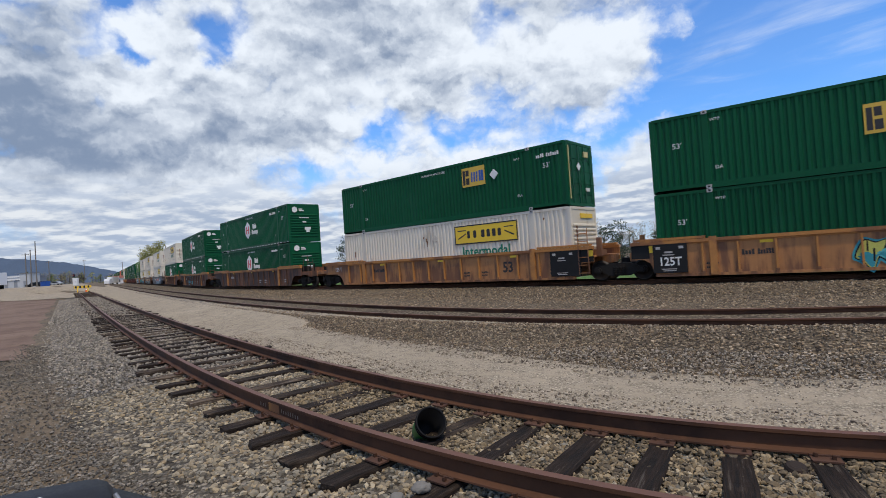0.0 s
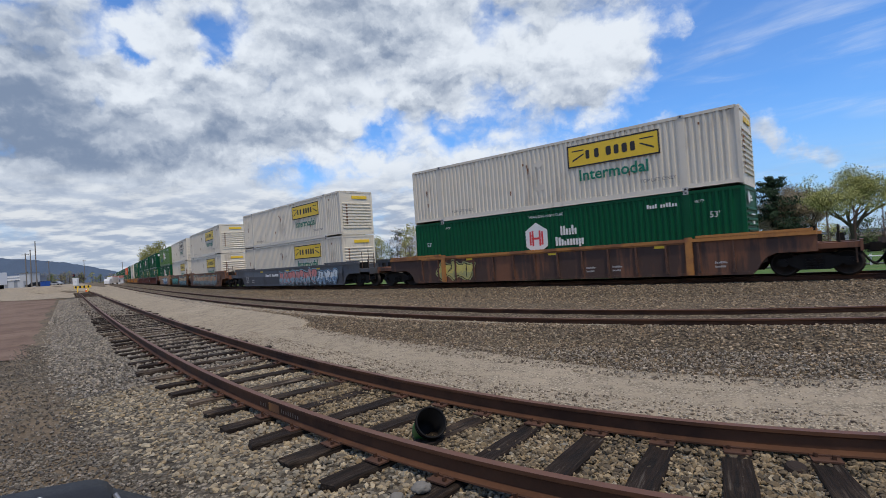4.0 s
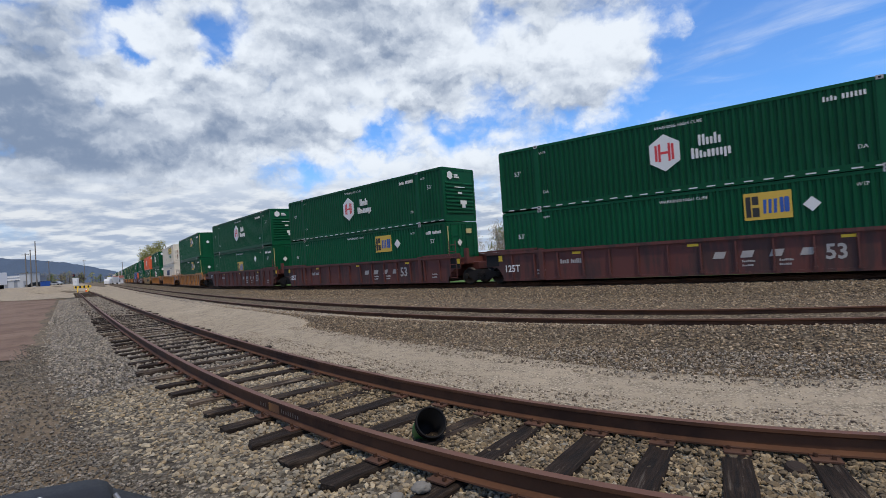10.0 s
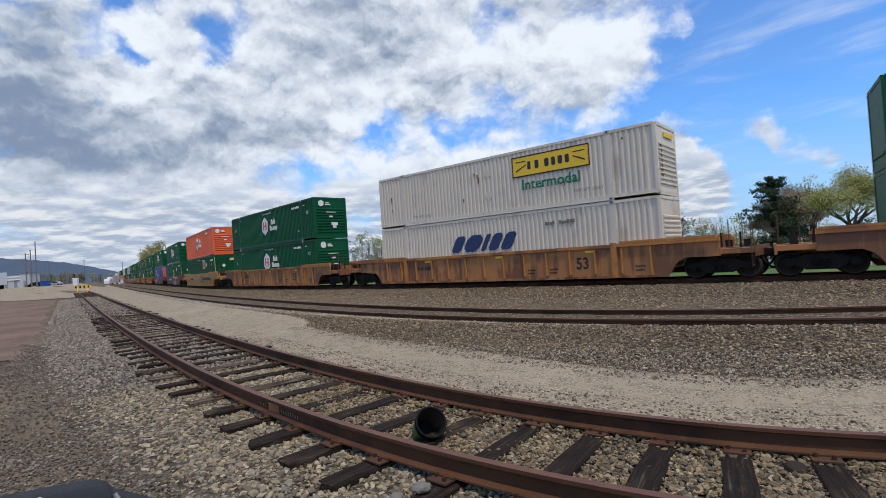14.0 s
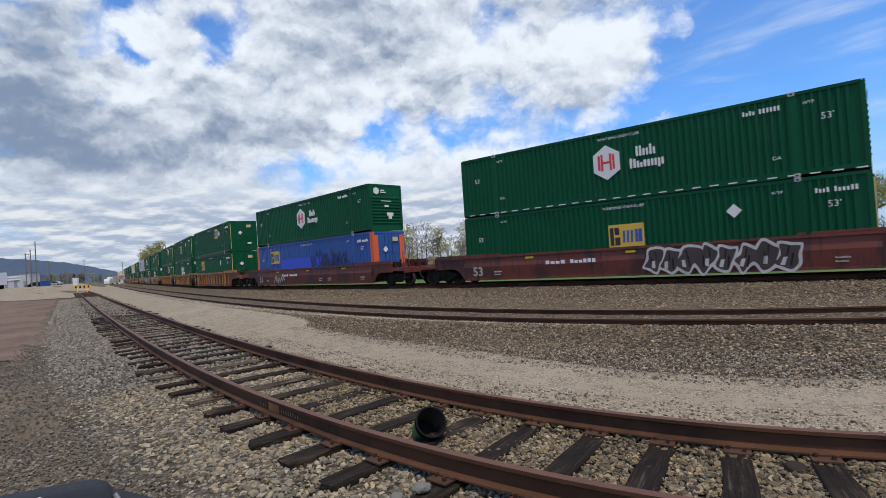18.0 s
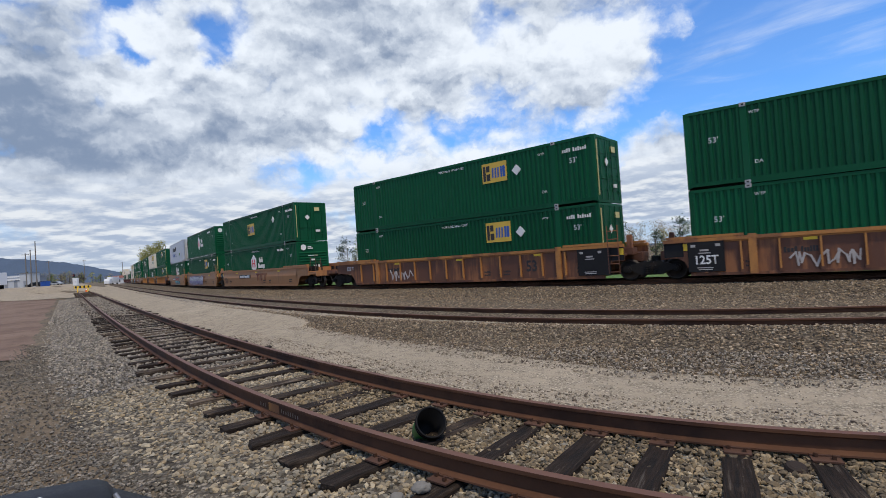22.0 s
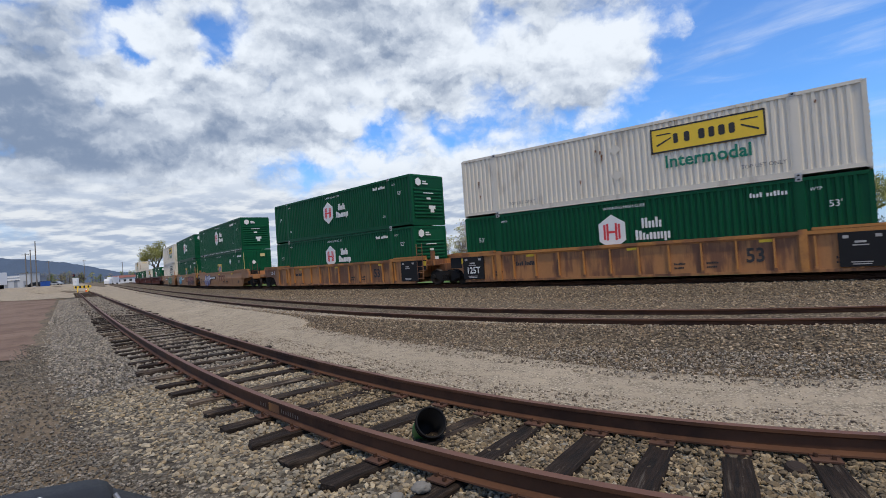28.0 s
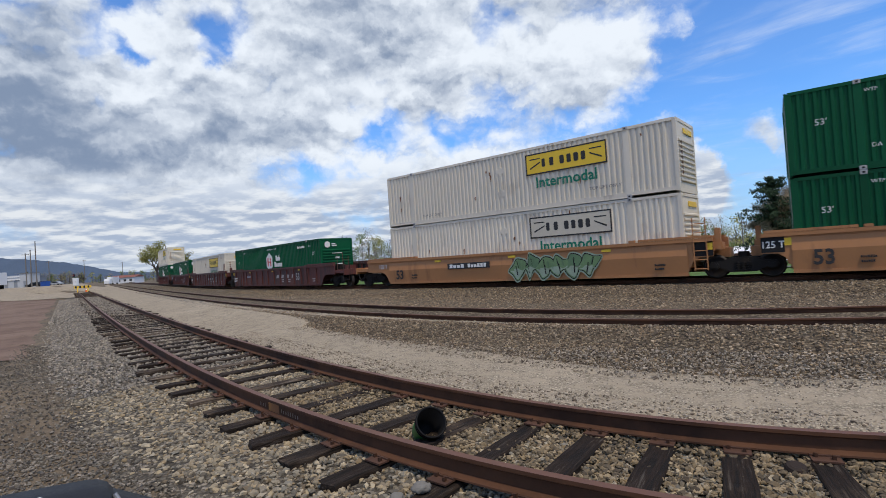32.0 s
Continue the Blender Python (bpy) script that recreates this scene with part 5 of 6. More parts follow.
def well_car(paint, side_kind, left, right):
    """A well car; origin on the rails under its middle. Ends: C with coupler and its own truck, S sharing a truck with the next."""
    mat, rng = PAINT[paint], random.Random(len(CARS_MADE) + 40)
    if paint == "TAN" and side_kind == "smooth":
        mat = TANCLEAN
    chord = CHORD["TAN"] if paint in ("TAN", "RUST", "BROWN") and side_kind == "ribbed" else mat
    car = thing("well_car", "%s well car with %s steel sides" % (PAINT_WORDS[paint], side_kind), "rail car", "well cars of the train")
    xl, xr = -HALF - REACH[left], HALF + REACH[right]
    low = [(-x, z) for x, z in arch(-1, left)][::-1]
    hi = arch(1, right)
    outline = [(xl, 1.30), (xl, 0.80)] + low + hi + [(xr, 0.80), (xr, 1.30)]
    for sy in (-1, 1):
        so = Solid()
        y = 1.40
        so.plate(outline, sy * y - 0.02, sy * y + 0.02, mat)
        if side_kind == "smooth":
            so.add([(x, sy * (y + o), z) for x in (-HALF - 0.1, HALF + 0.1) for o, z in ((0.02, 1.30), (0.085, 0.86), (0.02, 0.22))], [(0, 1, 4, 3), (1, 2, 5, 4)], mat)
        body = part("side_sill", so, car)
        top = Solid().box(xl, xr, sy * 1.42 - 0.085, sy * 1.42 + 0.085, 1.30, 1.41, chord)
        top.box(-HALF + 0.4, HALF - 2.2, sy * 1.42 - 0.02, sy * 1.42 + 0.10, 1.245, 1.30, chord)
        part("top_chord", top, car)
        part("bottom_chord", Solid().box(-HALF - 0.1, HALF + 0.1, sy * 1.40 - 0.05, sy * 1.40 + 0.07, 0.17, 0.26, mat), car)
        if side_kind == "ribbed":
            if "RIB" + paint not in CARS_MADE:
                CARS_MADE["RIB" + paint] = Solid().plate([(-0.03, 0.34), (0.03, 0.34), (0.03, 1.25), (-0.03, 1.25)], -0.085, 0.0, mat if paint not in ("TAN", "RUST") else CHORD["TAN"]).box(-0.06, 0.06, -0.09, 0.0, 0.255, 0.34, mat).mesh("rib")
            for i in range(14):
                part("rib", CARS_MADE["RIB" + paint], car, at=pose(-HALF + 0.45 + 1.17 * i, sy * 1.42, 0, 0, 0, 0 if sy < 0 else 180))
            for x in (-6.09, 6.09):
                part("load_post", Solid().box(x - 0.13, x + 0.13, sy * 1.45 - 0.06, sy * 1.45 + 0.06, 0.19, 1.46, chord, 0.012), car)
        else:
            for x in (-6.09, 6.09):
                part("guide_block", Solid().box(x - 0.12, x + 0.12, sy * 1.42 - 0.09, sy * 1.42 + 0.09, 1.41, 1.50, chord, 0.012), car)
    for sy in (-1, 1):
        for a, b in ((xl + 0.1, -6.35), (6.35, xr - 0.1)):
            part("guide_plate", Solid().box(a, b, sy * 1.40 - 0.11, sy * 1.40 + 0.125, 1.414, 1.50, chord, 0.012), car)
    fl = Solid()
    for i in range(9):
        x = -HALF + 0.6 + 1.87 * i
        fl.box(x - 0.15, x + 0.15, -1.38, 1.38, 0.19, 0.33, mat)
    part("well_floor", fl, car)
    for ex, kind in ((-1, left), (1, right)):
        a, b = HALF + 0.12, HALF + (3.05 if kind == "C" else 1.35)
        so = Solid().box(a, a + 0.10, -1.38, 1.38, 0.45, 1.30, mat)
        so.box(a, b, -0.35, 0.35, 0.72, 1.05, mat, 0.02)
        so.box(a, HALF + REACH[kind], -1.36, 1.36, 0.98, 1.06, mat)
        if kind == "C":
            so.box(HALF + 1.9, HALF + 3.15, -1.38, 1.38, 0.86, 1.02, mat)
            so.box(HALF + 3.1, HALF + 3.18, -1.42, 1.42, 0.75, 1.08, mat)
            so.box(HALF + 0.9, HALF + 1.8, -0.9, -0.5, 1.06, 1.4, STEEL, 0.03)
        part("end_platform", so, car, at=pose(0, 0, 0, 0, 0, 0 if ex > 0 else 180))
        if kind == "C":
            cp = Solid().box(HALF + 3.0, HALF + 3.42, -0.09, 0.09, 0.74, 0.92, STEEL, 0.02).box(HALF + 3.32, HALF + 3.52, -0.17, 0.1, 0.68, 0.96, STEEL, 0.03)
            part("coupler", cp, car, "dark cast coupler", pose(0, 0, 0, 0, 0, 0 if ex > 0 else 180))
            ho = Solid()
            pts = [Vector((HALF + 3.1 + 0.42 * t, -0.3, 0.74 - 0.42 * math.sin(math.pi / 2 * t))) for t in np.linspace(0, 1, 6)]
            for p, q in zip(pts, pts[1:]):
                ho.rod(p, q, 0.04, BLACK, 6)
            part("air_hose", ho, car, "black rubber air hose", pose(0, 0, 0, 0, 0, 0 if ex > 0 else 180))
            gr = Solid()
            for y in (-1.36, -0.95):
                gr.rod((HALF + 3.0, y, 0.42), (HALF + 3.0, y, 2.05 if y < -1 else 1.85), 0.02, RAILING, 6)
            for z in (0.45, 0.75, 1.35, 1.6):
                gr.rod((HALF + 3.0, -1.36, z), (HALF + 3.0, -0.95, z), 0.018, RAILING, 6)
            gr.rod((HALF + 2.3, -1.36, 1.05), (HALF + 2.3, -1.36, 1.95), 0.02, RAILING, 6)
            part("end_ladder", gr, car, at=pose(0, 0, 0, 0, 0, 0 if ex > 0 else 180))
            for x in (1.9, 2.55):
                part("stanchion", Solid().rod((HALF + x, -0.64, 1.0), (HALF + x, -0.64, 1.55), 0.04, STEEL, 6), car, at=pose(0, 0, 0, 0, 0, 0 if ex > 0 else 180))
                part("brake_bracket", Solid().box(HALF + x - 0.1, HALF + x + 0.15, 0.5, 0.62, 1.0, 1.3, STEEL), car, at=pose(0, 0, 0, 0, 0, 0 if ex > 0 else 180))
            truck(car, ex * (HALF + 1.87))
        else:
            gr = Solid()
            for x in (0.35, 0.8):
                gr.rod((HALF + x, -1.5, 0.35), (HALF + x, -1.5, 2.1), 0.022, mat, 6)
            for z in (0.4, 0.7, 1.0, 1.3, 1.6, 1.9):
                gr.rod((HALF + 0.35, -1.5, z), (HALF + 0.8, -1.5, z), 0.018, mat, 6)
            if ex > 0:
                part("end_ladder", gr, car)
            part("stanchion", Solid().box(HALF + 1.0, HALF + 1.2, -1.1, -0.9, 1.0, 1.72, mat, 0.015), car, at=pose(0, 0, 0, 0, 0, 0 if ex > 0 else 180))
            part("bearing_block", Solid().box(HALF + 0.75, HALF + 1.25, -1.15, -0.6, 1.0, 1.25, mat, 0.02), car, at=pose(0, 0, 0, 0, 0, 0 if ex > 0 else 180))
            if side_kind == "ribbed" and paint in ("TAN", "RUST"):
                x0, x1 = (HALF - 1.05, HALF + 0.4) if ex > 0 else (-HALF - 0.15, -HALF + 1.08)
                panel = part("end_panel", Solid().box(x0, x1, -1.515, -1.40, 0.30, 1.292, BLACK), car, "black end panel with white stencils")
                marks = Solid()
                for dx, dz, w, h in ((0.12, 1.12, 0.16, 0.09), (0.95, 1.12, 0.16, 0.09), (0.42, 0.98, 0.30, 0.06), (0.36, 0.90, 0.42, 0.035), (0.30, 0.42, 0.55, 0.03), (0.34, 0.36, 0.48, 0.03)):
                    marks.box(x0 + dx, x0 + dx + w, -1.522, -1.50, dz, dz + h, STENCIL)
                part("stencil_bar", marks, panel)
            part("bearing_panel", Solid().box(HALF + 0.3, HALF + 1.0, -1.435, -1.425, 0.82, 1.29, BLACK), car, "black end panel", pose(0, 0, 0, 0, 0, 0 if ex > 0 else 180) if ex > 0 else pose(-2 * HALF - 1.3, 0, 0))
            part("reflector", Solid().box(HALF + 0.78, HALF + 0.98, -1.445, -1.43, 1.02, 1.25, YELLOW), car, "yellow reflector", pose(0, 0, 0) if ex > 0 else pose(-2 * HALF - 1.08, 0, 0))
    if left == "S":
        truck(car, -HALF - 1.6)
    # stencils
    ys = -1.505 if side_kind == "smooth" else -1.428
    ink = DARKMARK if paint in ("TAN", "RUST", "OCHRE") else STENCIL
    if paint not in ("BROWN", "OCHRE"):
        lettering(car, "53", 0.62, ink, -7.3 if side_kind == "smooth" else 4.66, 0.60 if side_kind == "smooth" else 0.74, 0.016, ys if side_kind == "smooth" else -1.43, "stencil")
    if left == "S" or right == "S":
        if side_kind == "ribbed" and left == "S":
            lettering(car, "125T", 0.40, MARK, -HALF + 0.47, 0.68, 0.008, -1.526, "stencil")
        else:
            lettering(car, "125 T", 0.30, MARK, -HALF - 0.65, 1.05, 0.004, -1.442, "stencil")
    so = Solid()
    yb = -1.50 if side_kind == "smooth" else -1.426
    if paint == "OCHRE":
        bars(so, DARKMARK, -4.9, 0.78, 1.5, 0.2, 9, y=yb), bars(so, DARKMARK, 2.6, 0.72, 4.6, 0.30, 18, 0.4, y=yb)
        so.plate([(1.7 + 0.42 * math.cos(k * 0.5236), 0.85 + 0.36 * math.sin(k * 0.5236)) for k in range(12)], yb - 0.012, yb + 0.03, NAVY)
        so.plate([(1.7 + 0.30 * math.cos(k * 0.5236), 0.85 + 0.25 * math.sin(k * 0.5236)) for k in range(12)], yb - 0.016, yb + 0.03, mat)
    elif side_kind == "smooth":
        so.box(-3.7, -1.0, yb - 0.012, yb + 0.03, 0.78, 1.05, DARKMARK if paint in ("TAN", "OCHRE") else mat)
        bars(so, MARK, -3.55, 0.83, 1.0, 0.17, 4, y=yb - 0.014), bars(so, MARK, -2.35, 0.83, 1.2, 0.17, 6, y=yb - 0.014)
    else:
        bars(so, ink, -5.18, 0.8, 0.42, 0.17, 4, y=yb), bars(so, ink, -4.68, 0.8, 0.5, 0.17, 6, y=yb)
    for x in (-6.35, 1.9, 3.05, 6.95):
        bars(so, ink, x, 0.55, 0.42, 0.07, 7, y=yb), bars(so, ink, x, 0.42, 0.36, 0.06, 6, y=yb)
    part("id_marking", so, car, "stencilled id marking in blocks")
    for x in (-4.4, 0.3, 5.0):
        part("reflector", Solid().box(x - 0.2, x + 0.2, -1.43 if side_kind == "ribbed" else -1.482, -1.40, 1.15, 1.24, YELLOW), car, "yellow reflective strip")
    if paint == "TAN" and side_kind == "smooth":
        so = Solid()
        for a, w in ((0.35, 0.62), (1.12, 0.62), (1.9, 0.7)):
            so.box(a, a + w, yb - 0.006, yb + 0.03, 0.98, 1.10, FADEDRED).box(a + w * 0.36, a + w * 0.64, yb - 0.006, yb + 0.03, 0.58, 0.98, FADEDRED)
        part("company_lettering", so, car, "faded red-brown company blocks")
    if paint == "MAROON":
        so = Solid()
        for i in range(4):
            x = 0.9 + 0.9 * i
            so.plate([(x + 0.05, 0.70), (x + 0.42, 0.70), (x + 0.52, 0.92), (x + 0.15, 0.92)], -1.432, -1.42, STENCIL)
        part("company_lettering", so, car, "white slanted company blocks")
    # the sides reach from just over the rails to a little over a metre and a half
    drop, deep = (0.04, 0.98) if paint == "REDBROWN" else (-0.06, 1.14)
    for child in car.children:
        if not child.name.startswith("truck"):
            child.matrix_basis = Matrix.Translation((0, 0, drop)) @ Matrix.Diagonal((1, 1, deep, 1)) @ child.matrix_basis
    return car


SPOTS = dict(teal=(-1.9, 3.2), cyan=(-3.6, 0.2), lemon=(-6.5, -4.2), pink=(-1.0, 4.8), sunset=(-6.0, 6.5), cream=(1.0, 7.6), ice=(-1.3, 4.9), black=(-1.7, -0.7), white=(0.9, 6.0), scrawl=(-5.0, -3.0), silver=(-6.6, 1.6), lilac=(-5.6, -3.2), red=(-1.2, 3.4), blues=(-5.4, -2.9), moss=(0.3, 4.6))
TEMPLATES = {}
for i, (s, upper, lower, paint, side_kind, tag) in enumerate(CARS):
    ahead = CARS[i - 1][0] - s if i else 23.2
    behind = s - CARS[i + 1][0] if i + 1 < len(CARS) else 23.2
    left, right = ("S" if behind < 21 else "C"), ("S" if ahead < 21 else "C")
    key = (paint, side_kind, left, right)
    if key in TEMPLATES:
        car = copy_thing(TEMPLATES[key], Matrix())
    else:
        car = TEMPLATES[key] = well_car(*key)
        car["plain"] = 1
    MOVERS.append((car, s + HALF, 0.0))
    for other, z in ((lower, 0.454), (upper, 0.454 + BOX_H + 0.03)):
        if other:
            load(other, s, z, i)
# graffiti goes on after the copies are made, so that each car keeps its own
n = 0
for i, (s, upper, lower, paint, side_kind, tag) in enumerate(CARS):
    car = next(ob for ob, p, z in MOVERS if z == 0.0 and abs(p - s - HALF) < 0.01)
    if tag:
        x0, x1 = SPOTS[tag]
        y = -1.50 if side_kind == "smooth" else -1.425
        spray(car, tag, x0, x1, 0.26, 1.28 if tag not in ("scrawl", "black") else 1.0, y - 0.012, i)
        if tag == "blues":
            spray(car, "wine", 2.9, 6.9, 0.26, 1.28, y - 0.012, 77)
        if tag == "cream":
            spray(car, "jade", -7.0, -0.6, 0.28, 1.12, y - 0.012, 78)
        if tag == "pink":
            spray(car, "ice", 5.0, 7.6, 0.26, 1.2, y - 0.012, 79)
        car["label"] = car["label"] + ", tagged with graffiti"
    if "plain" in car:
        del car["plain"]

# ---- trees ----
BARK = material("tree_bark", (0.085, 0.068, 0.052), 0.95, vary=0.25, scale=3, bump=0.02, bump_scale=12)
BARKPALE = material("pale_bare_twigs", (0.20, 0.175, 0.15), 0.95, vary=0.2, scale=2)
LEAF = {"spring": material("spring_yellow_green_leaves", (0.31, 0.31, 0.11), 0.8, vary=0.15, scale=0.6, island=0.35, spec=0.2), "leafy": material("fresh_green_leaves", (0.14, 0.19, 0.06), 0.8, vary=0.15, scale=0.6, island=0.35, spec=0.2),
        "pine": material("dark_evergreen_needles", (0.022, 0.042, 0.022), 0.85, vary=0.2, scale=0.8, island=0.4, spec=0.2), "bud": material("brown_budding_twigs", (0.27, 0.22, 0.155), 0.9, vary=0.15, scale=0.6, island=0.35, spec=0.2)}


def leaf_bits(so, p, radius, n, size, mat, rng, thin=1.0):
    for _ in range(n):
        d = Vector((rng.gauss(0, 1), rng.gauss(0, 1), rng.gauss(0, 0.8)))
        q = p + d.normalized() * radius * rng.random() ** 0.5
        a = Vector((rng.gauss(0, 1), rng.gauss(0, 1), rng.gauss(0, 1))).normalized() * size * rng.uniform(0.6, 1.4)
        b = a.orthogonal().normalized() * size * rng.uniform(0.3, 0.7) * thin
        so.add([q - a, q + b, q + a, q - b], [(0, 1, 2, 3)], mat)


def grow(so, tips, p, d, length, r, level, rng, mat, spread_angle, lift):
    q = p + d * length
    so.rod(p, q, r, mat, 7 if level == 0 else 4 if level < 3 else 3, r * 0.68)
    if level >= 6 or r < 0.006:
        tips.append(q)
        return
    if level >= 3:
        tips.append((p + q) / 2)
    for _ in range(rng.choice((2, 3, 3)) + (2 if level == 0 else 0) - (1 if level > 4 else 0)):
        turn = Vector((rng.gauss(0, 1), rng.gauss(0, 1), rng.gauss(0, 0.5))) * spread_angle
        nd = (d + turn + Vector((0, 0, lift))).normalized()
        start = p + d * length * rng.uniform(0.55, 1.0)
        grow(so, tips, start, nd, length * rng.uniform(0.58, 0.82), r * rng.uniform(0.45, 0.65), level + 1, rng, mat, spread_angle, lift)


def tree(label, at, height, foliage, seed, leaves=16, leaf=0.16, wide=0.55, bark=BARK):
    rng = random.Random(seed)
    so, tips = Solid(), []
    grow(so, tips, Vector((0, 0, -0.2)), Vector((0, 0, 1)), height * 0.27, height * 0.022, 0, rng, bark, wide, 0.22)
    top = max(p.z for p in tips)
    k = height / top
    t = thing("tree", label, "tree", at=pose(*at, 0, 0, rng.uniform(0, 360)))
    so.v = [(x * k, y * k, z * k) for x, y, z in so.v]
    part("trunk", so, t, "bare branching trunk")
    if leaves:
        cr = Solid()
        for p in tips:
            leaf_bits(cr, p * k, height * 0.065, leaves, leaf, LEAF[foliage], rng, 0.16 if foliage == "bud" else 1.0)
        part("crown", cr, t, "uneven open crown")
    return t


def pine(label, at, height, seed):
    rng = random.Random(seed)
    t = thing("evergreen_tree", label, "tree", at=pose(*at))
    so, cr = Solid(), Solid()
    so.rod((0, 0, -0.3), (0.1, 0.1, height), height * 0.022, BARK, 8, 0.03)
    z = height * 0.1
    while z < height * 0.99:
        f = 1 - z / height
        reach = height * (0.06 + 0.50 * f ** 0.7) * rng.uniform(0.5, 1.15)
        a = rng.uniform(0, 6.28)
        d = Vector((math.cos(a), math.sin(a), 0.15 - 0.25 * f))
        p = Vector((0, 0, z))
        so.rod(p, p + d * reach, 0.05, BARK, 4, 0.015)
        for k in range(6):
            leaf_bits(cr, p + d * reach * (0.1 + 0.18 * k), 0.4 + 0.35 * f, 20, 0.19, LEAF["pine"], rng)
        z += height * 0.012
    part("trunk", so, t)
    part("crown", cr, t, "ragged dark needle crown")


pine("tall dark evergreen beyond the field", (-4.0, 88.5, ground_z(-4.0, 88.5)), 12.6, 3)
tree("bare pale-twigged tree beyond the field", (-2.0, 99.0, ground_z(-2, 99)), 13.5, "bud", 5, 14, 0.32, 0.5, BARKPALE)
tree("round spring-green tree beyond the field", (4.8, 88.5, ground_z(4.8, 88.5)), 12.8, "spring", 8, 42, 0.10, 0.62)
tree("budding tree beside the field", (12.5, 93.0, ground_z(12.5, 93)), 12.5, "spring", 11, 30, 0.10, 0.6)
tree("bare brown tree beyond the field", (0.2, 92.0, ground_z(0.2, 92)), 10.5, "bud", 14, 18, 0.30, 0.55)
tree("budding grey-brown tree beyond the field", (-3.6, 91.0, ground_z(-3.6, 91)), 9.5, "bud", 17, 16, 0.28, 0.6)
tree("broad fresh-green tree behind the main line", (-199.7, 92.3, -0.4), 15.0, "spring", 21, 12, 0.20, 0.7)
tree("thin spring-green tree behind the main line", (-190.0, 94.3, -0.4), 11.0, "spring", 22, 5, 0.22, 0.6)


def woods(name, label, rows, seed):
    """A belt of many trees far off."""
    rng = random.Random(seed)
    so = Solid()
    for x, y, h, kind in rows:
        z = ground_z(x, y)
        p = Vector((x, y, z - 0.3))
        so.rod(p, p + Vector((0, 0, h * 0.7)), h * 0.018, BARK, 5, 0.04)
        for _ in range(30):
            f = rng.uniform(0.08, 1.0)
            a = rng.uniform(0, 6.28)
            w = h * 0.34 * math.sin(math.pi * min(0.95, f * 0.8 + 0.12))
            q = p + Vector((math.cos(a) * w * rng.random() ** 0.5, math.sin(a) * w * rng.random() ** 0.5, h * f))
            so.rod(p + Vector((0, 0, h * f * 0.7)), q, 0.05, BARK, 3, 0.02)
            leaf_bits(so, q, h * 0.13, 20 if kind != "bud" else 16, 0.24 * h / 10, LEAF[kind], rng, 1.0 if kind != "bud" else 0.4)
    tagged(new(name, so.mesh(name)), label, "woods", kind="stuff")


rng = random.Random(77)
belt = []
for i in range(96):
    k = i / 95
    bx = -135 + 165 * k + rng.uniform(-2, 2)
    by = 128 + 50 * min(1.0, k * 1.6) + rng.uniform(-6, 10)
    belt.append((bx, by, rng.uniform(10.5, 15.0) * (0.68 if k > 0.72 else 1.0), rng.choice(("bud", "bud", "leafy", "spring", "bud", "pine") if i % 7 else ("pine", "bud"))))
woods("far_woods", "belt of brown and green spring woods beyond the field", belt, 5)
belt = []
for i in range(120):
    k = i / 119
    belt.append((-420 + 40 * math.sin(k * 9) + 120 * k, 62 + 150 * k + rng.uniform(-6, 6), rng.uniform(5.0, 8.5), rng.choice(("bud", "leafy", "bud", "spring"))))
woods("yard_woods", "brown leafless woods behind the yard buildings", belt, 6)


def ridge():
    # air haze is painted into the ridge as a bluish base colour
    haze = material("haze_tinted_ridge", (0.075, 0.105, 0.155), 1.0, vary=0.12, scale=0.02, spec=0.0)
    prof = [(-2900, 60, 190), (-2640, 309, 150), (-2323, 542, 112), (-2230, 610, 98), (-2146, 670, 82), (-2075, 722, 62), (-2020, 765, 42), (-1979, 792, 30), (-1850, 900, 18), (-1500, 1250, 8), (-1000, 1700, 6), (-300, 2000, 6), (500, 2000, 6), (1500, 1800, 6)]
    v, n = [], 0
    for (x0, y0, h0), (x1, y1, h1) in zip(prof, prof[1:]):
        for k in range(12):
            f = k / 12
            x, y, h = x0 + (x1 - x0) * f, y0 + (y1 - y0) * f, h0 + (h1 - h0) * f
            h *= 1 + 0.05 * noise.noise((n * 0.23, 0, 0)) + 0.025 * noise.noise((n * 0.9, 3, 0))
            v += [(x, y, -6), (x * 1.06, y * 1.06, h), (x * 1.4, y * 1.4, -6)]
            n += 1
    f = [(3 * i + j, 3 * i + 3 + j, 3 * i + 4 + j, 3 * i + 1 + j) for i in range(n - 1) for j in (0, 1)]
    me = bpy.data.meshes.new("ridge_backdrop")
    me.from_pydata(v, [], f)
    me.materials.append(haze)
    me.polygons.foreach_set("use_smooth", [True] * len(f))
    tagged(new("ridge_backdrop", me), "long wooded ridge on the horizon, tinted blue-grey for haze", "hill", kind="structure")


ridge()

# ---- the yard beyond the siding's end ----
GREYWALL = material("grey_metal_siding", (0.22, 0.24, 0.27), 0.6, vary=0.08, scale=0.5)
PALEWALL = material("pale_wall_panels", (0.42, 0.44, 0.46), 0.6, vary=0.06, scale=0.5)
ROOF = material("grey_metal_roof", (0.16, 0.18, 0.21), 0.55, vary=0.1, scale=0.3)
GLASS = material("dark_window_glass", (0.02, 0.025, 0.03), 0.12, vary=0.1, scale=1, spec=0.6)
CHALK = material("weathered_white_paint", (0.66, 0.67, 0.68), 0.55, vary=0.05, scale=0.6)
BRICK = material("red_brick_wall", (0.20, 0.075, 0.055), 0.85, vary=0.2, scale=3)
POLEWOOD = material("grey_pole_wood", (0.16, 0.145, 0.13), 0.9, vary=0.15, scale=2)
FACE = 36.0


def stand(x, y):
    return (x, y, ground_z(x, y) - 0.02)


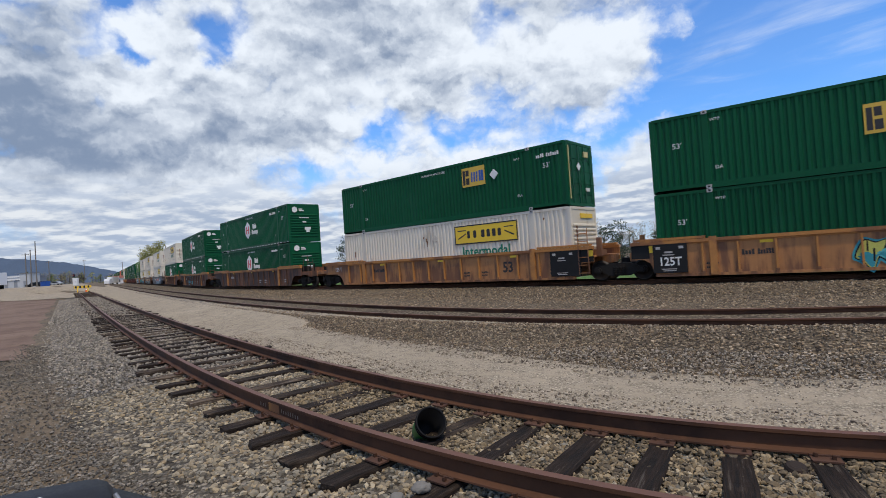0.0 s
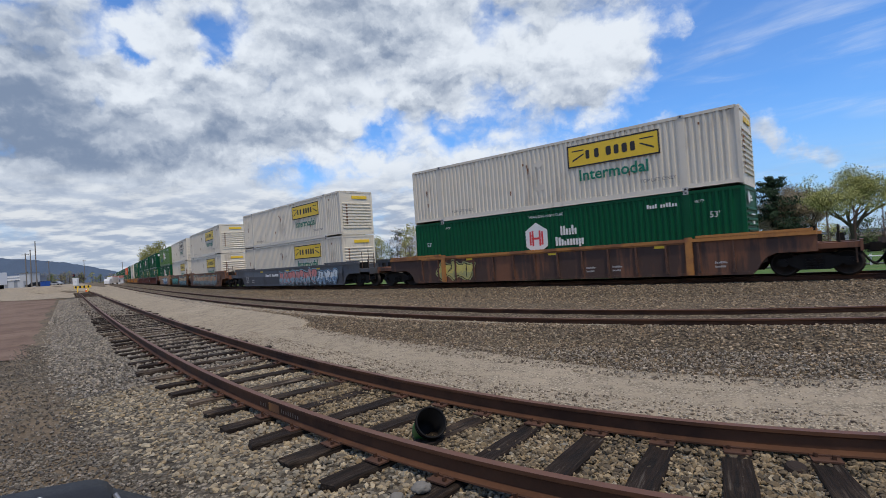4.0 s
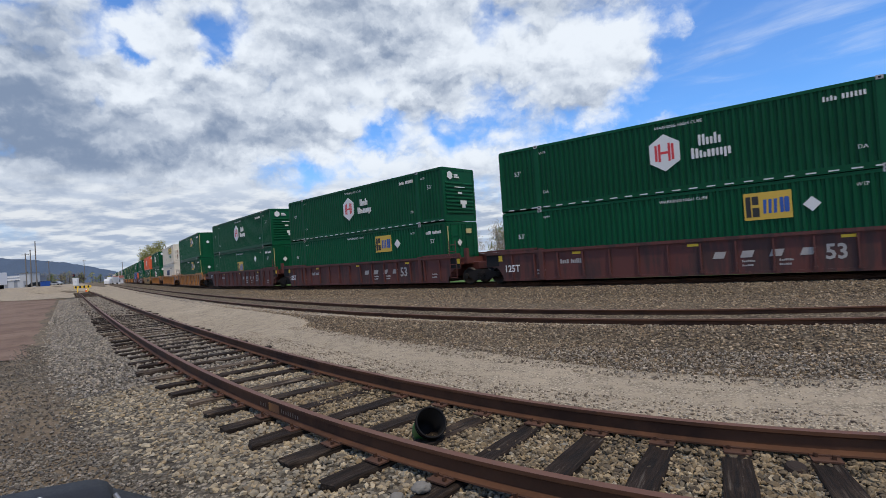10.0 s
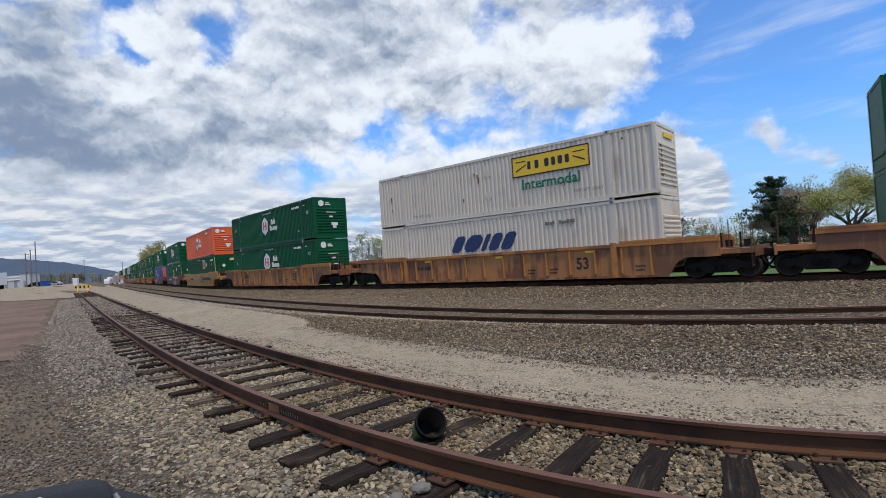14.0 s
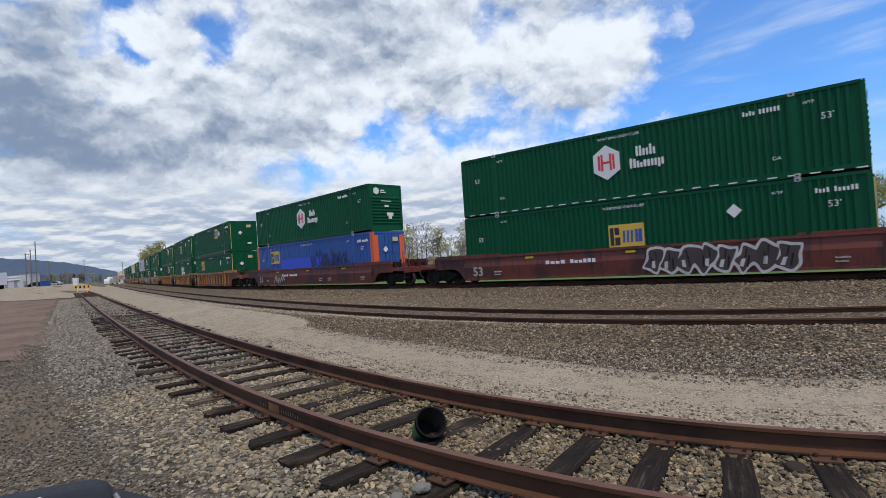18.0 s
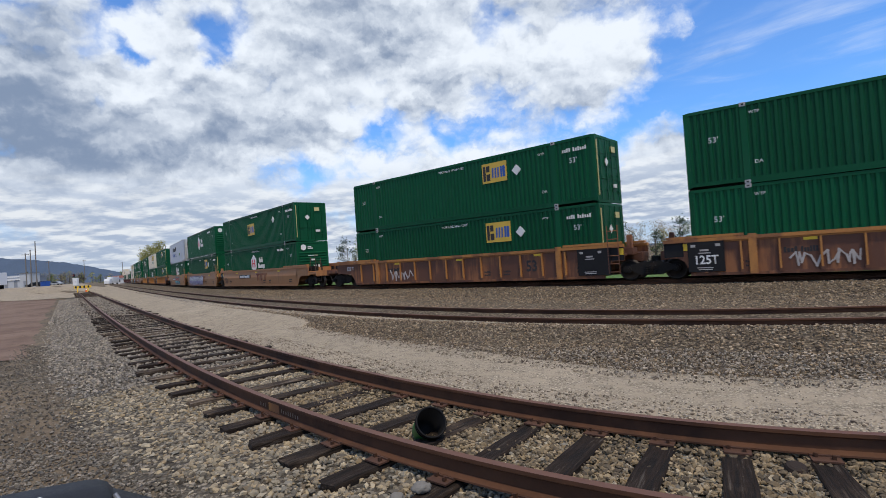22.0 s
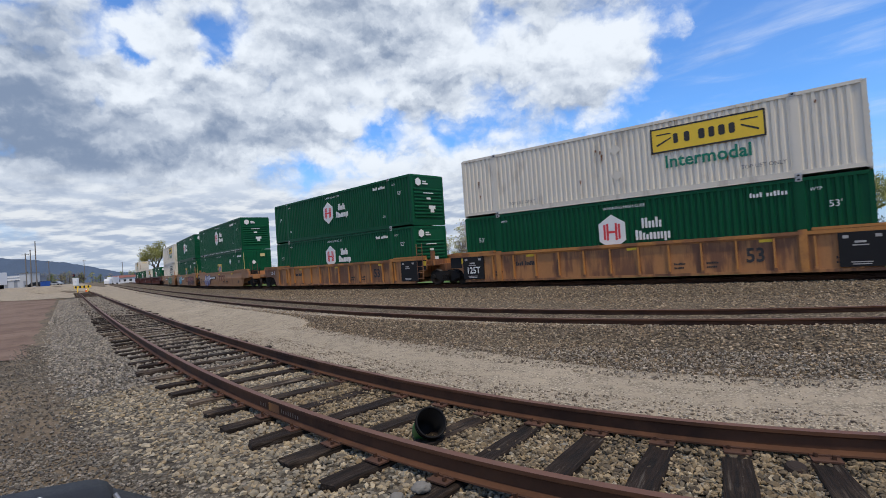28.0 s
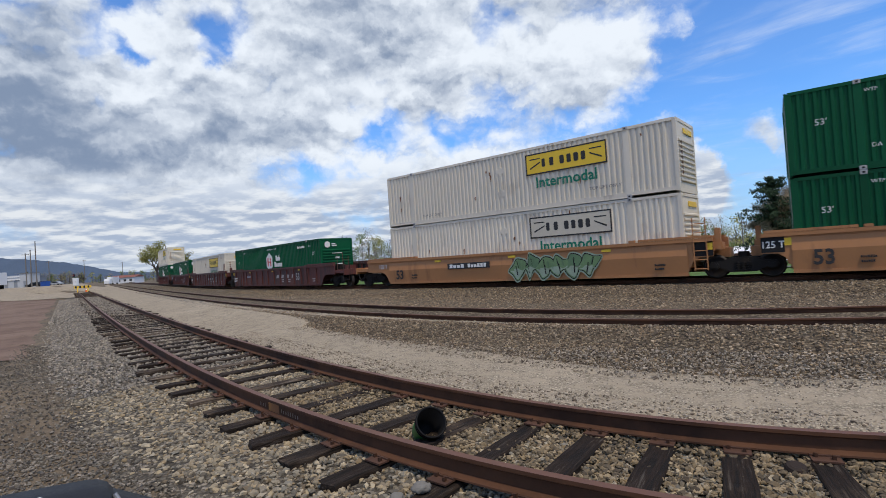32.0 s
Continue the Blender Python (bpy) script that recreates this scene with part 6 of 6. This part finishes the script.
def long_shed():
    t = thing("storage_shed", "long low grey metal storage building", "building", at=pose(*stand(-283.6, 68.3), 0, 0, FACE))
    part("wall", Solid().box(-13, 13, -5, 5, 0, 4.2, GREYWALL), t)
    part("roof", Solid().plate([(-13.4, 4.2), (13.4, 4.2), (13.4, 4.35), (-13.4, 4.35)], -5.5, 5.5, ROOF).add([(-13.4, -5.5, 4.35), (13.4, -5.5, 4.35), (13.4, 0, 5.4), (-13.4, 0, 5.4), (-13.4, 5.5, 4.35), (13.4, 5.5, 4.35)], [(0, 1, 2, 3), (3, 2, 5, 4), (0, 3, 4), (1, 5, 2)], ROOF), t)
    for i in range(6):
        part("loading_door", Solid().box(-11.5 + 4 * i, -9.1 + 4 * i, -5.06, -4.95, 0, 3.0, PALEWALL), t)
    part("sign_board", Solid().box(3.0, 12.0, -5.35, -5.1, 3.2, 5.0, CHALK), t, "long white sign board")


long_shed()


def office():
    t = thing("yard_office", "small pale flat-roofed yard office", "building", at=pose(*stand(-200.4, 53.8), 0, 0, FACE))
    part("wall", Solid().box(-1.6, 1.6, -2, 2, 0, 4.4, PALEWALL), t)
    part("roof", Solid().box(-1.75, 1.75, -2.15, 2.15, 4.4, 4.6, ROOF), t)
    part("door", Solid().box(-0.4, 0.5, -2.05, -1.95, 0, 2.1, GREYWALL), t)


office()


def trailer(x, y, turn, length=9.0):
    t = thing("box_trailer", "parked white box trailer on dark wheels", "trailer", at=pose(*stand(x, y), 0, 0, turn))
    part("box", Solid().box(-length / 2, length / 2, -1.3, 1.3, 1.1, 4.1, CHALK, 0.04), t)
    part("underframe", Solid().box(-length / 2 + 0.3, length / 2 - 0.3, -0.6, 0.6, 0.75, 1.1, BLACK), t)
    part("side_skirt", Solid().box(-length / 2 + 1, length / 2 - 1.6, -1.25, -1.2, 0.4, 1.1, BLACK), t)
    for wx in (length / 2 - 1.2, length / 2 - 2.4):
        for wy in (-1.05, 1.05):
            part("wheel", Solid().rod((wx, wy - 0.15, 0.5), (wx, wy + 0.15, 0.5), 0.5, BLACK, 14), t)
    for wy in (-0.8, 0.8):
        part("landing_leg", Solid().box(-length / 2 + 1.6, -length / 2 + 1.8, wy - 0.1, wy + 0.1, 0, 1.0, STEEL), t)


trailer(-160.8, 35.0, FACE + 4, 7.0)


def white_truck():
    t = thing("box_truck", "white truck with a short box standing by the crossing", "truck", at=pose(-246.3, 94.5, ground_z(-246.3, 94.5), 0, 0, FACE + 90))
    part("cab", Solid().plate([(-3.2, 0.6), (-3.2, 1.7), (-2.7, 2.7), (-1.2, 2.7), (-1.2, 0.6)], -1.15, 1.15, CHALK), t)
    part("windscreen", Solid().plate([(-3.16, 1.75), (-2.74, 2.6), (-2.7, 2.6), (-3.1, 1.75)], -1.0, 1.0, GLASS), t)
    part("box", Solid().box(-1.1, 3.4, -1.25, 1.25, 0.8, 3.4, CHALK, 0.04), t)
    for wx in (-2.3, 2.2):
        for wy in (-1.0, 1.0):
            part("wheel", Solid().rod((wx, wy - 0.14, 0.45), (wx, wy + 0.14, 0.45), 0.45, BLACK, 14), t)


white_truck()


def low_white_building():
    t = thing("roadside_building", "low white building with a reddish roof", "building", at=pose(*stand(-272, 108.5), 0, 0, FACE))
    part("wall", Solid().box(-3.2, 9, -4, 4, 0, 2.9, CHALK), t)
    part("roof", Solid().add([(-3.5, -4.4, 2.9), (9.3, -4.4, 2.9), (9.3, 0, 4.0), (-3.5, 0, 4.0), (-3.5, 4.4, 2.9), (9.3, 4.4, 2.9)], [(0, 1, 2, 3), (3, 2, 5, 4), (0, 3, 4), (1, 5, 2), (0, 4, 5, 1)], BRICK), t)
    for i in range(4):
        part("window", Solid().box(-1.8 + 2.8 * i, -0.6 + 2.8 * i, -4.05, -3.95, 1.0, 2.1, GLASS), t)


low_white_building()


def utility_pole(x, y, h, arms=1, label="grey wooden utility pole"):
    t = thing("utility_pole", label, "pole", "utility poles", at=pose(*stand(x, y), 0, 0, FACE))
    part("post", Solid().rod((0, 0, -0.1), (0, 0, h), 0.17, POLEWOOD, 8, 0.12), t)
    for i in range(arms):
        part("crossarm", Solid().box(-1.1, 1.1, -0.06, 0.06, h - 0.6 - 0.9 * i, h - 0.45 - 0.9 * i, POLEWOOD), t)
        for k in (-0.95, -0.35, 0.35, 0.95):
            part("insulator", Solid().rod((k, 0, h - 0.45 - 0.9 * i), (k, 0, h - 0.28 - 0.9 * i), 0.05, GREYWALL, 6), t)


for x, y, h, arms in ((-187.7, 49.6, 10.2, 1), (-174.1, 47.1, 10.3, 0), (-178.5, 49.5, 13.0, 0), (-262, 77, 10.5, 1), (-300, 103, 12, 1), (-318, 128, 12, 1), (-192, 92, 13.5, 0), (-12.8, 138.8, 10, 1), (-60, 141, 9.5, 1)):
    utility_pole(x, y, h, arms)


def skip():
    t = thing("waste_skip", "blue steel waste container on the yard", "skip", at=pose(-183.4, 52.8, ground_z(-183.4, 52.8) - 0.02, 0, 0, FACE + 50))
    blue = material("skip_blue_paint", (0.015, 0.07, 0.30), 0.5, vary=0.12, scale=1)
    part("body", Solid().plate([(-1.0, 0.0), (1.0, 0.0), (1.15, 1.5), (-1.15, 1.5)], -0.8, 0.8, blue), t)
    for k in (-0.7, 0.0, 0.7):
        part("rib", Solid().box(k - 0.05, k + 0.05, -0.88, -0.8, 0.05, 1.5, blue), t)
    part("lid", Solid().box(-1.2, 1.2, -0.85, 0.85, 1.5, 1.57, BLACK), t)


skip()


def parked_car(x, y, turn, mat, label):
    t = thing("parked_car", label, "car", "cars on the yard", at=pose(*stand(x, y), 0, 0, turn))
    part("body", Solid().plate([(-2.2, 0.35), (-2.25, 0.75), (-1.3, 0.9), (-0.7, 1.42), (0.9, 1.42), (1.6, 0.95), (2.2, 0.85), (2.2, 0.35)], -0.85, 0.85, mat), t)
    part("side_glass", Solid().plate([(-1.05, 0.95), (-0.62, 1.36), (0.82, 1.36), (1.3, 0.98)], -0.86, 0.86, GLASS), t)
    for wx in (-1.4, 1.35):
        for wy in (-0.78, 0.78):
            part("wheel", Solid().rod((wx, wy - 0.1, 0.32), (wx, wy + 0.1, 0.32), 0.32, BLACK, 14), t)


parked_car(-229.8, 69.5, FACE, material("silver_car_paint", (0.35, 0.36, 0.38), 0.3, metal=0.4, vary=0.04, scale=1), "silver car parked on the yard")
parked_car(-189.0, 52.0, FACE + 60, BLACK, "black car parked beside the skip")


def signal_cabinet():
    t = thing("signal_cabinet", "white trackside signal cabinet", "cabinet", at=pose(-150.3, 49.6, ground_z(-150.3, 49.6), 0, 0, FACE))
    part("body", Solid().box(-0.55, 0.55, -0.4, 0.4, 0.15, 1.95, CHALK, 0.03), t)
    part("plinth", Solid().box(-0.6, 0.6, -0.45, 0.45, -0.1, 0.15, PALEWALL), t)
    part("door_handle", Solid().box(0.3, 0.36, -0.46, -0.4, 0.9, 1.15, STEEL), t)
    s = thing("dwarf_signal", "black signal head on a short post", "signal", at=pose(-149.6, 49.3, ground_z(-149.6, 49.3), 0, 0, FACE))
    part("post", Solid().rod((-0.6, 0.5, -0.1), (-0.6, 0.5, 2.3), 0.06, STEEL, 8), s)
    part("head", Solid().box(-0.8, -0.4, 0.35, 0.6, 2.25, 2.95, BLACK, 0.03), s)
    part("lamp", Solid().rod((-0.6, 0.34, 2.7), (-0.6, 0.3, 2.7), 0.09, REDMARK, 12), s)


signal_cabinet()


def buffer():
    x, y, h = siding(-109)
    t = thing("track_bumper", "yellow steel bumping post at the siding's end", "bumper", at=Matrix.Translation((x, y, SIDING_Z - 0.19)) @ Matrix.Rotation(h, 4, "Z"))
    part("beam", Solid().box(-0.25, 0.15, -1.25, 1.25, 0.75, 1.15, YELLOW, 0.03), t)
    for k in (-0.755, 0.755):
        part("leg", Solid().plate([(-0.9, 0.0), (-0.6, 0.0), (0.0, 0.8), (0.15, 0.0), (0.3, 0.0), (0.1, 1.1), (-0.1, 1.1)], k - 0.08, k + 0.08, YELLOW), t)
    for k in range(4):
        part("stripe", Solid().box(0.145, 0.16, -1.1 + 0.6 * k, -0.85 + 0.6 * k, 0.76, 1.14, BLACK), t)
    c = thing("traffic_cone", "orange traffic cone with a white band", "cone", at=pose(x - 6, y + 2.6, ground_z(x - 6, y + 2.6)))
    cone = material("cone_orange", (0.75, 0.14, 0.02), 0.5, vary=0.05, scale=3)
    part("cone_body", Solid().rod((0, 0, 0.03), (0, 0, 0.9), 0.2, cone, 14, 0.03), c)
    part("foot", Solid().box(-0.24, 0.24, -0.24, 0.24, 0, 0.04, cone), c)
    part("band", Solid().rod((0, 0, 0.45), (0, 0, 0.62), 0.122, CHALK, 14, 0.09), c)


buffer()

# ---- beyond the main line ----
def brick_house():
    t = thing("brick_house", "brick house with a white roof beyond the field", "house", at=pose(-8.1, 136.0, ground_z(-8.1, 136), 0, 0, 6))
    part("wall", Solid().box(-6.5, 6.5, -4, 4, -0.2, 2.5, BRICK), t)
    part("roof", Solid().add([(-7, -4.6, 2.45), (7, -4.6, 2.45), (7, 0, 3.9), (-7, 0, 3.9), (-7, 4.6, 2.45), (7, 4.6, 2.45)], [(0, 1, 2, 3), (3, 2, 5, 4), (0, 4, 5, 1), (0, 3, 4), (1, 5, 2)], CHALK), t)
    part("gable", Solid().add([(0.5, -4.9, 2.4), (5.5, -4.9, 2.4), (3.0, -4.9, 3.9), (0.5, -1, 2.4), (5.5, -1, 2.4), (3.0, -1, 3.9)], [(0, 1, 2), (0, 2, 5, 3), (1, 4, 5, 2)], BRICK), t)
    for k in (-5, -2.6, 1.8, 4.2):
        w = part("window", Solid().box(k - 0.55, k + 0.55, -4.06, -3.98, 0.9, 2.0, CHALK), t)
        part("pane", Solid().box(k - 0.47, k + 0.47, -4.08, -4.05, 0.98, 1.92, GLASS), w)
    part("door", Solid().box(-0.6, 0.35, -4.06, -3.98, 0.0, 2.05, CHALK), t)


brick_house()


def hill_house():
    t = thing("hill_house", "pale two-gabled house among trees on a rise", "house", at=pose(11.4, 332, -4.6, 0, 0, 4))
    part("wall", Solid().box(-4.2, 4.2, -4, 4, 0, 7.2, PALEWALL), t)
    part("roof", Solid().add([(-4.6, -4.6, 7.1), (4.6, -4.6, 7.1), (4.6, 0, 9.0), (-4.6, 0, 9.0), (-4.6, 4.6, 7.1), (4.6, 4.6, 7.1)], [(0, 1, 2, 3), (3, 2, 5, 4), (0, 3, 4), (1, 5, 2)], ROOF), t)
    for k in (-2.1, 2.1):
        part("dormer", Solid().add([(k - 1.6, -4.8, 7.2), (k + 1.6, -4.8, 7.2), (k, -4.8, 9.3), (k - 1.6, -1, 7.2), (k + 1.6, -1, 7.2), (k, -1, 9.3)], [(0, 1, 2), (0, 2, 5, 3), (1, 4, 5, 2)], CHALK), t)
        part("window", Solid().box(k - 0.5, k + 0.5, -4.9, -4.78, 7.4, 8.3, GLASS), t)
    for i in range(3):
        part("window", Solid().box(-3.3 + 2.7 * i, -2.1 + 2.7 * i, -4.06, -3.98, 4.2, 5.8, GLASS), t)


hill_house()


def back_road():
    ys = [beside(main_line, s, o) for s in np.arange(-60, 120, 6) for o in (26.0, 31.0)]
    n = len(ys) // 2
    me = bpy.data.meshes.new("back_road")
    me.from_pydata([(x, y, ground_z(x, y) + 0.13) for x, y in ys], [], [(2 * i, 2 * i + 2, 2 * i + 3, 2 * i + 1) for i in range(n - 1)])
    me.materials.append(ground_mix("grey_asphalt", [(0.10, 0.10, 0.105), (0.13, 0.13, 0.135), (0.16, 0.16, 0.16), (0.14, 0.14, 0.145)], 30.0, bump=0.003))
    tagged(new("back_road", me), "grey asphalt road beyond the grass strip", "road", kind="structure")
    t = thing("guard_fence", "low white rail fence along the back road", "fence")
    for s in np.arange(-40, 60, 4.0):
        x, y = beside(main_line, s, 24.5)
        part("post", Solid().box(-0.06, 0.06, -0.06, 0.06, -0.2, 0.85, CHALK), t, at=Matrix.Translation((x, y, ground_z(x, y))))
    so = Solid()
    for s in np.arange(-40, 56, 4.0):
        p, q = beside(main_line, s, 24.42), beside(main_line, s + 4, 24.42)
        so.rod((*p, ground_z(*p) + 0.7), (*q, ground_z(*q) + 0.7), 0.05, CHALK, 6)
    part("fence_rail", so, t)


back_road()

# ---- small things by the siding ----
def bucket():
    t = thing("bucket", "black plastic bucket with a green band, tipped over between the rails", "bucket", at=Matrix.Translation((-3.169, 3.953, -0.205)) @ Matrix.Rotation(radians(58), 4, "Z") @ Matrix.Rotation(radians(56), 4, "X") @ Matrix.Translation((0, 0, -0.2)))
    black = material("black_bucket_plastic", (0.0035, 0.0035, 0.004), 0.6, vary=0.15, scale=6, spec=0.15)
    green = material("green_bucket_plastic", (0.02, 0.16, 0.035), 0.4, vary=0.1, scale=6)
    so = Solid().lathe([(0.0, 0.0), (0.118, 0.0), (0.124, 0.012), (0.143, 0.30), (0.139, 0.30), (0.118, 0.02), (0.0, 0.016)], black, 36, "z")
    part("shell", so, t, smooth=True)
    part("rim", Solid().lathe([(0.141, 0.272), (0.156, 0.274), (0.158, 0.30), (0.150, 0.306), (0.138, 0.304), (0.136, 0.290)], black, 36, "z"), t, smooth=True)
    part("ring", Solid().lathe([(0.138, 0.225), (0.150, 0.227), (0.150, 0.236), (0.139, 0.238)], black, 36, "z"), t, smooth=True)
    part("band", Solid().lathe([(0.1265, 0.02), (0.1385, 0.20)], green, 36, "z"), t, "green printed band", smooth=True)


bucket()


def rock(label, at, size, mat, seed):
    rng = random.Random(seed)
    bm = bmesh.new()
    bmesh.ops.create_icosphere(bm, subdivisions=3, radius=1.0)
    for v in bm.verts:
        v.co *= 1 + 0.22 * noise.noise(v.co * 1.6 + Vector((seed, 0, 0))) + 0.06 * noise.noise(v.co * 5)
        v.co = Vector((v.co.x * size[0], v.co.y * size[1], v.co.z * size[2]))
    me = bpy.data.meshes.new("rock")
    bm.to_mesh(me)
    bm.free()
    me.materials.append(mat)
    thing("rock", label, "stone", at=pose(*at, 0, 0, rng.uniform(0, 180)), what=me)


PALESTONE = material("pale_grey_rock", (0.15, 0.142, 0.128), 0.9, vary=0.15, scale=8, bump=0.004, bump_scale=40)
rock("large pale grey rock on a tie end", (-2.499, 2.978, -0.285), (0.075, 0.06, 0.04), PALESTONE, 4)
rock("tan rock beside the rail", (-2.626, 2.838, -0.335), (0.065, 0.05, 0.045), PALESTONE, 9)


def stub():
    t = Solid().lathe([(0.0, 0.06), (0.045, 0.062), (0.066, 0.055), (0.075, 0.035), (0.078, -0.1), (0.0, -0.1)], material("dark_rusted_scrap", (0.022, 0.014, 0.010), 0.85, vary=0.3, scale=9, dirt=(0.05, 0.022, 0.012), dirt_amount=0.4, bump=0.004, bump_scale=30), 22, "z")
    thing("rusty_drum_stub", "dark rusty round stub between the rails", "scrap", at=pose(-0.20, 4.65, -0.36, 12, 6, 0), what=t)


stub()


def litter():
    so = Solid()
    pale = material("pale_blue_plastic", (0.38, 0.55, 0.68), 0.4, vary=0.12, scale=10)
    so.add([(-0.09, -0.03, 0), (0.02, -0.06, 0.05), (0.10, 0.0, 0.02), (0.05, 0.06, 0.10), (-0.06, 0.05, 0.07), (0.0, 0.0, 0.13)], [(0, 1, 5), (1, 2, 5), (2, 3, 5), (3, 4, 5), (4, 0, 5), (0, 4, 3, 2, 1)], pale)
    thing("plastic_bag", "crumpled pale blue plastic litter on the gravel", "litter", at=pose(-9.6, 9.97, -0.36), what=so)
    twig = Solid()
    pts = [Vector(p) for p in ((0, 0, 0.02), (0.5, 0.12, 0.07), (1.0, 0.1, 0.05), (1.4, 0.3, 0.03))]
    for p, q in zip(pts, pts[1:]):
        twig.rod(p, q, 0.02, BARK, 5)
    twig.rod(pts[1], pts[1] + Vector((0.3, 0.35, 0.05)), 0.014, BARK, 5)
    thing("branch", "dry fallen branch beside the siding", "branch", at=pose(-17.35, 6.26, -0.42, 0, 0, 30), what=twig)


litter()


DUSTY = material("worn_chalk", (0.22, 0.18, 0.15), 0.9, vary=0.3, scale=20)


def rail_mark():
    s = -5.2
    x, y, h = siding(s)
    m = Matrix.Translation((x, y, SIDING_Z)) @ Matrix.Rotation(h, 4, "Z")
    t = part("painted_patch", Solid().box(-0.14, 0.14, -0.770, -0.764, -0.142, -0.046, CHORD["TAN"]), siding_track, "yellow paint patch on the rail web")
    t.matrix_basis = m
    so = Solid()
    bars(so, DUSTY, -0.40, -0.12, 0.2, 0.045, 4, 0.86, y=-0.765), bars(so, DUSTY, 0.20, -0.12, 0.46, 0.045, 8, 0.88, y=-0.765)
    w = part("chalk_marking", so, siding_track, "white chalk strokes on the rail web")
    w.matrix_basis = m


rail_mark()


def loft(so, rings, mat):
    """Skins a row of equal closed rings and caps both ends."""
    n = len(rings[0])
    v = [p for ring in rings for p in ring]
    f = [(k * n + i, k * n + (i + 1) % n, (k + 1) * n + (i + 1) % n, (k + 1) * n + i) for k in range(len(rings) - 1) for i in range(n)]
    return so.add(v, f + [tuple(range(n - 1, -1, -1)), tuple(range(len(v) - n, len(v)))], mat)


def case():
    """A soft dark bag on the gravel: a sloping rounded lid, a lower pocket on one side, a zip pull and a pale spot
    painted as a reflection.
    """
    dark = material("dark_grey_bag_cloth", (0.011, 0.012, 0.015), 0.6, vary=0.2, scale=5, bump=0.0006, bump_scale=200)
    t = thing("equipment_bag", "dark blue-grey cloth equipment bag standing on the gravel", "bag", at=pose(-2.249, 0.683, -0.43, 0, 0, 73.11))
    top = [(-0.62, 1.10), (-0.40, 1.145), (-0.19, 1.152), (-0.07, 1.142), (0.05, 1.131), (0.092, 1.122), (0.120, 1.104), (0.145, 1.06), (0.165, 1.015), (0.21, 0.80)]
    rings = []
    for y, k in ((-0.30, -0.20), (-0.27, -0.09), (-0.20, -0.03), (-0.10, -0.005), (0.0, 0.0), (0.03, -0.03), (0.05, -0.12)):
        rings.append([(x + (0.3 * k if x > 0 else 0.0), y, z + k) for x, z in top] + [(0.22, y, 0.0), (-0.62, y, 0.0)])
    part("body", loft(Solid(), rings, dark), t, smooth=True)
    pocket = []
    for y, k in ((-0.22, -0.12), (-0.18, -0.03), (-0.08, -0.005), (0.0, 0.0), (0.03, -0.06)):
        pocket.append([(0.10, y, 1.085 + k), (0.137, y, 1.076 + k), (0.20, y, 1.035 + k), (0.266, y, 0.995 + k), (0.324, y, 0.955 + k), (0.36, y, 0.88 + k), (0.37, y, 0.0), (0.10, y, 0.0)])
    part("side_pocket", loft(Solid(), pocket, dark), t, smooth=True)
    part("zip_pull", Solid().rod((0.135, -0.10, 1.085), (0.155, -0.12, 1.045), 0.009, material("dull_grey_metal", (0.30, 0.30, 0.31), 0.4, metal=0.6, vary=0.1, scale=8), 8), t, "dull metal zip pull")
    # white block in place of a small bright reflection on the lid
    part("label_tag", Solid().box(-0.10, -0.07, -0.14, -0.11, 1.12, 1.148, MARK, 0.003), t, "small pale spot for a bright reflection")


case()


# ---- what moves ----
def motions():
    """The train runs at a steady speed along the main line."""
    for ob, back, z in MOVERS:
        rows = []
        for t in range(0, 33):
            s = back + S0 + SPEED * t
            a, b = main_line(s - 6.5), main_line(s + 6.5)
            turn = math.atan2(b[1] - a[1], b[0] - a[0])
            rows.append((float(t), Matrix.Translation(((a[0] + b[0]) / 2, (a[1] + b[1]) / 2, z)) @ Matrix.Rotation(turn, 4, "Z")))
        walk(ob, rows)


motions()
